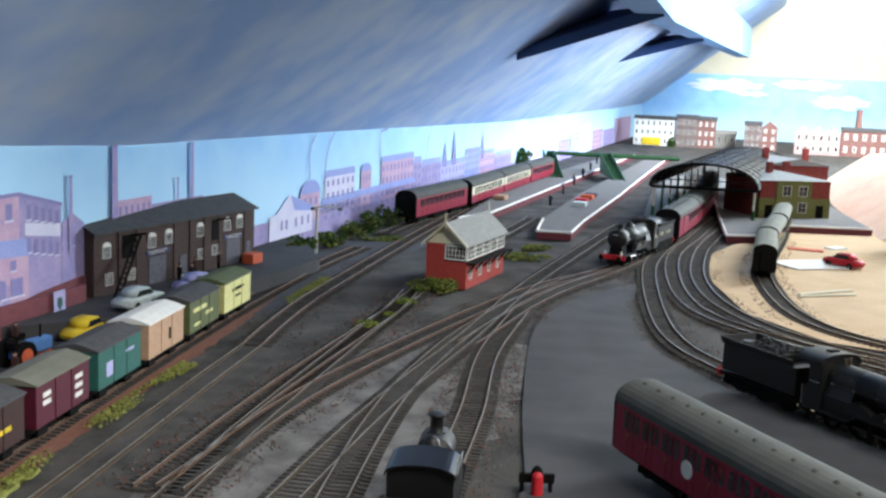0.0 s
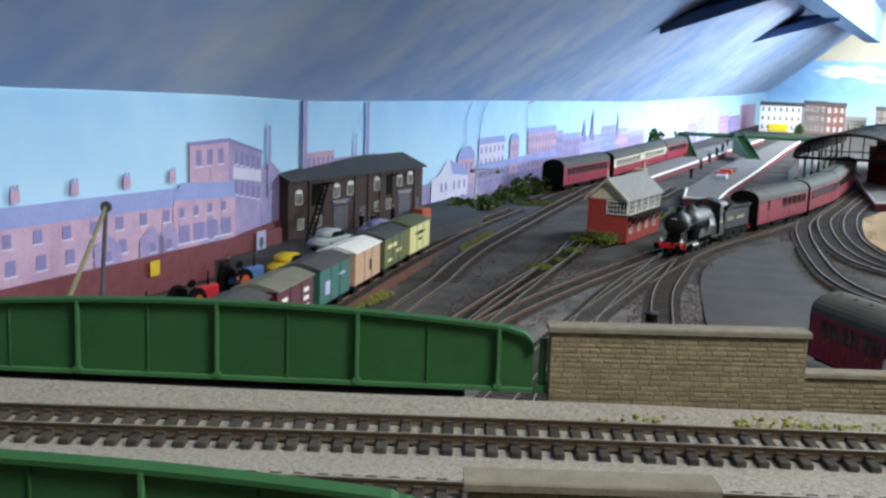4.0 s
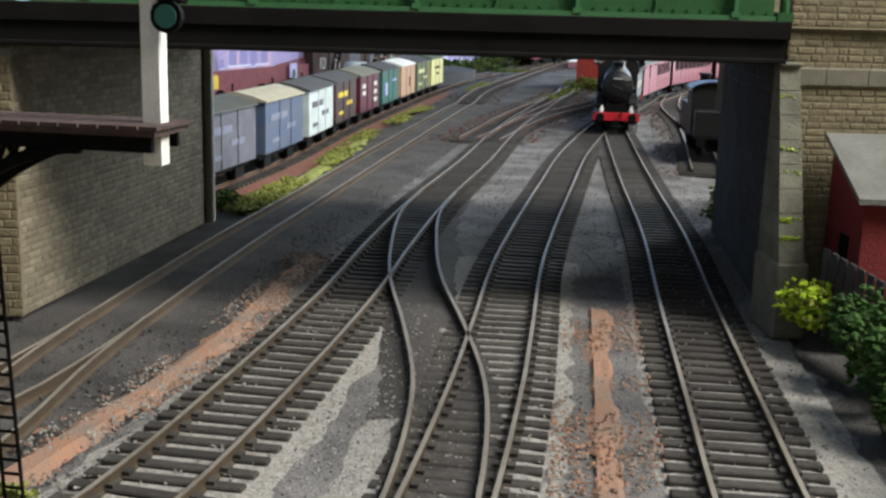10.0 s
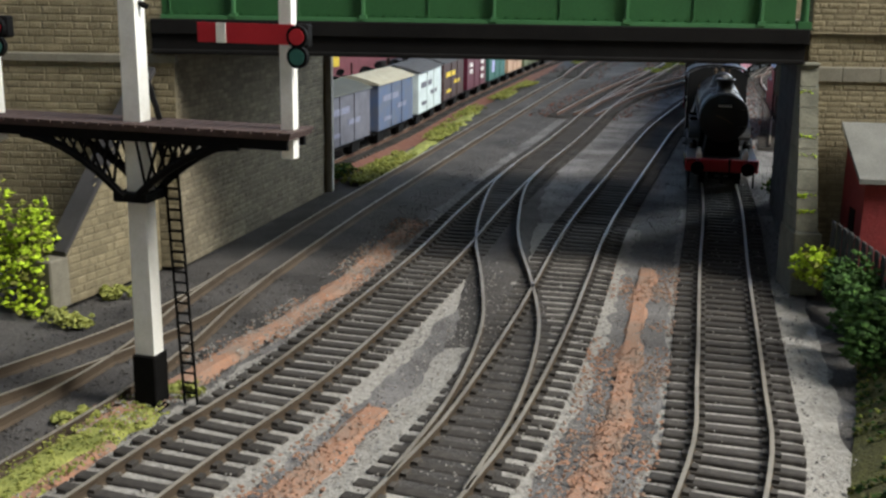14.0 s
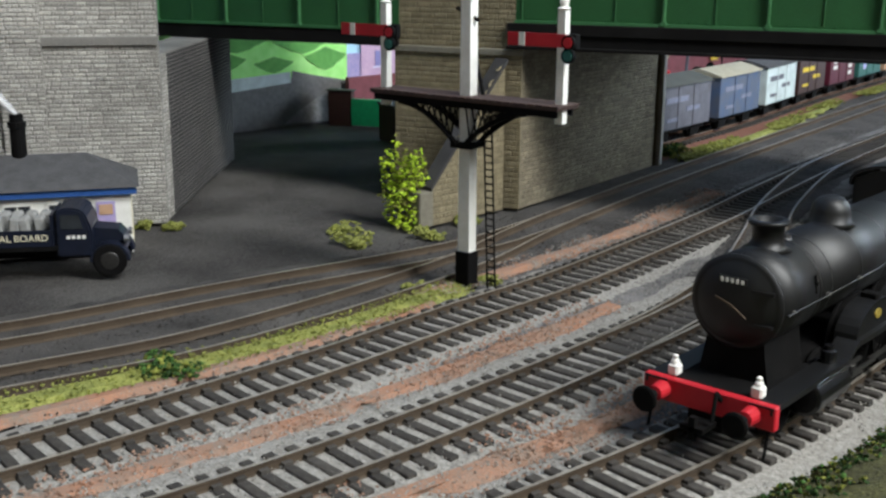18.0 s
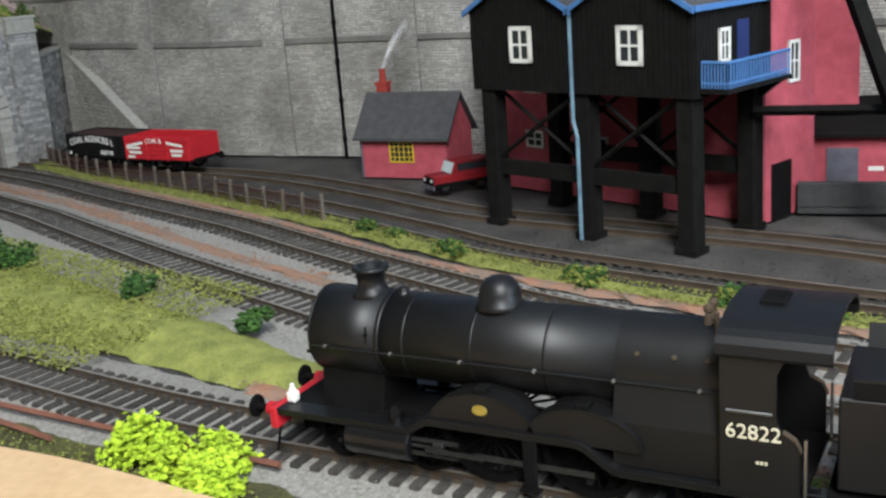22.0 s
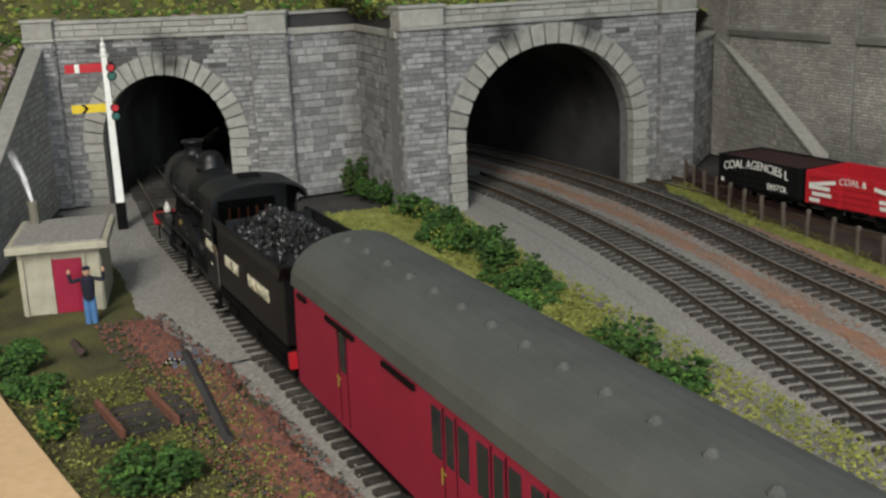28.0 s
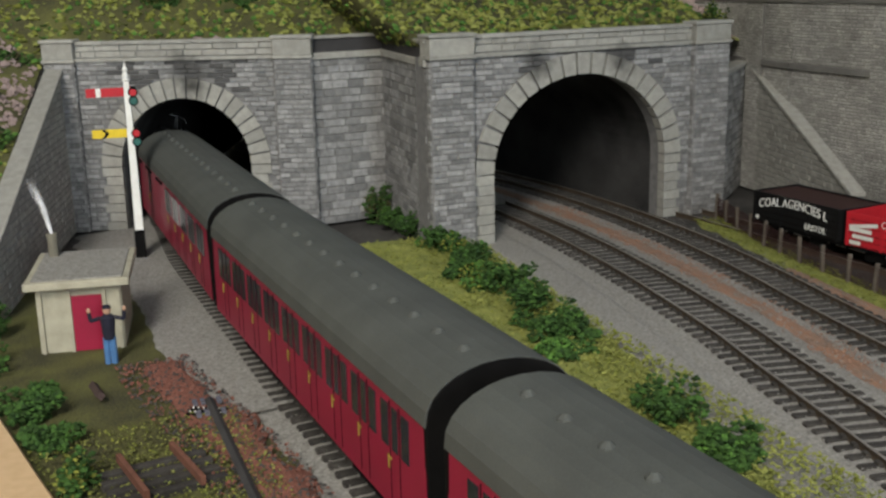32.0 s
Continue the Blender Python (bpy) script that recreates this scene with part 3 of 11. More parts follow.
LINE_T1 = [(0.75, 3.9), (0.50, 2.95), (0.30, 2.28), (0.16, 1.84), (0.05, 1.45), (-0.02, 1.15), (-0.073, 0.90), (-0.12, 0.66), (-0.152, 0.45), (-0.174, 0.32), (-0.187, 0.22), (-0.196, 0.138), (-0.209, 0.053), (-0.2185, 0.002), (-0.2300, -0.040),
           (-0.2440, -0.0995), (-0.2600, -0.151), (-0.283, -0.210), (-0.326, -0.286), (-0.3775, -0.353), (-0.430, -0.407), (-0.4850, -0.4585), (-0.543, -0.5100), (-0.592, -0.5600), (-0.645, -0.6150), (-0.688, -0.6570), (-0.736, -0.7100), (-0.785, -0.775), (-0.83, -0.85), (-0.90, -1.00), (-1.0, -1.2)]
LINE_T2 = [(0.90, 3.9), (0.62, 2.9), (0.45, 2.28), (0.30, 1.79), (0.19, 1.47), (0.10, 1.20), (0.033, 0.96), (-0.033, 0.74), (-0.083, 0.53), (-0.112, 0.37), (-0.1395, 0.205), (-0.1505, 0.112), (-0.157, 0.057), (-0.167, -0.010), (-0.1765, -0.050),
           (-0.187, -0.090), (-0.204, -0.145), (-0.228, -0.205), (-0.272, -0.2915), (-0.308, -0.345), (-0.3465, -0.396), (-0.415, -0.467), (-0.476, -0.5270), (-0.516, -0.5640), (-0.575, -0.6180), (-0.602, -0.6425), (-0.661, -0.7040), (-0.716, -0.7700), (-0.765, -0.84), (-0.83, -0.95), (-0.93, -1.15)]
LINE_X = [(-0.171, 0.335), (-0.178, 0.28), (-0.1785, 0.215), (-0.176, 0.162), (-0.169, 0.105), (-0.165, 0.055), (-0.168, 0.000), (-0.1765, -0.050)]
LINE_A = [(-0.150, 0.90), (-0.165, 0.80), (-0.190, 0.62), (-0.212, 0.46), (-0.231, 0.32), (-0.244, 0.225), (-0.2525, 0.15), (-0.2605, 0.078), (-0.273, 0.0285), (-0.315, -0.060), (-0.346, -0.128), (-0.376, -0.163), (-0.441, -0.239), (-0.495, -0.320), (-0.5425, -0.389),
          (-0.600, -0.442), (-0.655, -0.497), (-0.695, -0.551), (-0.724, -0.608), (-0.763, -0.673), (-0.80, -0.735)]
LINE_B = [(-0.2565, 0.110), (-0.2590, 0.070), (-0.262, 0.003), (-0.2855, -0.096), (-0.312, -0.150), (-0.334, -0.186), (-0.377, -0.2565), (-0.4360, -0.3365), (-0.468, -0.375), (-0.511, -0.412), (-0.56, -0.458), (-0.61, -0.508), (-0.66, -0.562)]
LINE_W = [(-0.310, 0.20), (-0.285, 0.33), (-0.2665, 0.45), (-0.2515, 0.60), (-0.225, 0.80), (-0.1945, 1.01), (-0.15, 1.25), (-0.10, 1.45)]

# ---- baseboard, room ----
DW = Vector((0.2847, 0.9586, 0.0))
NW = Vector((0.9586, -0.2847, 0.0))
OW = Vector((-0.313, 1.032, 0.0))


def wp(u, v, z=0.0):
    """A place by its way along the painted back wall, its distance from it and its height."""
    return OW + DW * u + NW * v + Vector((0, 0, z))


WALL_TURN = math.atan2(DW.y, DW.x) - math.pi / 2


def quad(bm, pts, mi=0):
    f = bm.faces.new([bm.verts.new(p) for p in pts])
    f.material_index = mi
    return f


def build_room():
    bm = NB()
    for x0, x1, y0, y1 in ((-2.5, 3.4, -2.6, 5.9),):
        nx, ny = 60, 80
        g = [[bm.verts.new((x0 + (x1 - x0) * i / nx, y0 + (y1 - y0) * j / ny, -0.0016 + 0.0003 * noise.noise((i * 0.7, j * 0.7, 0)))) for i in range(nx + 1)] for j in range(ny + 1)]
        for j in range(ny):
            for i in range(nx):
                bm.faces.new((g[j][i], g[j][i + 1], g[j + 1][i + 1], g[j + 1][i]))
    lone("ground", bm, "soil", "dark ash ground sheet of the model layout", "ground", kind="structure")
    bm = NB()
    a, b = wp(-1.28, 0), wp(4.55, 0)
    quad(bm, [a, b, b + Vector((0, 0, 0.175)), a + Vector((0, 0, 0.19))])
    quad(bm, [a - NW * 0.02, b - NW * 0.02, b - NW * 0.02 + Vector((0, 0, 0.175)), a - NW * 0.02 + Vector((0, 0, 0.19))])
    lone("backdrop", bm, "sky", "pale blue painted sky board behind the station", "backdrop", kind="structure")
    # sloping ceiling painted with clouds
    bm = NB()
    n = 40
    lo, hi = [], []
    for k in range(n + 1):
        u = -2.4 + 6.95 * k / n
        z0 = float(np.interp(u, (-0.9, -0.44, -0.15, 0.0, 0.58, 1.65, 3.4, 4.2), (0.176, 0.168, 0.160, 0.152, 0.147, 0.133, 0.138, 0.145)))
        lo.append(bm.verts.new(wp(u, 0.002, z0)))
        hi.append(bm.verts.new(wp(u, 0.62, z0 + 0.48)))
    for k in range(n):
        bm.faces.new((lo[k], lo[k + 1], hi[k + 1], hi[k]))
    lone("ceiling", bm, "ceil", "sloping loft ceiling painted with grey-blue clouds", "ceiling", kind="structure")
    bm = NB()
    p, q = wp(4.5, -0.05), wp(4.5, 2.6)
    quad(bm, [p, q, q + Vector((0, 0, 0.30)), p + Vector((0, 0, 0.30))])
    lone("wall_far", bm, "sky", "end wall painted bright sky blue behind the town", "wall", kind="structure")
    bm = NB()
    quad(bm, [p + Vector((0, 0, 0.30)), q + Vector((0, 0, 0.30)), q + Vector((0, 0, 1.6)), p + Vector((0, 0, 1.6))])
    lone("wall_gable", bm, "plaster", "cream painted block gable wall above the sky", "wall", kind="structure")
    bm = NB()
    quad(bm, [(3.0, -2.4, -0.9), (3.0, 5.6, -0.9), (3.0, 5.6, 1.6), (3.0, -2.4, 1.6)])
    quad(bm, [(-2.3, -2.4, -0.9), (3.0, -2.4, -0.9), (3.0, -2.4, 1.6), (-2.3, -2.4, 1.6)])
    lone("wall_room", bm, "plaster", "plain cream room walls", "wall", kind="structure")
    bm = NB()
    quad(bm, [(-2.3, -2.4, 1.6), (3.0, -2.4, 1.6), (3.0, 5.6, 1.6), (-2.3, 5.6, 1.6)])
    lone("ceiling_room", bm, "plaster", "plain cream loft ceiling", "ceiling", kind="structure")


build_room()


def build_tracks():
    railway("track_right", LINE_R[4:33], "code-rail running line with dark sleepers and rusty rail sides", keep=(1.1, 2.7))
    railway("track_main_outer", LINE_T1[3:31], "outer main line with dark sleepers and rusty rail sides", keep=(1.3, 2.8))
    railway("track_main_inner", LINE_T2[3:29], "inner main line with dark sleepers and rusty rail sides", keep=(1.3, 2.8))
    railway("track_crossover", LINE_X, "crossover rails joining the two main lines", lay=False)
    railway("track_siding", LINE_A, "sooty colliery siding running beside the abutment", keep=(0.5, 1.7), z=-0.0008, sunk=0.0016)
    railway("track_coal_road", LINE_B, "sooty coal road in front of the screens", keep=(0.0, 1.0), z=-0.0006, sunk=0.0017)
    railway("track_goods", LINE_W, "rusty goods siding holding a row of wagons", rust="rail_rust")


build_tracks()

# ---- masonry, foliage and loose stuff ----
def raw_ob(name, verts, faces, material, mi=None):
    me = bpy.data.meshes.new(name)
    me.from_pydata(verts, [], faces)
    for m in (material if isinstance(material, (list, tuple)) else [material]):
        me.materials.append(M[m])
    if mi is not None:
        me.polygons.foreach_set("material_index", mi)
    return new(name, me)


def unit_stone(mat_name):
    key = "stone_" + mat_name
    if key not in sleeper_mesh:
        me = bpy.data.meshes.new("stone")
        e = 0.06
        vs = [(0, 0, 0), (1, 0, 0), (1, 0, 1), (0, 0, 1), (e, 1, 2 * e), (1 - e, 1, 2 * e), (1 - e, 1, 1 - 2 * e), (e, 1, 1 - 2 * e)]
        me.from_pydata(vs, [], [(4, 7, 6, 5), (0, 4, 5, 1), (1, 5, 6, 2), (2, 6, 7, 3), (3, 7, 4, 0)])
        me.materials.append(M[mat_name])
        sleeper_mesh[key] = me
    return sleeper_mesh[key]


def strip_along(bm, line, y0, y1, t, mi=0):
    """One bent plate t thick that follows (x, z) points, from y0 to y1."""
    rows = [[bm.verts.new((x, y, z + dz)) for y, dz in ((y0, -t), (y1, -t), (y1, 0), (y0, 0))] for x, z in line]
    for a, b in zip(rows, rows[1:]):
        for k in range(4):
            bm.faces.new((a[k], a[(k + 1) % 4], b[(k + 1) % 4], b[k])).material_index = mi
    bm.faces.new(rows[0]).material_index = mi
    bm.faces.new(rows[-1]).material_index = mi
    bmesh.ops.recalc_face_normals(bm, faces=bm.faces)


def courses(parent, o, q, z0, ztop, ch, sl, mat_name, inside=None, proud=0.00017, singles=0, seed=1, soot=None, lean=0.0):
    """Coursed stones on a wall face from o to q (outer side on the right of that way), up to ztop(u)."""
    rng = random.Random(seed)
    o, q = Vector((o[0], o[1], 0)), Vector((q[0], q[1], 0))
    L = (q - o).length
    u = (q - o) / L
    n = Vector((u.y, -u.x, 0))
    top = ztop if callable(ztop) else (lambda a: ztop)
    verts, faces, mi, made = [], [], [], 0
    z = z0
    rot = Matrix(((u.x, n.x, 0, 0), (u.y, n.y, 0, 0), (0, 0, 1, 0), (0, 0, 0, 1)))
    zmax = max(top(L * k / 20) for k in range(21))
    while z < zmax - 0.0004:
        a = -rng.random() * sl
        h = ch * rng.uniform(0.9, 1.1)
        while a < L:
            w = sl * rng.uniform(0.6, 1.4)
            x0, x1 = max(0.0, a), min(L, a + w)
            a += w
            if x1 - x0 < 0.0006:
                continue
            cx, cz = (x0 + x1) / 2, z + h / 2
            if cz > top(cx) or (inside and inside(cx, cz)):
                continue
            za, zb = min(z + h, top(x0)), min(z + h, top(x1))
            g = 0.00016
            pr = proud * rng.uniform(0.45, 1.3)
            dirty = 1 if soot and rng.random() < soot(cx, cz) else 0
            if made < singles and not dirty and za > z + h - 0.0001 and zb > z + h - 0.0001:
                ob = new("stone", unit_stone(mat_name))
                ob.matrix_world = Matrix.Translation(o + u * (x0 + g) + Vector((0, 0, z + g))) @ rot @ Matrix.Diagonal((x1 - x0 - 2 * g, pr, h - 2 * g, 1))
                ob.parent = parent
                made += 1
                continue
            b = len(verts)
            e = 0.0003
            for k, (x, zz) in enumerate(((x0 + g, z + g), (x1 - g, z + g), (x1 - g, max(zb - g, z + 2 * g)), (x0 + g, max(za - g, z + 2 * g)))):
                verts.append(o + u * x + Vector((0, 0, zz)))
            for k, (x, zz) in enumerate(((x0 + g + e, z + g + e), (x1 - g - e, z + g + e), (x1 - g - e, max(zb - g - e, z + 3 * g)), (x0 + g + e, max(za - g - e, z + 3 * g)))):
                verts.append(o + u * x + Vector((0, 0, zz)) + n * pr)
            for f in ((4, 5, 6, 7), (0, 1, 5, 4), (1, 2, 6, 5), (2, 3, 7, 6), (3, 0, 4, 7)):
                faces.append([b + k for k in f])
                mi.append(dirty)
        z += h
    if verts:
        ob = raw_ob("stonework", verts, faces, [mat_name, "sootstone"], mi)
        ob.parent = parent
        tagged(ob, kind="stuff")
    return parent


def wall_slab(parent, o, q, z0, z1, z1b, thick, mat_name, name="core"):
    """A slab from o to q, its thickness to the left of that way, top from z1 to z1b."""
    o, q = Vector((o[0], o[1], 0)), Vector((q[0], q[1], 0))
    u = (q - o).normalized()
    n = Vector((-u.y, u.x, 0)) * thick
    bm = NB()
    lo = [bm.verts.new(p + Vector((0, 0, z0))) for p in (o, q, q + n, o + n)]
    hi = [bm.verts.new(p + Vector((0, 0, z))) for p, z in ((o, z1), (q, z1b), (q + n, z1b), (o + n, z1))]
    bm.faces.new(lo[::-1])
    bm.faces.new(hi)
    for k in range(4):
        bm.faces.new((lo[k], lo[(k + 1) % 4], hi[(k + 1) % 4], hi[k]))
    return part(name, bm, mat_name, parent)


def cap_run(parent, o, q, za, zb, w0, w1, h, mat_name, name="coping", pitch=0.0, ext=0.001):
    """Coping on a wall top from o to q: w0 outwards, w1 inwards, in stones of the given pitch."""
    o, q = Vector((o[0], o[1], za)), Vector((q[0], q[1], zb))
    u = (q - o).normalized()
    o, q = o - u * ext, q + u * ext
    n = Vector((u.y, -u.x, 0)).normalized()
    k = max(1, round((q - o).length / pitch)) if pitch else 1
    for i in range(k):
        a, b = o.lerp(q, i / k) + u * 0.00012, o.lerp(q, (i + 1) / k) - u * 0.00012
        bm = NB()
        e = 0.0004
        pr = ((w0, 0), (w0, h - e), (w0 - e, h), (-w1 + e, h), (-w1, h - e), (-w1, 0))
        A = [bm.verts.new(a + n * x + Vector((0, 0, z))) for x, z in pr]
        B = [bm.verts.new(b + n * x + Vector((0, 0, z))) for x, z in pr]
        bm.faces.new(A)
        bm.faces.new(B[::-1])
        for j in range(6):
            bm.faces.new((A[j], B[j], B[(j + 1) % 6], A[(j + 1) % 6]))
        bmesh.ops.recalc_face_normals(bm, faces=bm.faces)
        part(name, bm, mat_name, parent)


def crumbs(pts, rmin, rmax, rng, flat=0.75):
    """Small uneven lumps at the given places: verts and faces."""
    verts, faces = [], []
    for p in pts:
        r = rng.uniform(rmin, rmax)
        b = len(verts)
        for d in ((1, 0, 0), (-1, 0, 0), (0, 1, 0), (0, -1, 0), (0, 0, 1), (0, 0, -1)):
            verts.append((p[0] + r * (d[0] + rng.uniform(-0.5, 0.5)), p[1] + r * (d[1] + rng.uniform(-0.5, 0.5)), p[2] + r * flat * (d[2] + rng.uniform(-0.4, 0.4))))
        for f in ((0, 2, 4), (2, 1, 4), (1, 3, 4), (3, 0, 4), (2, 0, 5), (1, 2, 5), (3, 1, 5), (0, 3, 5)):
            faces.append([b + k for k in f])
    return verts, faces


BUSH_N = [0]


def bush(x, y, z, rx, ry, rz, mats, label, n=420, crumb=0.0013, lobes=7, group=""):
    """A foam-foliage bush: leafy crumbs gathered round uneven lobes, in up to two greens."""
    BUSH_N[0] += 1
    rng = random.Random(100 + BUSH_N[0])
    cs = [(rng.uniform(-0.6, 0.6) * rx, rng.uniform(-0.6, 0.6) * ry, rng.uniform(0.15, 0.75) * rz, rng.uniform(0.3, 0.55)) for _ in range(lobes)]
    pts = []
    while len(pts) < n:
        c = rng.choice(cs)
        d = Vector((rng.gauss(0, 1), rng.gauss(0, 1), rng.gauss(0, 1))).normalized() * rng.uniform(0.55, 1.05) * c[3]
        p = (x + c[0] + d.x * rx, y + c[1] + d.y * ry, z + max(0.0, c[2] + d.z * rz))
        pts.append(p)
    vs, fs = crumbs(pts, crumb * 0.5, crumb, rng)
    mi = None
    if len(mats) > 1:
        mi = []
        for k in range(n):
            mi += [1 if rng.random() < 0.3 else 0] * 8
    ob = raw_ob("bush", vs, fs, list(mats), mi)
    return tagged(ob, label, "bush", group)


def scatter_line(name, pts, offs, z, n, mats, label, category, r, seed, span=None, dens=None, lift=0.0):
    """Loose crumbs strewn along a line between two distances to its right."""
    rng = random.Random(seed)
    line = spline(pts, 0.004)
    hd = headings(line)
    P = []
    tries = 0
    while len(P) < n and tries < n * 6:
        tries += 1
        i = rng.randrange(len(line))
        o = rng.uniform(*offs)
        p = line[i] + Vector((hd[i].y, -hd[i].x, 0)) * o + hd[i] * rng.uniform(-0.0022, 0.0022)
        if dens and rng.random() > dens(p.x, p.y):
            continue
        P.append((p.x, p.y, z + 0.0004 + rng.uniform(0, lift)))
    vs, fs = crumbs(P, r * 0.45, r, rng)
    mi = None
    if len(mats) > 1:
        mi = []
        for _ in P:
            mi += [rng.randrange(len(mats))] * 8
    return tagged(raw_ob(name, vs, fs, list(mats), mi), label, category, kind="stuff")


def patchy(lo, hi, f):
    return lambda x, y: min(1.0, max(0.0, (noise.noise((x * f, y * f, 3.3)) - lo) / (hi - lo)))


# ---- the girder bridge ----
BR_A = math.atan2(0.0077, 0.1279)
BR_M = Matrix.Translation((-0.2169, 0.1198, 0)) @ Matrix.Rotation(BR_A, 4, "Z")


def girder(b, x0, x1, y0, face, round_right=True, zb=0.087, ze=0.1055, zm=0.111, tone="green", pitch=0.0219):
    """One plate girder from x0 to x1, web at y0, ribs on the outer side (face -1 or +1)."""
    n = 28
    top = [(x0 + (x1 - x0) * k / n, ze + (zm - ze) * (1 - ((k / n - 0.5) * 2) ** 2)) for k in range(n + 1)]
    if round_right:
        r = 0.006
        top = [p for p in top if p[0] < x1 - r] + [(x1 - r + r * math.sin(a), top[-1][1] - r + r * math.cos(a)) for a in [math.radians(15 * k) for k in range(7)]]
    bm = NB()
    prism(bm, [(x1, zb), (x0, zb)] + top, y0 - 0.0007, y0 + 0.0007)
    part("web_plate", bm, tone, b)
    bm = NB()
    strip_along(bm, [(x, z + 0.0006) for x, z in top], y0 - 0.0024, y0 + 0.0024, 0.0011)
    part("top_flange", bm, tone, b)
    bm = NB()
    bx(bm, x0, x1, y0 - 0.0026, y0 + 0.0026, zb - 0.0007, zb + 0.0005)
    part("bottom_flange", bm, "green_lt", b)

    def ztop(x):
        for p, q in zip(top, top[1:]):
            if p[0] <= x <= q[0]:
                return p[1] + (q[1] - p[1]) * (x - p[0]) / max(1e-9, q[0] - p[0])
        return ze
    k = 0
    x = x1 - 0.0111
    while x > x0 + 0.002:
        heavy = k % 2 == 0
        w = 0.0011 if heavy else 0.0006
        d = 0.0025 if heavy else 0.0012
        bm = NB()
        for sd in (-1, 1):
            bx(bm, x - w / 2, x + w / 2, *sorted((y0 + sd * 0.0006, y0 + sd * d)), zb, ztop(x), bevel=0.00015)
            bx(bm, x - w * 1.1, x + w * 1.1, *sorted((y0 + sd * 0.0006, y0 + sd * (d + 0.0004))), zb, zb + 0.0014)
        part("stiffener", bm, "green_lt" if heavy else tone, b)
        x -= pitch
        k += 1
    # rivets along the lower edge
    bm = NB()
    nr = int((x1 - x0) / 0.0036)
    for i in range(nr):
        xx = x0 + (i + 0.5) * (x1 - x0) / nr
        bx(bm, xx - 0.0003, xx + 0.0003, *sorted((y0 + face * 0.0007, y0 + face * 0.0010)), zb + 0.0012, zb + 0.0018)
    tagged(part("rivets", bm, tone, b), kind="stuff")


def build_bridge():
    b = thing("girder_bridge", "green plate girder railway bridge on black steel bearers", "bridge", BR_M)
    for y0, f, dx, pt in ((0.0, -1, 0.0, 0.0216), (0.143, 1, 0.0260, 0.0224)):
        girder(b, -0.0705 + dx, 0.1379 + dx, y0, f, pitch=pt)
        bm = NB()
        rod(bm, (0.1409 + dx, y0, 0.087), (0.1409 + dx, y0, 0.1035), 0.0013, 10)
        bx(bm, 0.1386 + dx, 0.1430 + dx, y0 - 0.002, y0 + 0.002, 0.086, 0.0885)
        part("end_post", bm, "green", b)
    for y0 in (-0.0008, 0.1438):
        bm = NB()
        bx(bm, -0.074, 0.1425, y0 - 0.0022, y0 + 0.0026, 0.0812, 0.0862, bevel=0.0003)
        bx(bm, -0.074, 0.1415, y0 - 0.0012, y0 + 0.0012, 0.0762, 0.0812)
        bx(bm, -0.074, 0.1415, y0 - 0.0030, y0 + 0.0030, 0.0748, 0.0762, bevel=0.0003)
        part("bearer", bm, "black", b)
    bm = NB()
    bx(bm, -0.072, 0.142, 0.003, 0.140, 0.0790, 0.0806)
    part("deck", bm, "black", b)
    for k in range(7):
        bm = NB()
        y = 0.016 + 0.0185 * k
        bx(bm, -0.072, 0.142, y - 0.0012, y + 0.0012, 0.0756, 0.0790)
        part("cross_bearer", bm, "black", b)
    b2 = thing("road_bridge_girder", "dark green plate girder span over the colliery road", "bridge", BR_M, group="")
    for y0, f in ((0.0, -1), (0.143, 1)):
        girder(b2, -0.36, -0.130, y0, f, round_right=False, zb=0.0815, ze=0.108, zm=0.112)
        bm = NB()
        bx(bm, -0.36, -0.130, y0 - 0.002, y0 + 0.002, 0.0735, 0.0808)
        part("bearer", bm, "black", b2)
    bm = NB()
    bx(bm, -0.36, -0.130, 0.003, 0.140, 0.0765, 0.0795)
    part("deck", bm, "black", b2)
    # ballast and the upper line over the bridge
    bm = NB()
    o = BR_M
    n = 60
    rows = [[bm.verts.new(o @ Vector((-0.5 + 1.1 * i / n, y, 0.0811 + 0.0035 * (abs(y - 0.071) / 0.067) ** 4 + 0.0004 * noise.noise((i * 0.9, y * 90, 0))))) for y in [0.004 + 0.134 * j / 10 for j in range(11)]] for i in range(n + 1)]
    for a, c in zip(rows, rows[1:]):
        for j in range(10):
            bm.faces.new((a[j], c[j], c[j + 1], a[j + 1]))
    bmesh.ops.recalc_face_normals(bm, faces=bm.faces)
    lone("ballast_upper", bm, "ballast", "grey-brown ballast on the bridge deck", "ballast", kind="structure")
    p = [o @ Vector((x, 0.056 + 0.02 * (x - 0.05) ** 2, 0)) for x in (-0.5, -0.35, -0.2, -0.05, 0.1, 0.25, 0.4, 0.58)]
    railway("track_upper", [(v.x, v.y) for v in p], "rusty single line crossing the bridge on dark sleepers", z=0.0816, keep=(0.32, 0.82))
    p = [o @ Vector((x, y, 0)) for x, y in ((-0.5, 0.097), (-0.25, 0.100), (-0.01, 0.103), (0.137, 0.1085), (0.25, 0.110), (0.40, 0.112), (0.58, 0.115))]
    railway("track_upper_far", [(v.x, v.y) for v in p], "rusty far line crossing the bridge on dark sleepers", z=0.0816, keep=(0.32, 0.82))
    p = [o @ Vector((x, 0.131, 0)) for x in (0.17, 0.30, 0.45, 0.58)]
    scatter_line("grass_tufts", [(v.x, v.y) for v in p], (-0.006, 0.006), 0.0822, 1500, ["grass", "leaf_yel"], "mossy grass at the foot of the parapet", "grass", 0.0011, 71, lift=0.0012, dens=patchy(-0.2, 0.3, 30))


build_bridge()


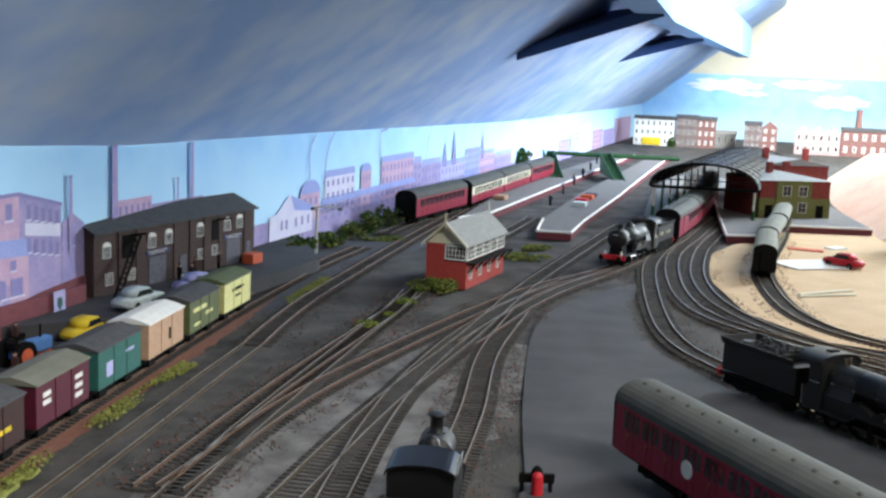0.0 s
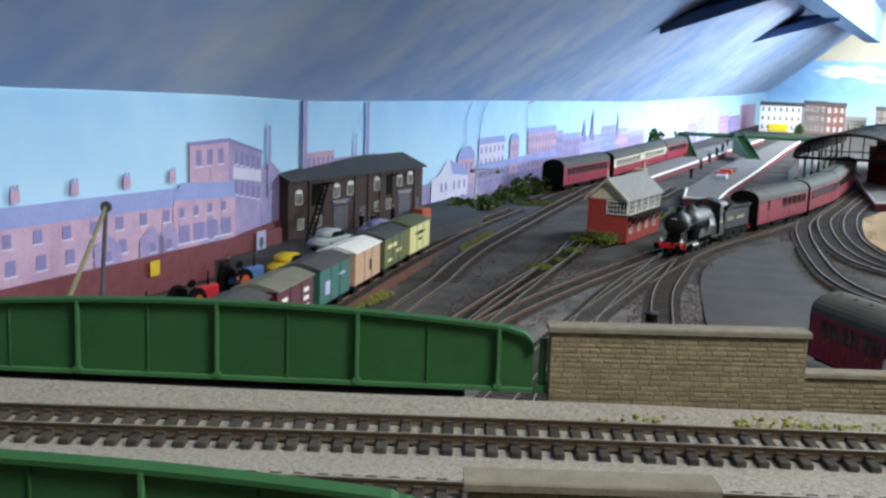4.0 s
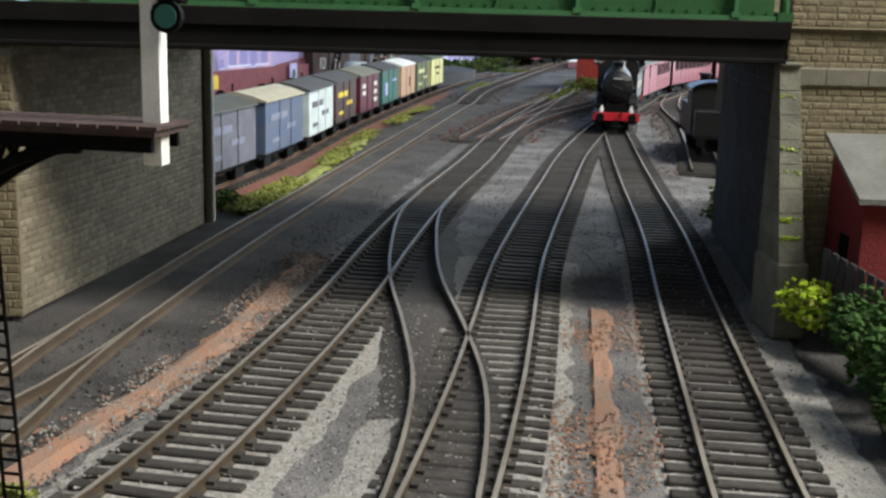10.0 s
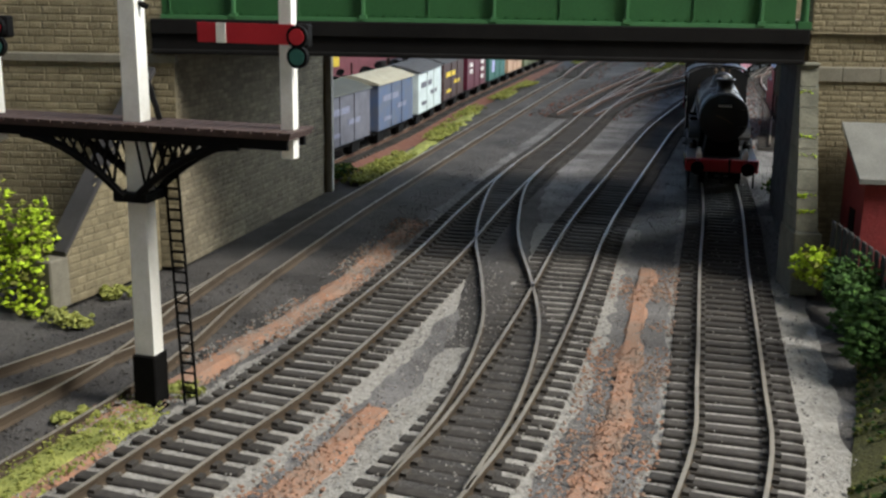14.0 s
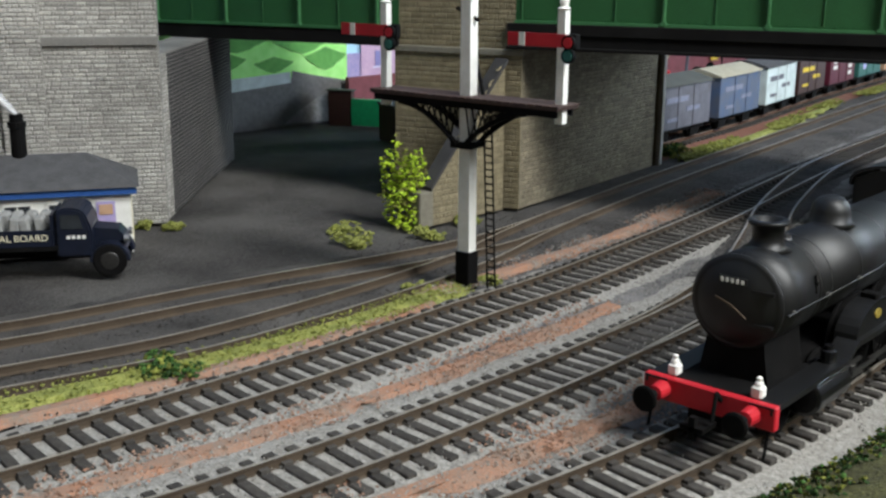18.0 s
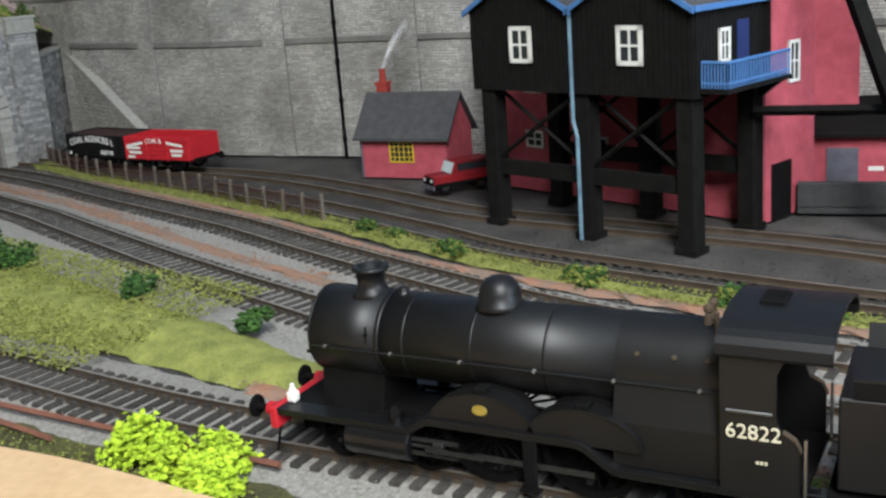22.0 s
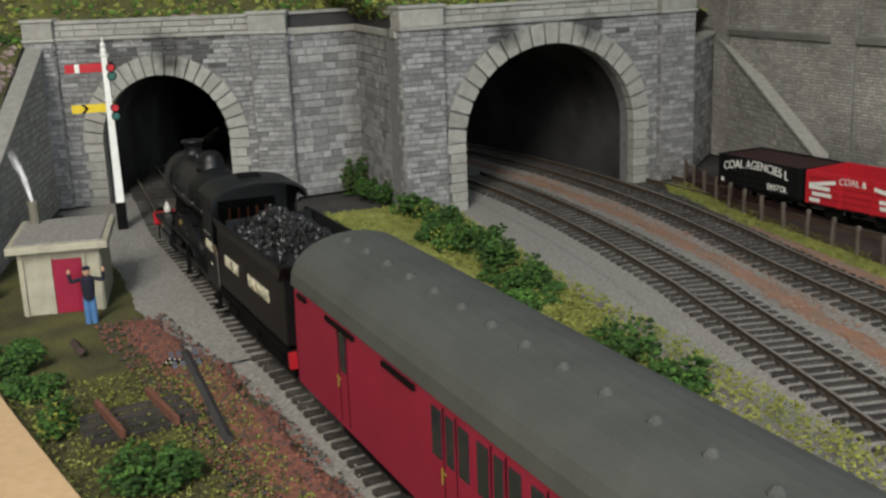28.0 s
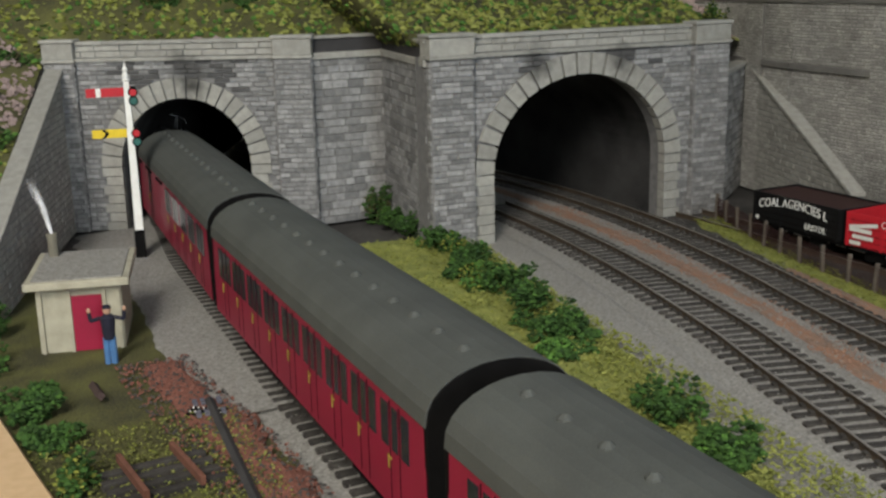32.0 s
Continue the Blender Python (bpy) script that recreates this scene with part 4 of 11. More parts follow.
def wedge_wall(name, label, cat="wall", m=None):
    return thing(name, label, cat, kind="structure")


def build_abutments():
    gp = lambda x, y=0.0: (BR_M @ Vector((x, y, 0))).to_2d()
    # right: parapet walls and wing buttress
    w = wedge_wall("wall_parapet_near", "buff stone parapet wall at the bridge end")
    a, b = gp(0.1449, 0.005), gp(0.1925, 0.0065)
    wall_slab(w, a, b, 0.0, 0.1065, 0.1065, 0.006, "mortar")
    courses(w, a, b, 0.0, 0.1065, 0.0019, 0.0046, "stone", singles=300, seed=5)
    courses(w, gp(0.1449, 0.011), a, 0.0, 0.1065, 0.0017, 0.0046, "stone", seed=6)
    courses(w, gp(0.1925, 0.0125), gp(0.1449, 0.011), 0.08, 0.1065, 0.0017, 0.0046, "stone", seed=6)
    cap_run(w, a, b, 0.1065, 0.1065, 0.0012, 0.0075, 0.0018, "cap")
    cap_run(w, a, b, 0.0690, 0.0690, 0.0009, 0.001, 0.0048, "cap", name="string_course", pitch=0.012)
    w = wedge_wall("wall_yard_return", "buff stone retaining wall running on behind the hut")
    a, b = gp(0.1925, 0.0080), gp(0.33, 0.0140)
    wall_slab(w, a, b, 0.0, 0.0690, 0.0690, 0.006, "mortar")
    courses(w, a, b, 0.0, 0.0690, 0.0019, 0.0046, "stone", seed=78)
    cap_run(w, a, b, 0.0690, 0.0690, 0.0012, 0.0075, 0.0022, "cap")
    w = wedge_wall("wall_parapet_far", "buff stone parapet beyond the upper line")
    a, b = gp(0.1690, 0.140), gp(0.250, 0.145)
    wall_slab(w, a, b, 0.05, 0.1065, 0.1065, 0.006, "mortar")
    courses(w, a, b, 0.078, 0.1065, 0.0017, 0.0046, "stone", singles=200, seed=7)
    courses(w, gp(0.250, 0.151), gp(0.1690, 0.146), 0.05, 0.1065, 0.0017, 0.0046, "stone", seed=8)
    cap_run(w, a, b, 0.1065, 0.1065, 0.0012, 0.0075, 0.0018, "cap")
    w = wedge_wall("wall_yard_low", "low buff stone wall beyond the parapet")
    a, b = gp(0.250, 0.148), gp(0.60, 0.165)
    wall_slab(w, a, b, 0.0, 0.093, 0.093, 0.005, "mortar")
    courses(w, a, b, 0.078, 0.093, 0.0017, 0.0046, "stone", seed=9)
    cap_run(w, a, b, 0.093, 0.093, 0.001, 0.006, 0.0016, "cap")
    # right pier below: dark inner face and light buttress
    w = wedge_wall("wall_abutment_sooty", "near-black abutment wall under the bridge")
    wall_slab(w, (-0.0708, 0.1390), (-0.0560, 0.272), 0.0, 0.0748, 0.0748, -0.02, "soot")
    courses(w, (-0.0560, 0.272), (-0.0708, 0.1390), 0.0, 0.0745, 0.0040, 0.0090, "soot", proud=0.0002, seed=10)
    # a plain sloping buttress of grey slabs against the wall end
    w = wedge_wall("buttress_right", "grey-green stone slab buttress with yellow moss beside the bridge", "buttress")
    xa, xb = 0.1414, 0.1472
    slope = lambda z: 0.0005 - (0.0742 - z) * 0.255
    for k in range(8):
        za, zb = 0.0742 - 0.0066 * (k + 1), 0.0742 - 0.0066 * k
        bm = NB()
        wd = 0.00012 * k
        v = [bm.verts.new(BR_M @ Vector(p)) for z in (za + 0.00015, zb - 0.00005) for p in ((xa - wd * 0.3, slope(z), z), (xb + wd, slope(z), z), (xb + wd, 0.0048, z), (xa - wd * 0.3, 0.0048, z))]
        for f in ((3, 2, 1, 0), (4, 5, 6, 7), (0, 1, 5, 4), (1, 2, 6, 5), (2, 3, 7, 6), (3, 0, 4, 7)):
            bm.faces.new([v[i] for i in f])
        bmesh.ops.recalc_face_normals(bm, faces=bm.faces)
        part("slab", bm, "slabgrey", w)
    bm = NB()
    bx(bm, xa - 0.001, xb + 0.0022, slope(0.021) - 0.0012, 0.0048, 0.0, 0.0213, bevel=0.0005, m=BR_M)
    part("plinth", bm, "slabgrey", w)
    bm = NB()
    bx(bm, xa - 0.0004, xb + 0.0004, -0.0008, 0.0048, 0.0742, 0.0752, bevel=0.0003, m=BR_M)
    part("cap_stone", bm, "slabgrey", w)
    rngm = random.Random(12)
    P = []
    for z, n in ((0.066, 8), (0.052, 14), (0.033, 30), (0.028, 34), (0.046, 8)):
        P += [tuple(BR_M @ Vector((rngm.uniform(xa, xb), slope(z) - 0.0002, z + rngm.uniform(-0.0006, 0.0006)))) for _ in range(n)]
    vs, fs = crumbs(P, 0.0002, 0.0005, rngm)
    tagged(raw_ob("moss", vs, fs, "leaf_lime"), "specks of yellow moss on the buttress", "moss", kind="stuff")
    # left pier between the two spans, with its wing and plinth
    w = wedge_wall("pier", "buff stone bridge pier between rail and road spans", "bridge pier")
    a, b = (-0.349, 0.1115), (-0.2840, 0.1153)
    wall_slab(w, a, b, 0.0, 0.112, 0.112, 0.008, "mortar")
    courses(w, a, b, 0.0, 0.112, 0.0025, 0.0058, "stone", singles=300, seed=11)
    cap_run(w, a, b, 0.112, 0.112, 0.0012, 0.009, 0.0018, "cap")
    cap_run(w, a, b, 0.0715, 0.0715, 0.0012, 0.001, 0.0028, "cap", name="string_course")
    # inner face under the deck, in the stone whose darker colour carries the shade
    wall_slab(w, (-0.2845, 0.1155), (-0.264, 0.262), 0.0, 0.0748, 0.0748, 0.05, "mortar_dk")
    courses(w, (-0.2845, 0.1155), (-0.264, 0.262), 0.0, 0.0745, 0.0021, 0.0058, "stone_shaded", seed=12)
    bm = NB()
    bx(bm, -0.2645, -0.2615, 0.2585, 0.2635, 0.0, 0.0745, bevel=0.0005)
    part("quoin", bm, "gcap", w, "pale stone quoin strip")
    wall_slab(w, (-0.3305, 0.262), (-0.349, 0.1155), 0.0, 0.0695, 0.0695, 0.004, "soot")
    wall_slab(w, (-0.264, 0.262), (-0.332, 0.264), 0.0, 0.112, 0.112, 0.005, "mortar")
    cap_run(w, (-0.264, 0.262), (-0.332, 0.264), 0.112, 0.112, 0.0012, 0.007, 0.0018, "cap")
    zt = lambda u: 0.017 + (0.0675 - 0.017) * min(1, max(0, u / 0.043))
    wall_slab(w, (-0.3035, 0.0655), (-0.2905, 0.1115), 0.0, 0.017, 0.0675, 0.006, "mortar")
    courses(w, (-0.3035, 0.0655), (-0.2905, 0.1115), 0.0, zt, 0.0025, 0.0058, "stone", seed=13)
    cap_run(w, (-0.3035, 0.0655), (-0.2905, 0.1115), 0.0165, 0.068, 0.0012, 0.007, 0.0016, "soot")
    bm = NB()
    bx(bm, -0.0075, 0.0005, -0.0085, 0.0, 0.0, 0.0158, bevel=0.0005, m=Matrix.Translation((-0.3028, 0.0665, 0)) @ Matrix.Rotation(-0.28, 4, "Z"))
    part("plinth", bm, "cap", w)
    courses(w, (-0.3135, 0.0610), (-0.3055, 0.0588), 0.0, 0.0155, 0.0025, 0.0058, "stone", seed=14)
    courses(w, (-0.3050, 0.0585), (-0.3028, 0.0662), 0.0, 0.0155, 0.0025, 0.0058, "stone", seed=15)
    # road abutment and the long retaining wall
    w = wedge_wall("wall_road_abutment", "stone wall beside the colliery road, darker past its corner")
    wall_slab(w, (-0.409, 0.0135), (-0.485, 0.155), 0.0, 0.0735, 0.0735, 0.02, "wallgrey_m")
    courses(w, (-0.409, 0.0135), (-0.4165, 0.0275), 0.0, 0.0735, 0.0018, 0.0046, "wallgrey", seed=16, proud=0.0003)
    # from here inwards the stones change from retaining grey to near-black
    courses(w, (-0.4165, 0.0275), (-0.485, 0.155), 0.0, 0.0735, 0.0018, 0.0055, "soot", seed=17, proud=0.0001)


build_abutments()

RET = [(-0.96, -0.80), (-0.915, -0.75), (-0.86, -0.692), (-0.775, -0.572), (-0.735, -0.475), (-0.61, -0.22), (-0.521, -0.086), (-0.491, -0.061), (-0.407, 0.013)]


def ret_top(i):
    return (0.1155, 0.1155, 0.1158, 0.117, 0.128, 0.146, 0.156, 0.158, 0.160)[i]


def build_retaining():
    for i in range(len(RET) - 1):
        w = wedge_wall("wall_retaining", "tall weathered grey stone retaining wall behind the colliery")
        p, q = RET[i], RET[i + 1]
        L = math.dist(p, q)
        z1, z2 = ret_top(i), ret_top(i + 1)
        wall_slab(w, p, q, 0.0, z1, z2, 0.012, "wallgrey_m")
        tp = lambda u: z1 + (z2 - z1) * u / L
        courses(w, p, q, 0.0, tp, 0.0018, 0.0046, "wallgrey", seed=20 + i, proud=0.0003, singles=40 if L > 0.09 else 0)
        cap_run(w, p, q, z1, z2, 0.0012, 0.013, 0.0022, "wallgrey_m", ext=0.0)
        zs = min(0.078, z1 - 0.03)
        cap_run(w, p, q, zs, zs, 0.0018, 0.001, 0.0036, "wallgrey_m", name="string_course", ext=0.0)
        for u in ((0.5,) if L < 0.2 else (0.18, 0.5, 0.82)):
            c = Vector((p[0] + (q[0] - p[0]) * u, p[1] + (q[1] - p[1]) * u))
            d = Vector((q[0] - p[0], q[1] - p[1])).normalized() * 0.009
            n = Vector((d.y, -d.x)).normalized() * 0.0018
            if L > 0.05:
                courses(w, c - d + n, c + d + n, 0.0, tp(u * L) - 0.002, 0.0018, 0.0046, "wallgrey", seed=60 + i, proud=0.0003)
                wall_slab(w, c - d + n, c + d + n, 0.0, tp(u * L) - 0.001, tp(u * L) - 0.001, 0.002, "wallgrey_m", name="pilaster")
    for (x, y), z in (((-0.7300, -0.4775), 0.122), ((-0.468, -0.0432), 0.15)):
        d = thing("drainpipe", "black cast drainpipe on the retaining wall", "drainpipe")
        bm = NB()
        rod(bm, (x, y, 0), (x, y, z), 0.0012, 10)
        part("pipe", bm, "loco_dull", d)
        for k in range(5):
            bm = NB()
            rod(bm, (x, y, 0.012 + 0.026 * k), (x, y, 0.0145 + 0.026 * k), 0.0017, 10)
            part("collar", bm, "loco_dull", d)


build_retaining()


# ---- tunnel portals ----
def portal(name, label, p, u, s0, s1, span, spring, zcop, pils, back, seed):
    """Stone portal: arch from way 0 to span on the line through p along u (outer face on its right)."""
    P = thing(name, label, "tunnel portal", kind="structure")
    u = Vector((u[0], u[1], 0)).normalized()
    n = Vector((u.y, -u.x, 0))
    o = Vector((p[0], p[1], 0))
    rot = Matrix(((u.x, -n.x, 0, o.x), (u.y, -n.y, 0, o.y), (0, 0, 1, 0), (0, 0, 0, 1)))
    R = span / 2
    # flattened head: rise from spring to crown
    crown = spring[1]
    sp = spring[0]
    arc = [(R - R * math.cos(math.pi * k / 28), sp + (crown - sp) * math.sin(math.pi * k / 28)) for k in range(29)]
    foot = 0.0035
    outline = [(s0, 0), (-foot * 0, 0)] + arc + [(span, 0), (s1, 0), (s1, zcop), (s0, zcop)]
    bm = NB()
    prism(bm, outline, 0.0, 0.012)
    ob = part("face", bm, "gmortar", P)
    ob.matrix_world = rot
    vd = 0.0105

    def ins(x, z):
        if z < sp:
            return -vd * 0.9 < x < span + vd * 0.9
        a, b = R + vd, crown - sp + vd
        return ((x - R) / a) ** 2 + ((z - sp) / b) ** 2 < 1

    a2 = o + u * s0
    b2 = o + u * s1

    def sooty(x, z):
        x += s0
        d1 = math.hypot((x - R * 0.55) / 0.022, (z - crown - 0.008) / 0.018)
        d2 = math.hypot((x - R * 1.45) / 0.022, (z - crown - 0.006) / 0.018)
        return max(0.0, 1.15 - min(d1, d2)) * 0.8
    courses(P, a2, b2, 0.0, zcop, 0.0027, 0.0078, "gstone", inside=lambda x, z: ins(x + s0, z), proud=0.0007, singles=280, seed=seed, soot=sooty)
    nv = 21
    for k in range(nv):
        t0, t1 = math.pi * k / nv + 0.012, math.pi * (k + 1) / nv - 0.012
        pr = []
        for t, d in ((t0, -0.0006), (t1, -0.0006), (t1, vd), (t0, vd)):
            pr.append((R - (R + d) * math.cos(t), sp + (crown - sp + d) * math.sin(t)))
        bm = NB()
        prism(bm, pr, -0.0016, 0.004)
        v = part("voussoir", bm, "gcap", P)
        v.matrix_world = rot
    for k in range(7):
        z0, z1 = sp * k / 7 + 0.0002, sp * (k + 1) / 7 - 0.0002
        for x0, x1 in ((-vd, 0.0006), (span - 0.0006, span + vd)):
            bm = NB()
            bx(bm, x0 + (0.002 if k % 2 else 0) * (x0 < 0), x1 - (0.002 if k % 2 else 0) * (x0 > 0), -0.0016, 0.004, z0, z1)
            v = part("jamb_stone", bm, "gcap", P)
            v.matrix_world = rot
    for x0, x1 in pils:
        bm = NB()
        bx(bm, x0, x1, -0.0042, 0.002, 0.0, zcop + 0.0105)
        v = part("pilaster", bm, "gmortar", P)
        v.matrix_world = rot
        f = o + n * 0.0042
        courses(P, f + u * x0, f + u * x1, 0.0, zcop - 0.001, 0.0027, 0.0078, "gstone", proud=0.0007, seed=seed + 3)
        courses(P, f + u * x1, f + u * x1 - n * 0.004, 0.0, zcop - 0.001, 0.0027, 0.0078, "gstone", proud=0.0005, seed=seed + 4)
        courses(P, f + u * x0 - n * 0.004, f + u * x0, 0.0, zcop - 0.001, 0.0027, 0.0078, "gstone", proud=0.0005, seed=seed + 5)
        bm = NB()
        bx(bm, x0 - 0.001, x1 + 0.001, -0.0056, 0.006, zcop - 0.0008, zcop + 0.0010, bevel=0.0003)
        bx(bm, x0 - 0.0004, x1 + 0.0004, -0.0048, 0.006, zcop + 0.001, zcop + 0.0098, bevel=0.0003)
        bx(bm, x0 - 0.0014, x1 + 0.0014, -0.0058, 0.0065, zcop + 0.0098, zcop + 0.0116, bevel=0.0004)
        v = part("pilaster_cap", bm, "gcap", P)
        v.matrix_world = rot
    cap_run(P, a2, b2, zcop - 0.0006, zcop - 0.0006, 0.0022, 0.004, 0.0018, "gcap", name="cornice")
    w0 = a2 - n * 0.0004
    w1 = b2 - n * 0.0004
    wall_slab(P, w0, w1, zcop, zcop + 0.0085, zcop + 0.0085, 0.005, "gmortar", name="parapet")
    courses(P, w0, w1, zcop + 0.0014, zcop + 0.0085, 0.0036, 0.012, "gcap", proud=0.0007, seed=seed + 9)
    cap_run(P, w0, w1, zcop + 0.0085, zcop + 0.0085, 0.0018, 0.0062, 0.0018, "gcap", pitch=0.016)
    # lining
    bm = NB()
    prev = None
    for d in range(13):
        y = 0.0118 + back * d / 12
        cur = [bm.verts.new((x, y, z)) for x, z in [(0, 0)] + arc + [(span, 0)]]
        if prev:
            for k in range(len(cur) - 1):
                bm.faces.new((prev[k], prev[k + 1], cur[k + 1], cur[k]))
        prev = cur
    bm.faces.new(prev)
    v = part("tunnel_lining", bm, "lining", P, "smoke-blackened tunnel lining")
    v.matrix_world = rot
    return P


RP, RU = (-0.6865, -0.7945), (-0.866, 0.50)
LP, LU = (-0.6190, -0.9925), (-0.527, 0.85)
portal("portal_double", "grey stone double-track tunnel portal with pale arch stones", RP, RU, -0.036, 0.152, 0.111, (0.036, 0.0845), 0.0965, ((-0.036, -0.012), (0.128, 0.152)), 0.30, 31)
portal("portal_single", "grey stone single-track tunnel portal with pale arch stones", LP, LU, -0.036, 0.1085, 0.0730, (0.036, 0.0740), 0.0945, ((-0.036, -0.020), (0.0885, 0.1085)), 0.45, 41)


def build_wings():
    w = wedge_wall("wall_link", "recessed grey stone wall between the tunnel portals")
    pts = [(-0.679, -0.902), (-0.704, -0.872), (-0.668, -0.816)]
    pts = [(-0.6765, -0.9030), (-0.7155, -0.8810), (-0.6560, -0.8130)]
    for a, b in zip(pts, pts[1:]):
        wall_slab(w, a, b, 0.0, 0.0925, 0.0925, 0.006, "gmortar")
        courses(w, a, b, 0.0, 0.0925, 0.0042, 0.0095, "gstone", proud=0.0007, seed=51)
        cap_run(w, a, b, 0.0925, 0.0925, 0.0018, 0.007, 0.0035, "gcap", pitch=0.02)
        wall_slab(w, Vector(a), Vector(b), 0.096, 0.1035, 0.1035, 0.005, "soot", name="parapet")
        cap_run(w, a, b, 0.1035, 0.1035, 0.0014, 0.0062, 0.0016, "gcap")
    w = wedge_wall("wall_side", "grey stone side wall beside the tunnel portal")
    a, b = (-0.8185, -0.7195), (-0.8966, -0.7300)
    wall_slab(w, a, b, 0.0, 0.077, 0.077, 0.006, "gmortar")
    courses(w, a, b, 0.0, 0.077, 0.0042, 0.0095, "gstone", proud=0.0006, seed=52)
    cap_run(w, a, b, 0.077, 0.077, 0.0016, 0.007, 0.0024, "gcap")
    a, b = (-0.8966, -0.7300), (-0.7900, -0.6385)
    L = math.dist(a, b)
    zt = lambda x: 0.0785 - (0.0785 - 0.020) * x / L
    wall_slab(w, a, b, 0.0, 0.0785, 0.020, 0.006, "gmortar")
    courses(w, a, b, 0.0, zt, 0.0032, 0.008, "gcap", proud=0.0004, seed=53)
    cap_run(w, a, b, 0.0783, 0.0198, 0.0014, 0.007, 0.0022, "gcap")
    w = wedge_wall("wall_wing_left", "sloping grey stone wing wall of the single portal")
    a, b = (-0.4620, -0.9050), (-0.5985, -1.0200)
    L = math.dist(a, b)
    zt = lambda x: 0.026 + (0.089 - 0.026) * x / L
    wall_slab(w, a, b, 0.0, 0.026, 0.089, -0.006, "gmortar")
    off = Vector((-0.6443, 0.7648)) * 0.006
    courses(w, Vector(a) + off, Vector(b) + off, 0.0, zt, 0.0032, 0.008, "gcap", proud=0.0004, seed=54)
    cap_run(w, b, a, 0.089, 0.026, 0.0016, 0.008, 0.0026, "gcap")


build_wings()


# ---- hill over the tunnels, banks ----
def hill_height(x, y):
    return 0.02 * noise.noise((x * 9, y * 9, 1)) + 0.005 * noise.noise((x * 40, y * 40, 2)) + 0.0018 * noise.noise((x * 160, y * 160, 5))


def build_hill():
    edge = [(-0.38, -0.86), (-0.466, -0.9110), (-0.604, -1.028), (-0.684, -0.908), (-0.722, -0.884), (-0.662, -0.820), (-0.826, -0.728), (-0.902, -0.736), (-0.93, -0.76)]
    zs = [0.004, 0.026, 0.098, 0.0995, 0.097, 0.1015, 0.1015, 0.090, 0.112]
    back = [(-0.22, -1.20), (-0.33, -1.45), (-0.52, -1.6), (-0.75, -1.6), (-0.9, -1.55), (-1.02, -1.45), (-1.15, -1.3), (-1.25, -1.1), (-1.3, -0.95)]
    zb = [0.12, 0.19, 0.24, 0.26, 0.26, 0.26, 0.25, 0.22, 0.2]
    bm = NB()
    cols = []
    N = 12
    for i in range(len(edge) - 1):
        for k in range(N + (i == len(edge) - 2)):
            t = k / N
            a = Vector(edge[i]).lerp(Vector(edge[i + 1]), t)
            b = Vector(back[i]).lerp(Vector(back[i + 1]), t)
            za = zs[i] + (zs[i + 1] - zs[i]) * t
            zz = zb[i] + (zb[i + 1] - zb[i]) * t
            col = []
            for j in range(27):
                s = (j / 26) ** 1.5
                p = a.lerp(b, s)
                h = za + (zz - za) * (1 - (1 - s) ** 1.6)
                if j:
                    h += hill_height(p.x, p.y) * min(1, j / 8)
                col.append(bm.verts.new((p.x, p.y, h)))
            cols.append(col)
    for a, b in zip(cols, cols[1:]):
        for j in range(26):
            bm.faces.new((a[j], a[j + 1], b[j + 1], b[j]))
    bmesh.ops.recalc_face_normals(bm, faces=bm.faces)
    hill = lone("ground_hill", bm, "scrub", "rough grassy hillside over the tunnel portals", "hillside", kind="structure", smooth=True)
    rng = random.Random(91)
    me = hill.data
    P = []
    polys = [p for p in me.polygons if p.center.x > -1.05 and p.center.y > -1.25]
    wts = [p.area for p in polys]
    for p in rng.choices(polys, wts, k=26000):
        a, b, c = [me.vertices[i].co for i in rng.sample(list(p.vertices), 3)]
        r1, r2 = sorted((rng.random(), rng.random()))
        q = a * r1 + b * (r2 - r1) + c * (1 - r2)
        P.append((q.x, q.y, q.z + 0.0006))
    vs, fs = crumbs(P, 0.0007, 0.0026, rng)
    mi = []
    for q in P:
        bare = noise.noise((q[0] * 11, q[1] * 11, 7.7)) > 0.16
        mi += [3 if bare else rng.choice((0, 0, 1, 2))] * 8
    tagged(raw_ob("hill_tufts", vs, fs, ["grass", "leaf_mid", "leaf_yel", "hill_red"], mi), "tufts of grass and bare scree on the hillside", "grass", kind="stuff")
    # bank on the near side of the running line by the bridge
    line = [(-0.046, 0.155), (-0.058, 0.10), (-0.074, 0.03), (-0.090, -0.03), (-0.106, -0.09), (-0.138, -0.165), (-0.18, -0.26)]
    L = spline(line, 0.008)
    H = headings(L)
    bm = NB()
    rows = []
    for p, h in zip(L, H):
        r = Vector((-h.y, h.x, 0))
        row = []
        for k in range(13):
            d = 0.010 * k
            q = p + r * d + Vector((0, 0, -0.001 + 0.030 * (1 - math.exp(-d * 24)) + (0.003 * noise.noise((p.x * 60, p.y * 60, d * 50)) if k else 0)))
            row.append(bm.verts.new(q))
        rows.append(row)
    for a, b in zip(rows, rows[1:]):
        for k in range(12):
            bm.faces.new((a[k], a[k + 1], b[k + 1], b[k]))
    bmesh.ops.recalc_face_normals(bm, faces=bm.faces)
    lone("ground_bank", bm, "scrub", "weedy earth bank beside the running line", "bank", kind="structure", smooth=True)
    rng = random.Random(17)
    P = []
    for _ in range(16000):
        i = rng.randrange(len(L))
        d = rng.random() ** 1.3 * 0.10
        q = L[i] + Vector((-H[i].y, H[i].x, 0)) * d
        if noise.noise((q.x * 40, q.y * 40, 2.2)) > -0.25:
            P.append((q.x, q.y, 0.030 * (1 - math.exp(-d * 24)) + rng.uniform(-0.001, 0.0012)))
    vs, fs = crumbs(P, 0.0003, 0.0008, rng)
    mi = []
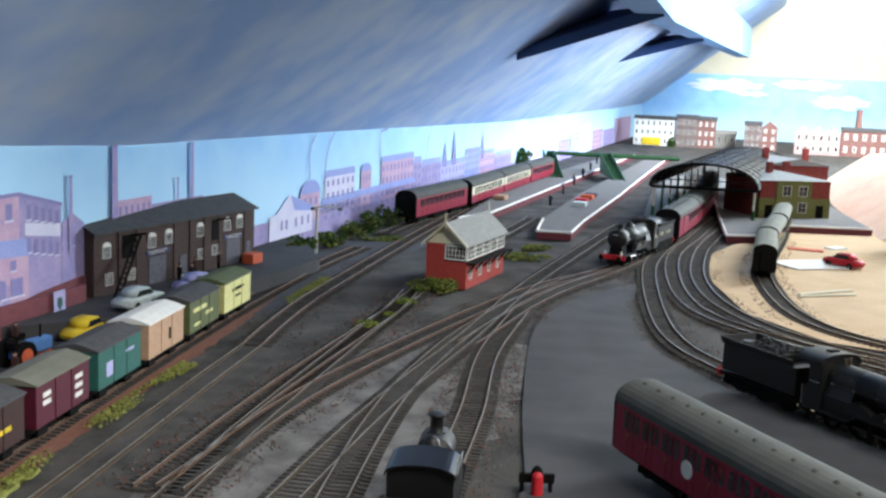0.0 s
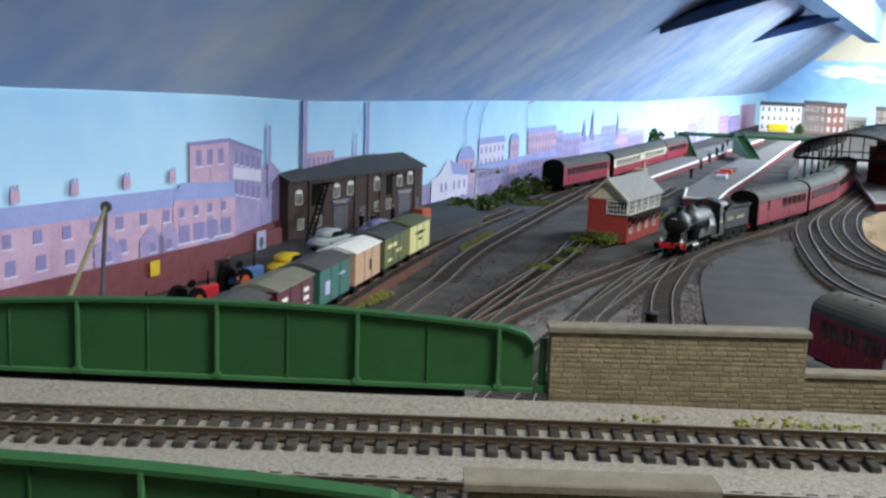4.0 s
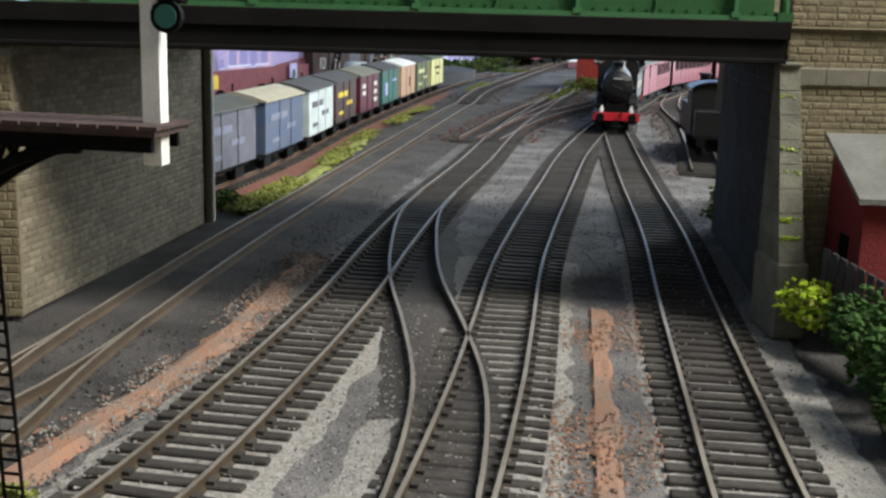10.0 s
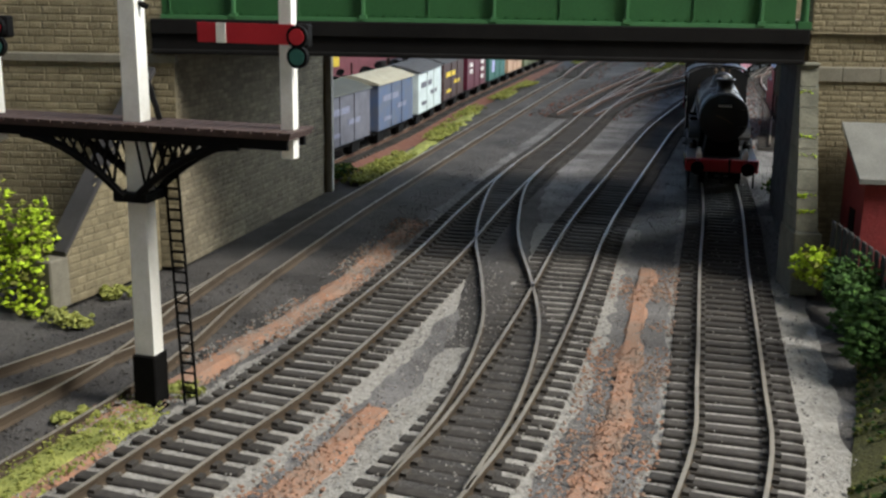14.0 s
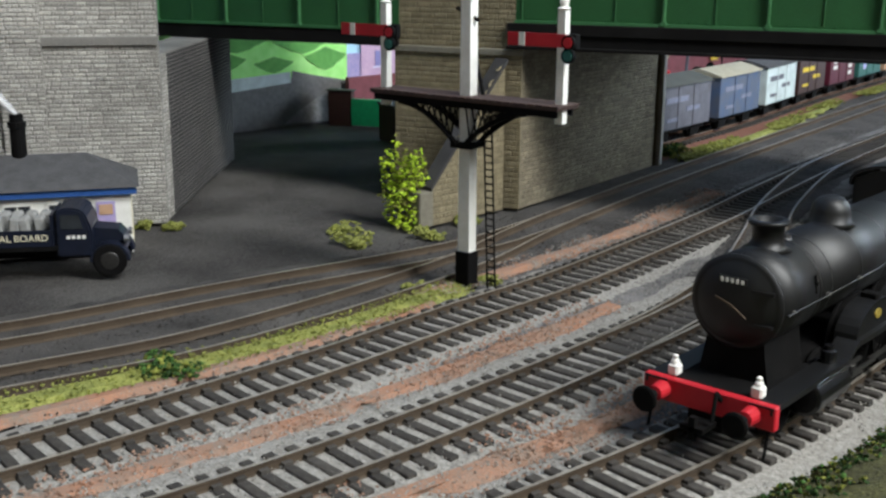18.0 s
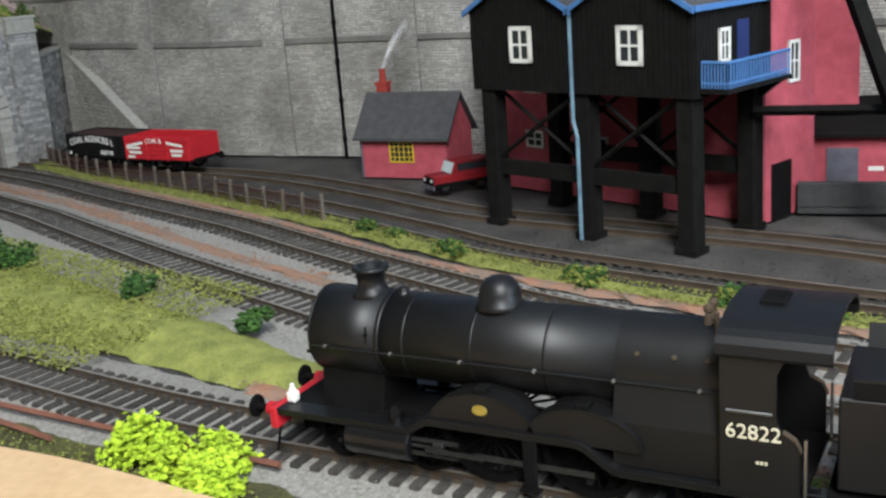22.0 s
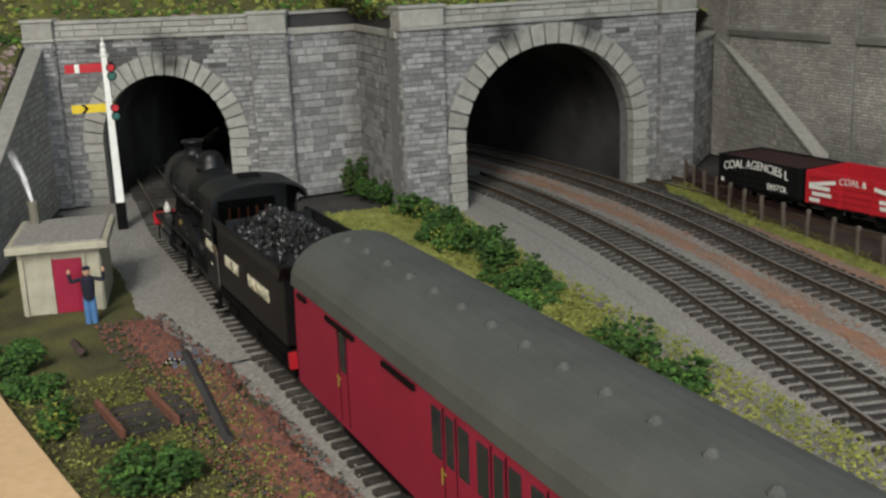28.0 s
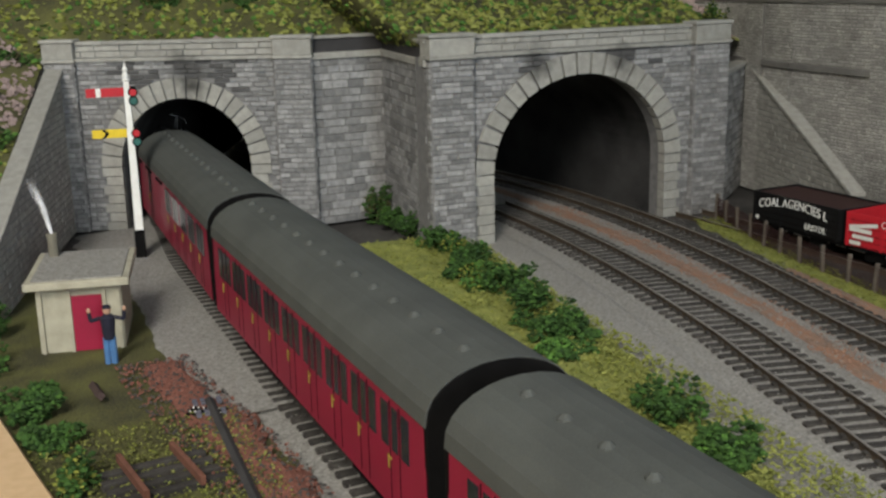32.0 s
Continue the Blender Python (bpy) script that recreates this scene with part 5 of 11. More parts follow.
    for q in P:
        mi += [rng.choice((0, 1, 1, 2))] * 8
    tagged(raw_ob("bank_tufts", vs, fs, ["leaf_yel", "leaf", "scrub"], mi), "dark mossy tufts on the earth bank", "grass", kind="stuff")


build_hill()

# ---- rolling stock ----
def text_bm(words, size, depth=0.00012):
    """Flat raised lettering from the built-in font, centred, in the xz plane facing -y."""
    cu = bpy.data.curves.new("letters", "FONT")
    cu.body, cu.size, cu.extrude, cu.align_x, cu.align_y = words, size, depth, "CENTER", "CENTER"
    tmp = bpy.data.objects.new("letters", cu)
    scene.collection.objects.link(tmp)
    me = bpy.data.meshes.new_from_object(tmp.evaluated_get(bpy.context.evaluated_depsgraph_get()))
    bpy.data.objects.remove(tmp)
    bm = NB()
    bm.from_mesh(me)
    bpy.data.meshes.remove(me)
    bmesh.ops.rotate(bm, verts=bm.verts, cent=(0, 0, 0), matrix=Matrix.Rotation(math.pi / 2, 3, "X"))
    return bm


def lettering(words, size, at, turn, parent, material, label="painted lettering", stretch=1.0):
    bm = text_bm(words, size)
    bmesh.ops.scale(bm, verts=bm.verts, vec=(stretch, 1, 1))
    bmesh.ops.transform(bm, verts=bm.verts, matrix=Matrix.Translation(at) @ Matrix.Rotation(turn, 4, "Z"))
    return part("lettering", bm, material, parent, label)


def wheel_part(parent, x, r, name="wheel", spokes=0, y=0.0076):
    """A spoked wheel pair on its axle, across the track at x."""
    W = new(name)
    W.empty_display_size = 0.005
    W.parent = parent
    W.location = (x, 0, 0.0034 + r)
    bm = NB()
    rod(bm, (0, -y, 0), (0, y, 0), 0.0011, 8)
    part("axle", bm, "loco_dull", W)
    for s in (-1, 1):
        bm = NB()
        n = 28
        prof = ((0.0, r + 0.0006), (0.0006, r + 0.0006), (0.0008, r), (0.0028, r), (0.0028, r * 0.86), (0.0, r * 0.86))
        rings = [[bm.verts.new((q * math.cos(2 * math.pi * k / n), s * (y - 0.0005 + d), q * math.sin(2 * math.pi * k / n))) for k in range(n)] for d, q in prof]
        for a, b in zip(rings, rings[1:] + rings[:1]):
            for k in range(n):
                bm.faces.new((a[k], a[(k + 1) % n], b[(k + 1) % n], b[k]))
        m = max(spokes, 8)
        for k in range(m):
            a = 2 * math.pi * k / m
            rod(bm, (0, s * (y + 0.0012), 0), (math.cos(a) * r * 0.9, s * (y + 0.0012), math.sin(a) * r * 0.9), 0.00042, 4)
        lathe(bm, [(0, r * 0.2), (0.003, r * 0.18)], (0, s * (y - 0.0004), 0), (0, s, 0), n=12)
        bmesh.ops.recalc_face_normals(bm, faces=bm.faces)
        part("spoked_disc", bm, "loco_dull", W)
    return W


def build_loco():
    """Black Atlantic; x forward, front buffers at 0, rail tops at z 0.0034."""
    L = thing("steam_locomotive", "black Atlantic steam locomotive with red buffer beam, moving", "locomotive")
    z0 = 0.0034
    zlo, zhi = z0 + 0.0142, z0 + 0.0176
    # running plate: low over the cylinders, raised over the coupled wheels, down again before the firebox
    run = [(-0.003, zlo), (-0.044, zlo)] + [(-0.044 - 0.008 * k / 6, zlo + (zhi - zlo) * (0.5 - 0.5 * math.cos(math.pi * k / 6))) for k in range(1, 7)]
    run += [(-0.089, zhi)] + [(-0.089 - 0.012 * k / 8, zhi - (zhi - zlo + 0.0022) * (0.5 - 0.5 * math.cos(math.pi * k / 8))) for k in range(1, 9)] + [(-0.1400, zlo - 0.0022)]
    for s in (-1, 1):
        bm = NB()
        strip_along(bm, run, s * 0.0105, s * 0.0166, 0.0005)
        part("running_plate", bm, "loco", L)
        bm = NB()
        strip_along(bm, [(x, z - 0.0005) for x, z in run], s * 0.0157, s * 0.0163, 0.0013)
        part("valance", bm, "loco", L, "raised edge of the running plate")
    bm = NB()
    bx(bm, -0.138, -0.006, -0.0060, 0.0060, z0 + 0.0045, zlo - 0.0004)
    bx(bm, -0.036, -0.004, -0.0106, 0.0106, zlo - 0.0009, zlo - 0.0001)
    part("frame", bm, "loco_dull", L)
    zb, rb = 0.0363, 0.0113
    bm = NB()
    lathe(bm, [(-0.0990, rb), (-0.0355, rb)], (0, 0, zb), (1, 0, 0), n=48)
    part("boiler", bm, "loco", L, smooth=True)
    bm = NB()
    lathe(bm, [(-0.0355, rb + 0.0003), (-0.0150, rb + 0.0003)], (0, 0, zb), (1, 0, 0), n=48)
    part("smokebox", bm, "loco", L, smooth=True)
    for x, w, d in ((-0.0815, 0.0008, 0.00005), (-0.062, 0.0008, 0.00005), (-0.0430, 0.0008, 0.00005), (-0.0360, 0.0012, 0.0004)):
        bm = NB()
        lathe(bm, [(x, rb + d), (x + w, rb + d)], (0, 0, zb), (1, 0, 0), n=48)
        part("boiler_band", bm, "loco", L, smooth=True)
    bm = NB()
    lathe(bm, [(-0.0152, 0.0117), (-0.0146, 0.0117), (-0.0144, 0.0105), (-0.0142, 0.0098), (-0.0132, 0.0086), (-0.0124, 0.0050), (-0.0121, 0.001)], (0, 0, zb), (1, 0, 0), n=32)
    part("smokebox_door", bm, "loco", L, smooth=True)
    for k, sg in enumerate((-1, 1)):
        bm = NB()
        rod(bm, (-0.0118, 0, zb), (-0.0116, sg * 0.0040, zb + 0.0015 - 0.004 * k), 0.00032, 5)
        part("door_handle", bm, "rail_side", L)
    bm = NB()
    for z in (-0.004, 0.004):
        bx(bm, -0.0138, -0.0126, 0.0030, 0.0100, zb + z - 0.0004, zb + z + 0.0004)
    part("hinge_strap", bm, "loco", L)
    bm = NB()
    bx(bm, -0.0124, -0.0117, -0.0036, 0.0036, zb + 0.0052, zb + 0.0068)
    for w in (-0.0026, -0.0013, 0, 0.0013, 0.0026):
        bx(bm, -0.0117, -0.0115, w - 0.00035, w + 0.00035, zb + 0.0055, zb + 0.0065, mi=1)
    part("number_plate", bm, ["loco", "white"], L, "smokebox plate with pale marks")
    bm = NB()
    prism(bm, [(-0.0090, zlo - 0.0006), (0.0090, zlo - 0.0006), (0.0072, zb - 0.0085), (-0.0072, zb - 0.0085)], -0.0345, -0.0155, "x")
    part("saddle", bm, "loco_dull", L)
    bm = NB()
    lathe(bm, [(0, 0.0060), (0.0010, 0.0044), (0.0024, 0.0037), (0.0060, 0.0039), (0.0063, 0.0049), (0.0072, 0.0050), (0.0074, 0.0046), (0.0074, 0.0034), (0.005, 0.0031)], (-0.0285, 0, zb + 0.0104), (0, 0, 1), n=26)
    part("chimney", bm, "loco", L, smooth=True)
    bm = NB()
    lathe(bm, [(0, 0.0068), (0.0010, 0.0055), (0.0036, 0.0052), (0.0056, 0.0046), (0.0070, 0.0032), (0.0077, 0.0012), (0.0078, 0.0003)], (-0.0655, 0, zb + 0.0102), (0, 0, 1), n=26)
    part("dome", bm, "loco", L, smooth=True)
    bm = NB()
    lathe(bm, [(0, 0.0022), (0.0008, 0.0016), (0.0018, 0.0013), (0.0022, 0.0005)], (-0.0380, 0, zb + 0.0108), (0, 0, 1), n=10)
    part("snifting_valve", bm, "loco", L)
    for y in (-0.0019, 0.0019):
        bm = NB()
        lathe(bm, [(0, 0.0012), (0.0030, 0.0008), (0.0033, 0.0012), (0.0042, 0.0012), (0.0050, 0.0004)], (-0.1175, y, zb + 0.0108), (0, 0, 1), n=8)
        part("safety_valve", bm, "rail_side", L, "dull metal safety valve")
    bm = NB()
    rod(bm, (-0.1205, 0.006, zb + 0.0090), (-0.1205, 0.006, zb + 0.0152), 0.0005, 6)
    part("whistle", bm, "rail_side", L)
    # wide firebox whose flat side comes down to the running plate
    bm = NB()
    pr = [(0.01135 * math.sin(a), zb + 0.01135 * math.cos(a)) for a in [math.radians(-90 + 4 * k) for k in range(46)]]
    prism(bm, [(-0.0140, zlo - 0.0020), (-0.0140, zb - 0.0100), (-0.0122, zb - 0.0040)] + pr + [(0.0122, zb - 0.0040), (0.0140, zb - 0.0100), (0.0140, zlo - 0.0020)], -0.1238, -0.0985, "x")
    part("firebox", bm, "loco", L)
    for s in (-1, 1):
        for x in (-0.1035, -0.112, -0.1195):
            bm = NB()
            lathe(bm, [(0, 0.0007), (0.0006, 0.0006), (0.0007, 0.0002)], (x, s * 0.0100, zb + 0.0052), (0, s, 0.5), n=8)
            part("washout_plug", bm, "rail_side", L)
    # cab
    zc, ze, zr = zlo - 0.0022, 0.0482, 0.0525
    for s in (-1, 1):
        bm = NB()
        out = [(-0.1235, zc), (-0.1400, zc), (-0.1400, 0.0262), (-0.1388, 0.0285), (-0.1362, 0.0300), (-0.1352, 0.0330), (-0.1352, 0.0425), (-0.1366, 0.0455), (-0.1395, 0.0470), (-0.1395, ze), (-0.1235, ze)]
        prism(bm, out, s * 0.0166, s * 0.0159)
        side = part("cab_side", bm, "loco", L)
        bm = NB()
        strip_along(bm, [(-0.1404, 0.0265), (-0.1392, 0.0290), (-0.1366, 0.0305)], s * 0.0156, s * 0.0170, 0.0006)
        part("beading", bm, "rail_side", side)
        lettering("62822", 0.0047, (-0.1305, s * 0.01675, 0.0292), 0 if s < 0 else math.pi, side, "cream", "cream cab numerals")
        bm = NB()
        for k in range(3):
            bx(bm, -0.1335 + 0.0009 * k, -0.1329 + 0.0009 * k, *sorted((s * 0.0166, s * 0.01672)), 0.0222, 0.0229)
        part("small_marks", bm, "cream", side)
        bm = NB()
        rod(bm, (-0.1345, s * 0.0170, 0.0340), (-0.1250, s * 0.0170, 0.0340), 0.00035, 5)
        part("handrail", bm, "steel", L)
        bm = NB()
        rod(bm, (-0.1412, s * 0.0163, zc), (-0.1412, s * 0.0163, 0.0290), 0.0004, 5)
        part("handrail", bm, "steel", L)
    bm = NB()
    prism(bm, [(-0.0163, zc), (0.0163, zc), (0.0163, ze), (0.010, zr - 0.0012), (0, zr), (-0.010, zr - 0.0012), (-0.0163, ze)], -0.1242, -0.1235, "x")
    part("cab_front", bm, "loco", L)
    bm = NB()
    ang = [math.radians(-90 + 12 * k) for k in range(16)]
    arc = [(0.0180 * math.sin(a), ze - 0.0014 + 0.0070 * max(0.0, math.cos(a)) ** 0.75) for a in ang]
    prism(bm, arc + [(y * 0.965, z - 0.0008) for y, z in arc[::-1]], -0.1465, -0.1228, "x")
    part("cab_roof", bm, "loco", L)
    bm = NB()
    bx(bm, -0.1345, -0.1290, -0.0040, 0.0040, ze + 0.0052, ze + 0.0064, bevel=0.0003)
    part("roof_vent", bm, "loco_dull", L)
    bm = NB()
    bx(bm, -0.1252, -0.1245, -0.011, 0.011, 0.02, 0.044)
    part("backhead", bm, "loco_dull", L)
    for k in range(5):
        bm = NB()
        rod(bm, (-0.1259, -0.008 + 0.004 * k, 0.024), (-0.1259, -0.007 + 0.0035 * k, 0.041), 0.00045, 5)
        part("pipe", bm, "copper", L, "coppery backhead pipe")
    bm = NB()
    bx(bm, -0.1410, -0.1240, -0.0158, 0.0158, zc, zc + 0.0008)
    part("cab_floor", bm, "loco_dull", L)
    for s in (-1, 1):
        for cx, zz in ((-0.0655, zhi), (-0.0915, zhi - 0.0004)):
            bm = NB()
            prof = [(cx + 0.0142 * math.cos(a), zz - 0.001 + 0.0086 * math.sin(a)) for a in [math.pi * k / 14 for k in range(15)]]
            prism(bm, prof, s * 0.0098, s * 0.0152)
            spl = part("splasher", bm, "loco", L)
            bm = NB()
            strip_along(bm, [(x, z + 0.0002) for x, z in prof], s * 0.0096, s * 0.0156, 0.0004)
            part("beading", bm, "loco", spl)
            bm = NB()
            bx(bm, cx - 0.0016, cx + 0.0016, *sorted((s * 0.0108, s * 0.0150)), zz + 0.0075, zz + 0.0092, bevel=0.0003)
            part("oil_box", bm, "loco_dull", L)
        bm = NB()
        lathe(bm, [(0, 0.0017), (0.0003, 0.0016)], (-0.0655, s * 0.0152, zhi + 0.0038), (0, s, 0), n=16)
        bmesh.ops.scale(bm, verts=bm.verts, vec=(1.2, 1, 0.8), space=Matrix.Translation((0.0655, 0, -zhi - 0.0038)))
        part("works_plate", bm, "brass", L, "oval brass plate on the splasher")
        bm = NB()
        lathe(bm, [(-0.0455, 0.0046), (-0.0452, 0.0049), (-0.0270, 0.0049), (-0.0267, 0.0040)], (0, s * 0.0128, z0 + 0.0088), (1, 0, 0), n=18)
        bx(bm, -0.0450, -0.0270, *sorted((s * 0.0080, s * 0.0164)), z0 + 0.0100, zlo - 0.0008, bevel=0.0005)
        part("cylinder", bm, "loco_sheen", L, "glossy black cylinder casing")
        bm = NB()
        bx(bm, -0.094, -0.063, *sorted((s * 0.0146, s * 0.0152)), z0 + 0.0082, z0 + 0.0095)
        part("coupling_rod", bm, "gunmetal", L, "dull steel coupling rod")
        bm = NB()
        bx(bm, -0.0655, -0.050, *sorted((s * 0.0154, s * 0.0160)), z0 + 0.0083, z0 + 0.0094)
        rod(bm, (-0.052, s * 0.0142, z0 + 0.0089), (-0.0455, s * 0.0142, z0 + 0.0089), 0.0005, 6)
        part("connecting_rod", bm, "gunmetal", L)
        for z in (0.0108, 0.0070):
            bm = NB()
            bx(bm, -0.0585, -0.0450, *sorted((s * 0.0140, s * 0.0149)), z0 + z - 0.0004, z0 + z + 0.0004)
            part("slide_bar", bm, "gunmetal", L)
        bm = NB()
        bx(bm, -0.0545, -0.0515, *sorted((s * 0.0136, s * 0.0152)), z0 + 0.0072, z0 + 0.0106, bevel=0.0003)
        part("crosshead", bm, "gunmetal", L)
        bm = NB()
        bx(bm, -0.0800, -0.0765, *sorted((s * 0.0150, s * 0.0162)), z0 + 0.0030, zhi - 0.0004, bevel=0.0003)
        bx(bm, -0.0808, -0.0757, *sorted((s * 0.0146, s * 0.0172)), z0 + 0.0026, z0 + 0.0032)
        part("step", bm, "loco_dull", L)
        bm = NB()
        bx(bm, -0.1365, -0.1325, *sorted((s * 0.0150, s * 0.0158)), z0 + 0.0030, zc)
        bx(bm, -0.1375, -0.1315, *sorted((s * 0.0146, s * 0.0174)), z0 + 0.0026, z0 + 0.0032)
        bx(bm, -0.1375, -0.1315, *sorted((s * 0.0146, s * 0.0174)), z0 + 0.0068, z0 + 0.0074)
        part("step", bm, "loco_dull", L)
        bm = NB()
        rod(bm, (-0.1235, s * 0.0119, zb - 0.0012), (-0.0160, s * 0.0122, zb - 0.0012), 0.0003, 5)
        rail = part("handrail", bm, "loco", L)
        for k in range(6):
            x = -0.1180 + 0.0196 * k
            bm = NB()
            lathe(bm, [(0, 0.0005), (0.0008, 0.0006), (0.0012, 0.0003)], (x, s * 0.0113, zb - 0.0012), (0, s, 0), n=6)
            part("handrail_knob", bm, "knob", rail)
        bm = NB()
        rod(bm, (-0.0325, s * 0.0109, zb + 0.0030), (-0.0325, s * 0.0119, zb + 0.0030), 0.0005, 6)
        rod(bm, (-0.0325, s * 0.0116, zb + 0.0006), (-0.0325, s * 0.0111, zb + 0.0050), 0.0003, 5)
        part("lamp_bracket", bm, "loco_dull", L)
        bm = NB()
        lathe(bm, [(0, 0.0020), (0.0030, 0.0020), (0.0034, 0.0012), (0.0044, 0.0012)], (-0.0405, s * 0.0130, zlo), (0, 0, 1), n=10)
        part("lubricator", bm, "loco_sheen", L)
        bm = NB()
        rod(bm, (-0.0052, s * 0.0150, z0 + 0.0090), (-0.0030, s * 0.0150, z0 + 0.0010), 0.0004, 5)
        part("guard_iron", bm, "loco_dull", L)
        bm = NB()
        lathe(bm, [(-0.004, 0.0023), (0.0008, 0.0019), (0.0010, 0.0010)], (0, s * 0.0115, z0 + 0.0115), (1, 0, 0), n=14)
        shank = part("buffer", bm, "red", L, "red buffer stock with a black head")
        bm = NB()
        lathe(bm, [(0.0008, 0.0010), (0.0046, 0.0010), (0.0048, 0.0031), (0.0055, 0.0032), (0.0058, 0.0026)], (0, s * 0.0115, z0 + 0.0115), (1, 0, 0), n=18)
        part("buffer_head", bm, "loco_dull", shank)
        bm = NB()
        bx(bm, -0.0085, -0.0056, s * 0.0108 - 0.0014, s * 0.0108 + 0.0014, zlo, zlo + 0.0030, bevel=0.0005)
        lathe(bm, [(0, 0.0011), (0.0008, 0.0010), (0.0012, 0.0006), (0.0020, 0.0007), (0.0023, 0.0002)], (-0.0070, s * 0.0108, zlo + 0.0029), (0, 0, 1), n=10)
        part("lamp", bm, "white", L, "white headlamp on the footplate")
    bm = NB()
    bx(bm, -0.0055, -0.0032, -0.0170, 0.0170, z0 + 0.0085, zlo + 0.0002, bevel=0.0003)
    part("buffer_beam", bm, "red", L, "bright red front buffer beam")
    bm = NB()
    bx(bm, -0.0032, 0.0035, -0.003, 0.003, z0 + 0.006, z0 + 0.0072)
    bx(bm, 0.002, 0.0035, -0.0008, 0.0008, z0 + 0.004, z0 + 0.0095)
    part("coupling", bm, "loco_dull", L)
    bm = NB()
    rod(bm, (-0.0040, 0.0035, z0 + 0.0120), (-0.0010, 0.0035, z0 + 0.0150), 0.0006, 6)
    rod(bm, (-0.0010, 0.0035, z0 + 0.0150), (0.0004, 0.0035, z0 + 0.0085), 0.0005, 6)
    part("vacuum_pipe", bm, "loco_dull", L)
    drivers = [wheel_part(L, -0.0655, 0.0130, "driving_wheel", 18), wheel_part(L, -0.0915, 0.0130, "driving_wheel", 18)]
    for x, r in ((-0.0215, 0.0070), (-0.0470, 0.0070), (-0.1185, 0.0072)):
        wheel_part(L, x, r, spokes=10)
    return L, drivers


def build_tender():
    T = thing("tender", "black coal tender lettered in cream, moving", "tender")
    z0 = 0.0034
    bm = NB()
    bx(bm, -0.0835, -0.001, -0.0160, 0.0160, z0 + 0.0115, z0 + 0.0132)
    bx(bm, -0.080, -0.004, -0.0138, -0.0128, z0 + 0.004, z0 + 0.0115)
    bx(bm, -0.080, -0.004, 0.0128, 0.0138, z0 + 0.004, z0 + 0.0115)
    part("frame", bm, "loco_dull", T)
    bm = NB()
    bx(bm, -0.0815, -0.003, -0.0158, 0.0158, z0 + 0.0132, 0.0352, bevel=0.0004)
    part("tank", bm, "loco", T)
    bm = NB()
    for s in (-1, 1):
        prism(bm, [(s * 0.0158, 0.0352), (s * 0.0175, 0.0392), (s * 0.0175, 0.0398), (s * 0.0168, 0.0398), (s * 0.0150, 0.0352)], -0.0825, -0.006, "x")
    prism(bm, [(-0.0815, 0.0352), (-0.0845, 0.0392), (-0.0845, 0.0398), (-0.0838, 0.0398), (-0.081, 0.0352)], -0.0172, 0.0172)
    bx(bm, -0.0175, -0.0165, -0.0155, 0.0155, 0.0352, 0.0405)
    part("coping", bm, "loco", T, "flared coping rails")
    bm = NB()
    lathe(bm, [(0, 0.006), (0.0022, 0.006), (0.0026, 0.0052)], (-0.070, 0, 0.0352), (0, 0, 1), n=16)
    part("filler", bm, "loco", T)
    rng = random.Random(7)
    bm = NB()
    for _ in range(620):
        x = rng.uniform(-0.064, -0.019)
        y = rng.uniform(-0.0145, 0.0145)
        h = 0.0355 + 0.0075 * (1 - abs(y) / 0.016) * min(1, (x + 0.068) / 0.014) + rng.uniform(-0.0006, 0.0012)
        r = rng.uniform(0.0007, 0.0015)
        m = Matrix.Translation((x, y, h)) @ Euler((rng.random() * 6, rng.random() * 6, rng.random() * 6)).to_matrix().to_4x4() @ Matrix.Diagonal((r, r * rng.uniform(0.6, 1), r * rng.uniform(0.5, 0.9), 1))
        bmesh.ops.create_icosphere(bm, subdivisions=1, radius=1.0, matrix=m)
    g = [[bm.verts.new((x, y, 0.0352 + 0.0072 * (1 - abs(y) / 0.016) * min(1, (x + 0.068) / 0.014))) for y in (-0.0152, -0.008, 0, 0.008, 0.0152)] for x in (-0.0675, -0.055, -0.04, -0.02)]
    for a, b in zip(g, g[1:]):
        for k in range(4):
            bm.faces.new((a[k], a[k + 1], b[k + 1], b[k]))
    tagged(part("coal_load", bm, "coal", T, "heap of glinting coal"), kind="stuff")
    for s in (-1, 1):
        for w, x in (("BRITISH", -0.0215), ("RAILWAYS", -0.0540)):
            lettering(w, 0.0054, (x if s > 0 else -0.0845 - x, s * 0.0160, 0.0268), 0 if s < 0 else math.pi, T, "cream", "cream tender lettering", 0.92)
        for x in (-0.016, -0.041, -0.067):
            bm = NB()
            bx(bm, x - 0.003, x + 0.003, s * 0.0136, s * 0.0150, z0 + 0.006, z0 + 0.0095, bevel=0.0004)
            part("axlebox", bm, "loco_dull", T)
    for x in (-0.016, -0.041, -0.067):
        wheel_part(T, x, 0.0075, spokes=8)
    bm = NB()
    bx(bm, -0.0855, -0.0835, -0.0165, 0.0165, z0 + 0.009, z0 + 0.0138)
    part("buffer_beam", bm, "red", T, "red rear buffer beam")
    for s in (-1, 1):
        bm = NB()
        lathe(bm, [(-0.001, 0.0022), (0.0035, 0.0014), (0.0036, 0.003), (0.0042, 0.003)], (-0.0855, s * 0.0115, z0 + 0.0115), (-1, 0, 0), n=12)
        part("buffer", bm, "red", T)
    raise_body(T, 1.11)
    return T


def raise_body(C, k):
    """Stretch a vehicle's upperworks to their true height above the rails."""
    for ob in C.children:
        if not ob.name.startswith(("wheel", "bogie", "frame", "axlebox", "buffer")):
            for v in ob.data.vertices:
                v.co.z = 0.0034 + (v.co.z - 0.0034) * k


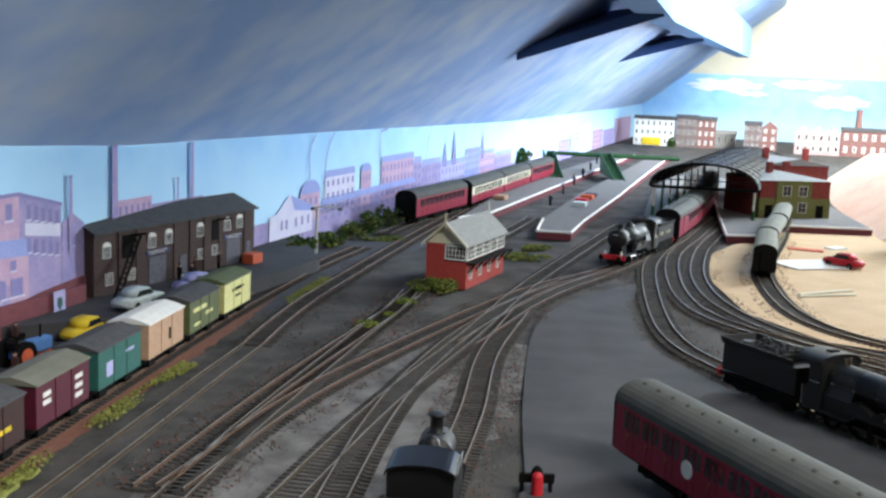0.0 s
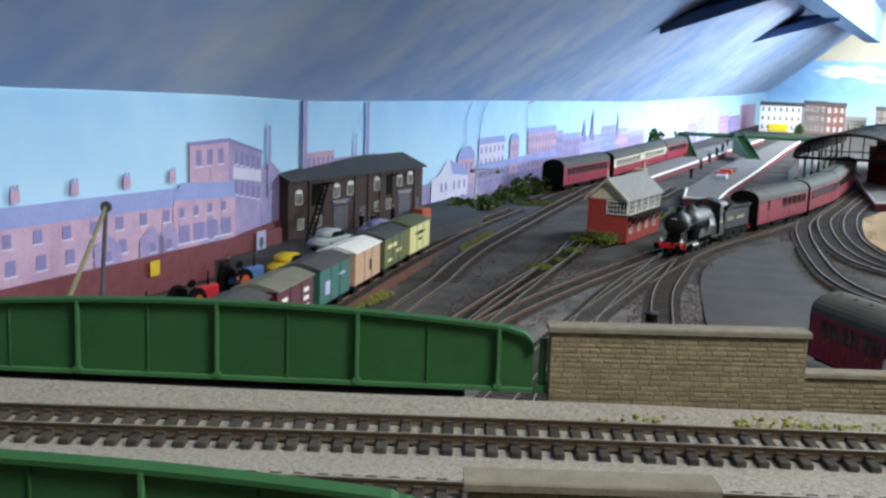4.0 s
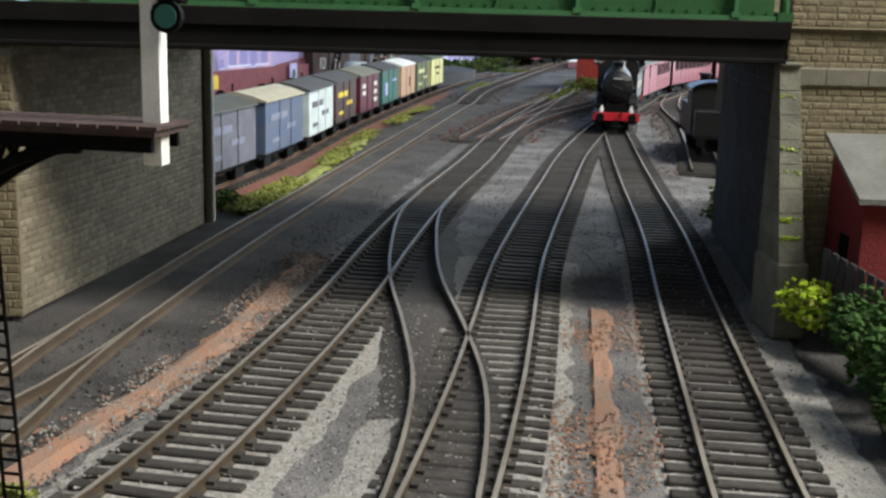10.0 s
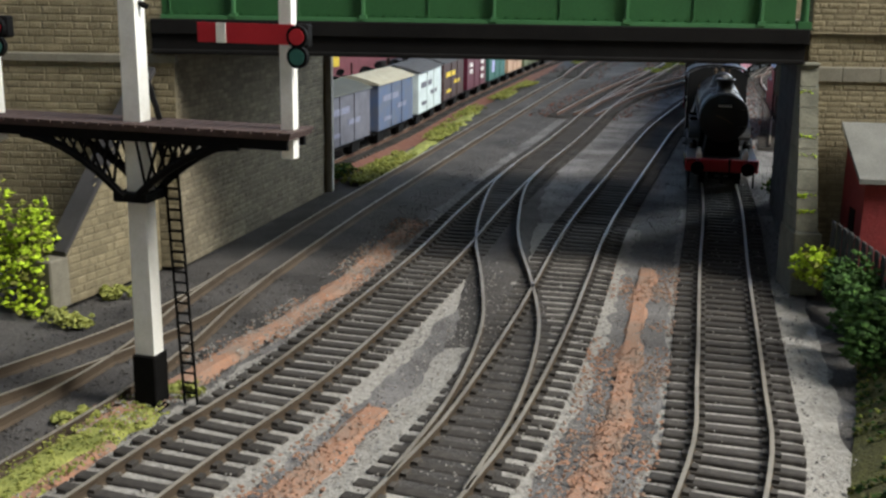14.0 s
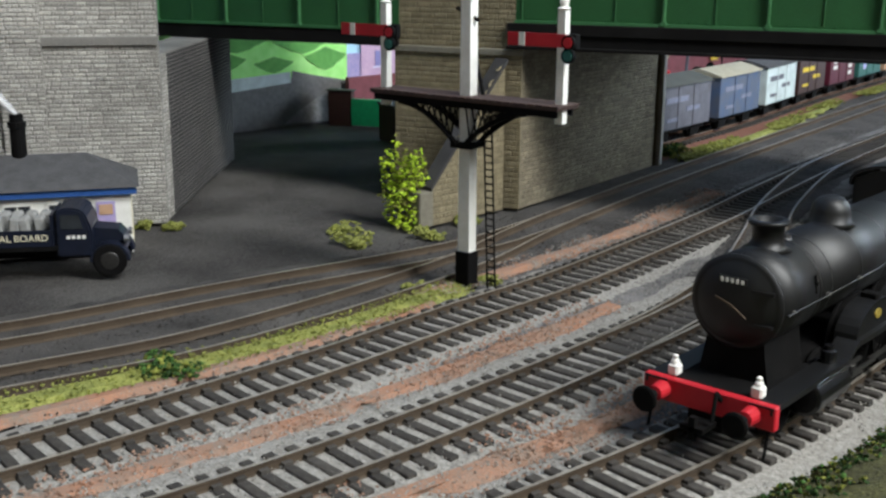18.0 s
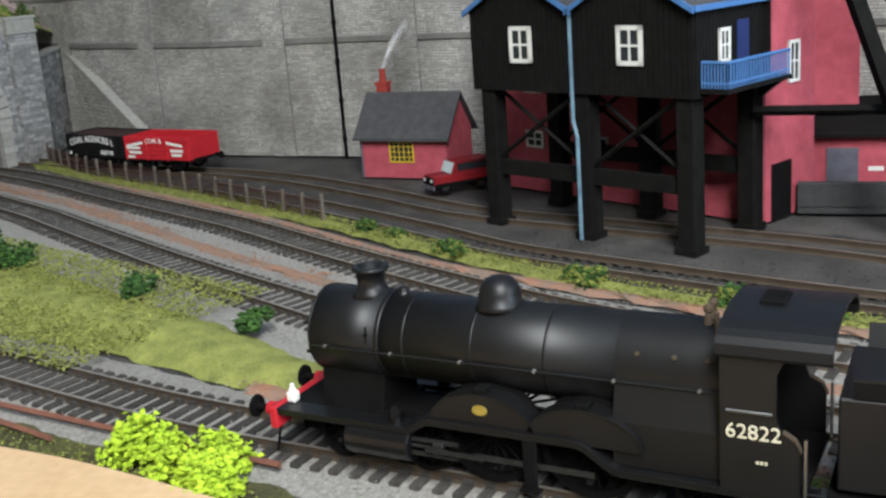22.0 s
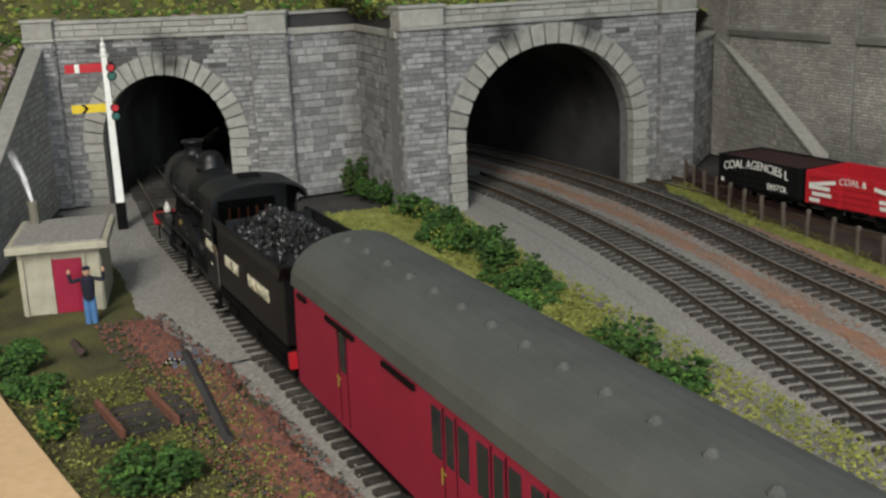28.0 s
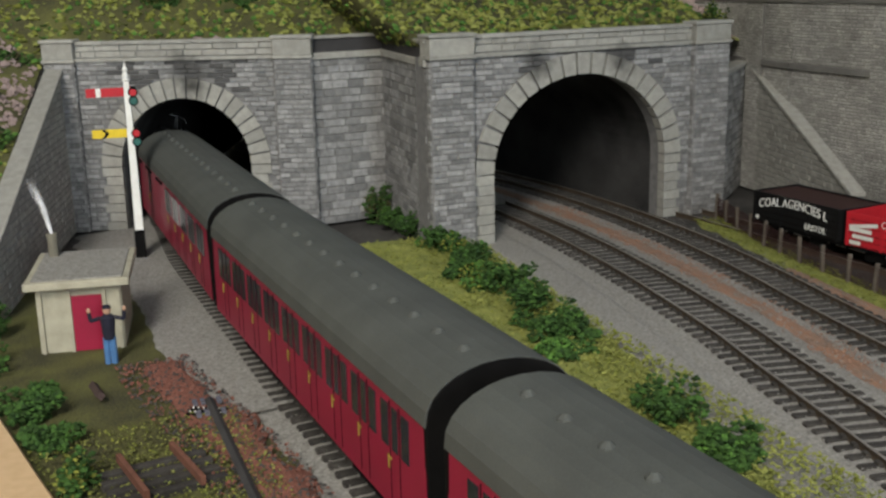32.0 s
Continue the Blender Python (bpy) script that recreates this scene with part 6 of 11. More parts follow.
def coach_body(C, L, side, roofm, brake=False, windows=True, dark="glass", vents=14, cream=None, wbar="cream"):
    z0 = 0.0034
    hw = 0.0180
    bm = NB()
    prof = [(-hw, 0.0135), (-hw, 0.024), (-hw * 0.99, 0.0385), (hw * 0.99, 0.0385), (hw, 0.024), (hw, 0.0135)]
    prism(bm, prof, -L + 0.0008, -0.0008, "x")
    part("body", bm, side, C)
    bm = NB()
    n = 14
    arc = [(hw * 1.02 * math.cos(math.pi * k / n), 0.0383 + 0.0112 * math.sin(math.pi * k / n) ** 0.85) for k in range(n + 1)]
    prism(bm, arc, -L, 0.0, "x")
    part("roof", bm, roofm, C, smooth=False)
    end = [(y * 0.985, z - 0.0002) for y, z in arc]
    for x0, x1 in ((-0.0012, 0.0006), (-L - 0.0006, -L + 0.0012)):
        bm = NB()
        prism(bm, [(hw * 0.98, 0.0138)] + end + [(-hw * 0.98, 0.0138)], x0, x1, "x")
        part("end", bm, "loco_dull", C, "black coach end")
    for x0 in (0.0006, -L - 0.0046):
        bm = NB()
        bx(bm, x0, x0 + 0.004, -0.0065, 0.0065, 0.0145, 0.0395, bevel=0.0005)
        part("gangway", bm, "loco_dull", C)
    for k in range(vents):
        bm = NB()
        x = -L * (k + 0.7) / (vents + 0.4)
        for y in ((0.0042,) if vents > 8 else (0.0,)):
            lathe(bm, [(0, 0.0018), (0.0008, 0.0016), (0.0016, 0.0006)], (x, y, 0.0486), (0, 0, 1), n=8)
        part("roof_vent", bm, roofm, C)
    bm = NB()
    bx(bm, -L + 0.004, -0.004, -0.0155, 0.0155, 0.0115, 0.0136)
    bx(bm, -L * 0.62, -L * 0.38, -0.013, 0.013, 0.006, 0.0115, bevel=0.001)
    part("underframe", bm, "loco_dull", C)
    for bxm in (-0.043, -L + 0.043):
        bm = NB()
        for s in (-1, 1):
            bx(bm, bxm - 0.021, bxm + 0.021, s * 0.0118, s * 0.0130, z0 + 0.003, z0 + 0.0068)
        bx(bm, bxm - 0.004, bxm + 0.004, -0.012, 0.012, z0 + 0.004, z0 + 0.0085)
        part("bogie", bm, "loco_dull", C)
        for d in (-0.0165, 0.0165):
            wheel_part(C, bxm + d, 0.0060)
    # doors, windows and grab rails on both sides
    pitch = 0.0205
    nb = int((L - 0.012) / pitch)
    for s in (-1, 1):
        turn = 1 if s > 0 else -1
        for k in range(nb):
            x = -0.010 - pitch * (k + 0.5) - (L - 0.02 - nb * pitch) / 2
            plain = brake and k < nb * 0.42
            if plain and k % 3 != 1:
                continue
            cells = ((0.0, 0.0038),) if plain else ((0.0, 0.0034), (-0.0062, 0.0044), (0.0062, 0.0044))
            for dx, w in cells:
                bm = NB()
                bx(bm, x + dx - w / 2, x + dx + w / 2, s * (hw - 0.0006), s * (hw + 0.00012), 0.0268, 0.0362)
                part("window", bm, dark, C)
            bm = NB()
            for e in (-0.0029, 0.0029):
                bx(bm, x + e - 0.0001, x + e + 0.0001, s * (hw - 0.0003), s * (hw + 0.00012), 0.0145, 0.0372)
            part("door_joint", bm, "loco_dull", C)
            bm = NB()
            bx(bm, x + 0.0037, x + 0.0039, s * hw, s * (hw + 0.0004), 0.0222, 0.0254)
            bx(bm, x + 0.0022, x + 0.0037, s * hw, s * (hw + 0.0003), 0.0244, 0.0248)
            part("door_handle", bm, "brass", C, "thin brass door handle")
    if brake:
        for s in (-1, 1):
            for x0, x1 in ((-0.012, -0.005), (-0.048, -0.028), (-0.084, -0.066)):
                bm = NB()
                bx(bm, x0, x1, s * (hw - 0.0002), s * (hw + 0.0005), 0.0362, 0.0372)
                part("lamp_bracket", bm, "loco_dull", C)
    if cream:
        for s in (-1, 1):
            bm = NB()
            bx(bm, -L + 0.001, -0.001, s * (hw - 0.001), s * (hw + 0.00005), 0.0255, 0.0378)
            part("cream_band", bm, "cream", C, "cream upper panels")
    raise_body(C, 1.14)
    return C


def rails_sampler(pts):
    line = spline(pts, 0.004)

    def at(s):
        f = max(0.0, min(s / 0.004, len(line) - 1.001))
        i = int(f)
        return line[i].lerp(line[i + 1], f - i)
    return at, (len(line) - 1) * 0.004


def seat_on(at, s, a, b):
    """The pose of a vehicle whose front is at way s, with its two pivots a and b behind that."""
    p, q = at(s - a), at(s - b)
    d = (p - q).normalized()
    o = p + d * a
    return Matrix.Translation(o) @ Matrix.Rotation(math.atan2(d.y, d.x), 4, "Z")


loco, drivers = build_loco()
tender = build_tender()
train_coaches = []
for i, (brake, ln) in enumerate(((True, 0.201), (False, 0.201), (False, 0.201), (False, 0.201))):
    c = thing("passenger_coach", "maroon %s coach with grey ribbed roof, moving in the train" % ("brake" if brake else "compartment"), "coach", group="coaches of the moving train")
    train_coaches.append((coach_body(c, ln, "maroon", "roof", brake), ln))

# ---- colliery, signals and lineside ----
def along_m(p, q, z=0.0):
    """Frame with x from p to q and y to the left of that way."""
    p, q = Vector((p[0], p[1], z)), Vector((q[0], q[1], z))
    d = q - p
    return Matrix.Translation(p) @ Matrix.Rotation(math.atan2(d.y, d.x), 4, "Z"), d.length


def window(parent, x, z, w, h, y=0.0, cols=2, rows=2, frame_m="white", fw=0.0008, glass_m="glass"):
    """A framed window on a face that looks towards -y."""
    bm = NB()
    for a, b, c, d in ((x, x + fw, z, z + h), (x + w - fw, x + w, z, z + h), (x, x + w, z, z + fw), (x, x + w, z + h - fw, z + h)):
        bx(bm, a, b, y - 0.0007, y + 0.0004, c, d)
    for k in range(1, cols):
        c = x + w * k / cols
        bx(bm, c - fw * 0.25, c + fw * 0.25, y - 0.0006, y + 0.0003, z + fw, z + h - fw)
    for k in range(1, rows):
        c = z + h * k / rows
        bx(bm, x + fw, x + w - fw, y - 0.00055, y + 0.0003, c - fw * 0.25, c + fw * 0.25)
    win = part("window", bm, frame_m, parent, "")
    bm = NB()
    bx(bm, x + fw * 0.5, x + w - fw * 0.5, y - 0.0002, y + 0.0005, z + fw * 0.5, z + h - fw * 0.5)
    part("pane", bm, glass_m, win)
    return win


def smoke_mat(L, seed):
    """Thin white veil, streaky and fading towards its far end (local z = L)."""
    m = bpy.data.materials.new("smoke_veil")
    m.use_nodes = True
    nd, lk = m.node_tree.nodes, m.node_tree.links
    bs = nd["Principled BSDF"]
    bs.inputs["Base Color"].default_value = (0.93, 0.93, 0.94, 1)
    bs.inputs["Roughness"].default_value = 1.0
    bs.inputs["Specular IOR Level"].default_value = 0.0
    tc = nd.new("ShaderNodeTexCoord")
    mp = nd.new("ShaderNodeMapping")
    mp.inputs["Scale"].default_value = (1.0, 1.0, 0.22)
    mp.inputs["Location"].default_value = (seed * 0.31, 0, 0)
    ns = nd.new("ShaderNodeTexNoise")
    ns.inputs["Scale"].default_value = 14 / L
    ns.inputs["Detail"].default_value = 4.0
    sp = nd.new("ShaderNodeSeparateXYZ")
    fade = nd.new("ShaderNodeMapRange")
    fade.interpolation_type = "SMOOTHSTEP"
    for k, v in (("From Min", L), ("From Max", 0.1 * L), ("To Min", 0.0), ("To Max", 0.85)):
        fade.inputs[k].default_value = v
    streak = nd.new("ShaderNodeMapRange")
    for k, v in (("From Min", 0.32), ("From Max", 0.68), ("To Min", 0.12), ("To Max", 1.0)):
        streak.inputs[k].default_value = v
    mul = nd.new("ShaderNodeMath")
    mul.operation = "MULTIPLY"
    lk.new(tc.outputs["Object"], mp.inputs["Vector"])
    lk.new(mp.outputs["Vector"], ns.inputs["Vector"])
    lk.new(tc.outputs["Object"], sp.inputs["Vector"])
    lk.new(sp.outputs["Z"], fade.inputs["Value"])
    lk.new(ns.outputs["Fac"], streak.inputs["Value"])
    lk.new(fade.outputs["Result"], mul.inputs[0])
    lk.new(streak.outputs["Result"], mul.inputs[1])
    lk.new(mul.outputs["Value"], bs.inputs["Alpha"])
    return m


def plume(at, way, label, r0=0.0007, grow=0.04, seed=1):
    """A still wisp of thin white smoke: three nested veils along a wavering line."""
    L = Vector(way).length
    S = thing("smoke_plume", label, "smoke", Matrix.Translation(at) @ Vector(way).to_track_quat("Z", "Y").to_matrix().to_4x4())
    m = smoke_mat(L, seed)
    key = "smoke_veil_" + label
    M[key] = m
    for layer in (1.0, 0.68, 0.36):
        bm = NB()
        rings = []
        for k in range(25):
            t = k / 24
            c = Vector((math.sin(t * 6 + seed), math.cos(t * 5 + seed), 0)) * grow * L * t * 0.7
            r = (r0 + grow * L * t ** 0.8) * layer * (1 + 0.22 * noise.noise((seed, t * 9, layer)))
            rings.append([bm.verts.new(c + Vector((r * math.cos(a) * (1 + 0.25 * noise.noise((math.cos(a), math.sin(a), t * 8 + seed))), r * math.sin(a), t * L))) for a in [2 * math.pi * j / 14 for j in range(14)]])
        for a, b in zip(rings, rings[1:]):
            for j in range(14):
                bm.faces.new((a[j], a[(j + 1) % 14], b[(j + 1) % 14], b[j]))
        part("veil", bm, key, S, smooth=True)
    return S


def ground_strips():
    ribbon("ballast_right", LINE_R[13:], (-0.026, 0.027), 0.0, "ballast", "pale grey ballast under the nearest running line", "ballast", wob=0.003, seed=1)
    ribbon("ballast_main", LINE_T1[10:], (-0.028, 0.023), 0.0002, "ballast", "pale grey ballast under the outer main line", "ballast", wob=0.003, seed=2)
    ribbon("ballast_main_inner", LINE_T2[10:], (-0.026, 0.031), 0.0004, "ballast", "pale grey ballast under the inner main line", "ballast", wob=0.003, seed=3)
    ribbon("ballast_beyond_bridge", LINE_T2[6:16], (-0.082, 0.104), -0.0004, "ballast_mid", "sooty grey ballast spread between the lines beyond the bridge", "ballast", wob=0.012, seed=19)
    for k, (ln, name) in enumerate(((LINE_R[9:14], "running line"), (LINE_T1[7:11], "outer main line"), (LINE_T2[7:11], "inner main line"))):
        ribbon("ballast_sooty", ln, (-0.022, 0.024), 0.0002 * k, "ballast_mid", "sooty grey ballast under the " + name + " by the bridge", "ballast", wob=0.004, seed=16 + k)
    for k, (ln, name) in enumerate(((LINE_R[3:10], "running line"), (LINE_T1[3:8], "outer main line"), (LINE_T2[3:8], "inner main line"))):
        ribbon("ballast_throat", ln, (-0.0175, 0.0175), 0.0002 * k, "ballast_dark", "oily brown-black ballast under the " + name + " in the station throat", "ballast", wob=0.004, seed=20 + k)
    ribbon("ballast_spread", LINE_T2[20:], (-0.050, -0.02), -0.0002, "ballast", "pale grey ballast shoulder beside the inner line", "ballast", wob=0.004, seed=12)
    ribbon("ballast_hut", [(-0.47, -0.735), (-0.505, -0.79), (-0.545, -0.85), (-0.59, -0.912), (-0.64, -0.975)], (-0.055, 0.03), 0.0006, "ballast", "pale grey ballast spread before the lineside hut", "ballast", wob=0.006, seed=13)
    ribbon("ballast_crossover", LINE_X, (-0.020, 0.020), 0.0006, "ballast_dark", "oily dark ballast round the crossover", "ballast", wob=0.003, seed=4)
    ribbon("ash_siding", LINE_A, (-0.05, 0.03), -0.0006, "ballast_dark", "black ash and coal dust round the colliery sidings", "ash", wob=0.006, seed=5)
    ribbon("cess_orange_outer", LINE_T2[13:], (0.0225, 0.0318), 0.0006, "orange", "orange-brown gravel strip between the main lines", "cess", wob=0.005, seed=6)
    ribbon("cess_orange_inner", LINE_R[14:22], (0.0228, 0.0305), 0.0006, "orange", "orange-brown gravel patch beside the running line", "cess", wob=0.005, seed=7)
    ribbon("cess_orange_grass", [(-0.256, -0.03), (-0.27, -0.09), (-0.30, -0.165), (-0.345, -0.25), (-0.40, -0.325), (-0.465, -0.405), (-0.555, -0.485), (-0.625, -0.555), (-0.71, -0.645)], (-0.010, -0.003), 0.0006, "orange", "thin orange gravel edge beside the grass", "cess", wob=0.003, seed=8)
    C = [(-0.2135, 0.200), (-0.2180, 0.165), (-0.2220, 0.120), (-0.2275, 0.080), (-0.2370, 0.041), (-0.2455, 0.008), (-0.2560, -0.030)]
    ribbon("cess_orange_left", C, (-0.0042, 0.0042), 0.0009, "orange", "orange-brown gravel strip between main line and coal road", "cess", wob=0.005, seed=27)
    scatter_line("loose_gravel", C, (-0.008, 0.008), 0.0009, 1800, ["orange", "ballast"], "loose orange gravel", "gravel", 0.0006, 46, dens=patchy(-0.3, 0.2, 40))
    G = [(-0.249, -0.012), (-0.268, -0.085), (-0.298, -0.155), (-0.338, -0.235), (-0.39, -0.312), (-0.456, -0.382), (-0.55, -0.472), (-0.607, -0.530), (-0.665, -0.592), (-0.725, -0.658), (-0.785, -0.715)]
    ribbon("verge_grass", G, (-0.007, 0.006), 0.0009, "grass", "mossy green grass verge beside the outer main line", "grass", wob=0.004, seed=9)
    scatter_line("grass_tufts", G, (-0.009, 0.008), 0.001, 8000, ["grass", "grass", "leaf_yel"], "tufts of mossy grass along the verge", "grass", 0.0006, 31, lift=0.0009)
    scatter_line("loose_ballast", LINE_R[12:36], (-0.026, 0.028), 0.0006, 9000, ["ballast"], "loose grey ballast stones", "ballast", 0.00045, 32)
    scatter_line("loose_ballast", LINE_T1[11:31], (-0.026, 0.022), 0.0007, 9000, ["ballast"], "loose grey ballast stones", "ballast", 0.00045, 33)
    scatter_line("loose_ballast", LINE_T2[11:29], (-0.025, 0.026), 0.0008, 9000, ["ballast"], "loose grey ballast stones", "ballast", 0.00045, 34)
    scatter_line("loose_gravel", LINE_T2[13:29], (0.019, 0.036), 0.0009, 4200, ["orange"], "loose orange gravel", "gravel", 0.0006, 35, dens=patchy(-0.35, 0.25, 26))
    scatter_line("loose_gravel", LINE_R[14:22], (0.015, 0.038), 0.0009, 5200, ["orange"], "loose orange gravel", "gravel", 0.0006, 36, dens=patchy(-0.3, 0.2, 40))
    scatter_line("loose_ballast", LINE_T2[6:15], (-0.075, 0.09), -0.0002, 14000, ["ballast_mid"], "loose sooty stones beyond the bridge", "ballast", 0.0005, 47)
    scatter_line("coal_dust_lumps", LINE_B, (-0.03, 0.045), -0.0002, 6000, ["ballast_dark", "ballast_dark"], "lumps of coal and ash", "coal", 0.0005, 37)
    # grass island between the running line and the main lines
    isl = [(-0.235, -0.285), (-0.272, -0.372), (-0.32, -0.438), (-0.373, -0.502), (-0.44, -0.598), (-0.50, -0.672), (-0.567, -0.757), (-0.64, -0.842)]
    wid = [0.003, 0.008, 0.015, 0.024, 0.036, 0.048, 0.054, 0.056]
    bm = NB()
    L = spline(isl, 0.006)
    H = headings(L)
    rows = []
    for i, (p, h) in enumerate(zip(L, H)):
        f = i / (len(L) - 1) * (len(wid) - 1)
        j = min(int(f), len(wid) - 2)
        w = wid[j] + (wid[j + 1] - wid[j]) * (f - j)
        r = Vector((h.y, -h.x, 0))
        row = []
        for k in range(11):
            t = k / 5 - 1
            o = t * w + 0.007 * min(1, w / 0.03) + (0.003 * noise.noise((p.x * 70, p.y * 70, k)) if k in (0, 10) else 0)
            row.append(bm.verts.new(p + r * o + Vector((0, 0, -0.0008 + 0.0055 * (1 - abs(t) ** 2.2) * min(1, w / 0.02) + 0.0012 * noise.noise((p.x * 120, p.y * 120, t * 3))))))
        rows.append(row)
    for a, b in zip(rows, rows[1:]):
        for k in range(10):
            bm.faces.new((a[k], a[k + 1], b[k + 1], b[k]))
    bmesh.ops.recalc_face_normals(bm, faces=bm.faces)
    lone("ground_island", bm, "grass", "mossy grass bank between the diverging lines", "grass bank", kind="structure", smooth=True)
    scatter_line("grass_tufts", isl[3:], (-0.042, 0.056), 0.0028, 22000, ["grass", "leaf_yel", "grass"], "tufts of mossy grass on the bank", "grass", 0.0008, 38, lift=0.0022)
    # near side of the running line: grass, red earth, bare board
    N = [(-0.19, -0.33), (-0.235, -0.43), (-0.29, -0.525), (-0.345, -0.61), (-0.395, -0.685), (-0.445, -0.76), (-0.50, -0.835), (-0.555, -0.91)]
    ribbon("verge_near", N, (-0.075, 0.012), 0.0004, "scrub", "rough weedy ground beside the running line", "grass", wob=0.004, seed=10)
    ribbon("earth_red", [(-0.385, -0.655), (-0.425, -0.72), (-0.455, -0.78), (-0.472, -0.81)], (-0.012, 0.006), 0.0014, "earth", "patch of reddish bare earth", "earth", wob=0.006, seed=11)
    scatter_line("loose_earth", [(-0.385, -0.655), (-0.425, -0.72), (-0.455, -0.78), (-0.472, -0.81)], (-0.02, 0.008), 0.0015, 2000, ["earth", "ballast_dark"], "crumbs of red earth", "earth", 0.0008, 39)
    scatter_line("grass_tufts", N[1:6], (-0.06, 0.006), 0.001, 14000, ["grass", "scrub", "leaf_yel", "scrub"], "tufts of mossy grass beside the line", "grass", 0.0006, 40, lift=0.0012, dens=patchy(-0.35, 0.15, 30))


ground_strips()

for x, y, rx, rz, lab in ((-0.352, -0.262, 0.010, 0.006, 0), (-0.375, -0.292, 0.012, 0.0065, 0), (-0.414, -0.341, 0.014, 0.006, 0), (-0.468, -0.398, 0.014, 0.0065, 0), (-0.519, -0.44, 0.008, 0.006, 0), (-0.503, -0.425, 0.007, 0.005, 0), (-0.318, -0.198, 0.013, 0.005, 0), (-0.283, -0.125, 0.012, 0.004, 0), (-0.334, -0.226, 0.009, 0.005, 0)):
    bush(x, y, 0.0, rx, rx * 0.75, rz, ["leaf", "leaf_yel"], "dark green foam bush on the grass verge", n=360, crumb=0.0012, group="verge bushes")
for x, y, r, h in ((-0.662, -0.842, 0.020, 0.011), (-0.642, -0.812, 0.022, 0.012), (-0.618, -0.782, 0.020, 0.011), (-0.590, -0.752, 0.024, 0.012), (-0.566, -0.722, 0.022, 0.011), (-0.552, -0.700, 0.015, 0.010), (-0.494, -0.638, 0.026, 0.011), (-0.475, -0.615, 0.018, 0.009), (-0.41, -0.535, 0.013, 0.008), (-0.36, -0.475, 0.012, 0.007), (-0.675, -0.865, 0.012, 0.008)):
    bush(x - 0.0125, y + 0.0100, 0.003, r * 0.8, r * 0.6, h, ["leaf", "leaf"], "dark green foam bush on the grassy bank", n=380, crumb=0.0014, group="bank bushes")
rngi = random.Random(41)
for k in range(20):
    w = rngi.random()
    x, y = -0.700 + 0.235 * w + rngi.gauss(0, 0.006), -0.868 + 0.262 * w + rngi.gauss(0, 0.006)
    r = rngi.uniform(0.006, 0.014)
    bush(x - 0.006, y + 0.004, 0.0035, r, r * rngi.uniform(0.6, 1.0), rngi.uniform(0.004, 0.009), [rngi.choice(("leaf", "leaf", "leaf_mid")), rngi.choice(("leaf", "leaf_yel", "leaf_mid"))], "tangled green shrub on the grassy bank", n=260, crumb=0.0012, lobes=5, group="bank bushes")
bush(-0.700, -0.876, 0.0, 0.009, 0.008, 0.022, ["leaf", "scrub"], "ivy bush against the portal link wall", n=420)
bush(-0.855, -0.742, 0.098, 0.016, 0.014, 0.018, ["leaf", "leaf_yel"], "green bush on top of the portal", n=420)
bush(-0.255, -0.456, 0.0, 0.018, 0.015, 0.0115, ["leaf_lime"], "bright lime green foam bush near the board edge", n=1500, crumb=0.0012, lobes=12)
bush(-0.271, -0.474, 0.0, 0.014, 0.013, 0.0120, ["leaf_lime"], "bright lime green foam bush near the board edge", n=1200, crumb=0.0012, lobes=10)
bush(-0.384, -0.755, 0.0, 0.008, 0.009, 0.010, ["leaf", "leaf_yel"], "dark green bush near the board edge", n=500, crumb=0.0012)
bush(-0.372, -0.702, 0.0, 0.013, 0.012, 0.012, ["leaf", "leaf"], "dark green bush beside the board edge", n=700, crumb=0.0013)
for x, y, r, h in ((-0.345, -0.64, 0.012, 0.008), (-0.415, -0.815, 0.016, 0.008), (-0.428, -0.865, 0.018, 0.013), (-0.402, -0.785, 0.012, 0.006), (-0.318, -0.588, 0.011, 0.006), (-0.45, -0.895, 0.014, 0.016)):
    bush(x, y, 0.0, r, r, h, ["leaf", "leaf"], "dark green bush beside the board edge", n=600, crumb=0.0014, group="edge bushes")
bush(-0.318, 0.062, 0.0, 0.012, 0.010, 0.034, ["leaf_lime", "leaf_yel"], "bright yellow-green climber against the bridge pier", n=900, crumb=0.0013, lobes=10)
bush(-0.0700, 0.1025, 0.008, 0.0085, 0.0085, 0.0125, ["leaf_lime", "leaf_yel"], "yellow-green bush at the buttress foot", n=520, crumb=0.0012)
for x, y, z, r, h in ((-0.066, 0.076, 0.008, 0.011, 0.014), (-0.066, 0.050, 0.008, 0.011, 0.012), (-0.050, 0.035, 0.014, 0.014, 0.014), (-0.060, 0.016, 0.012, 0.011, 0.011), (-0.052, -0.03, 0.018, 0.014, 0.012), (-0.070, -0.055, 0.014, 0.009, 0.007), (-0.072, 0.036, 0.006, 0.010, 0.012), (-0.062, -0.010, 0.014, 0.010, 0.009)):
    bush(x, y, z, r, r, h, ["leaf", "leaf"], "dark green shrub on the earth bank", n=620, crumb=0.0013, group="bank shrubs")
for x, y, r in ((-0.328, 0.040, 0.014), (-0.318, 0.025, 0.010), (-0.297, 0.052, 0.010), (-0.292, 0.078, 0.008), (-0.262, -0.020, 0.006), (-0.243, 0.000, 0.005), (-0.414, 0.005, 0.007), (-0.40, 0.008, 0.006)):
    bush(x, y, -0.001, r, r * 0.7, 0.0035, ["grass", "leaf_yel"], "low tuft of mossy grass", n=220, crumb=0.0011, group="low grass tufts")
rngh = random.Random(77)
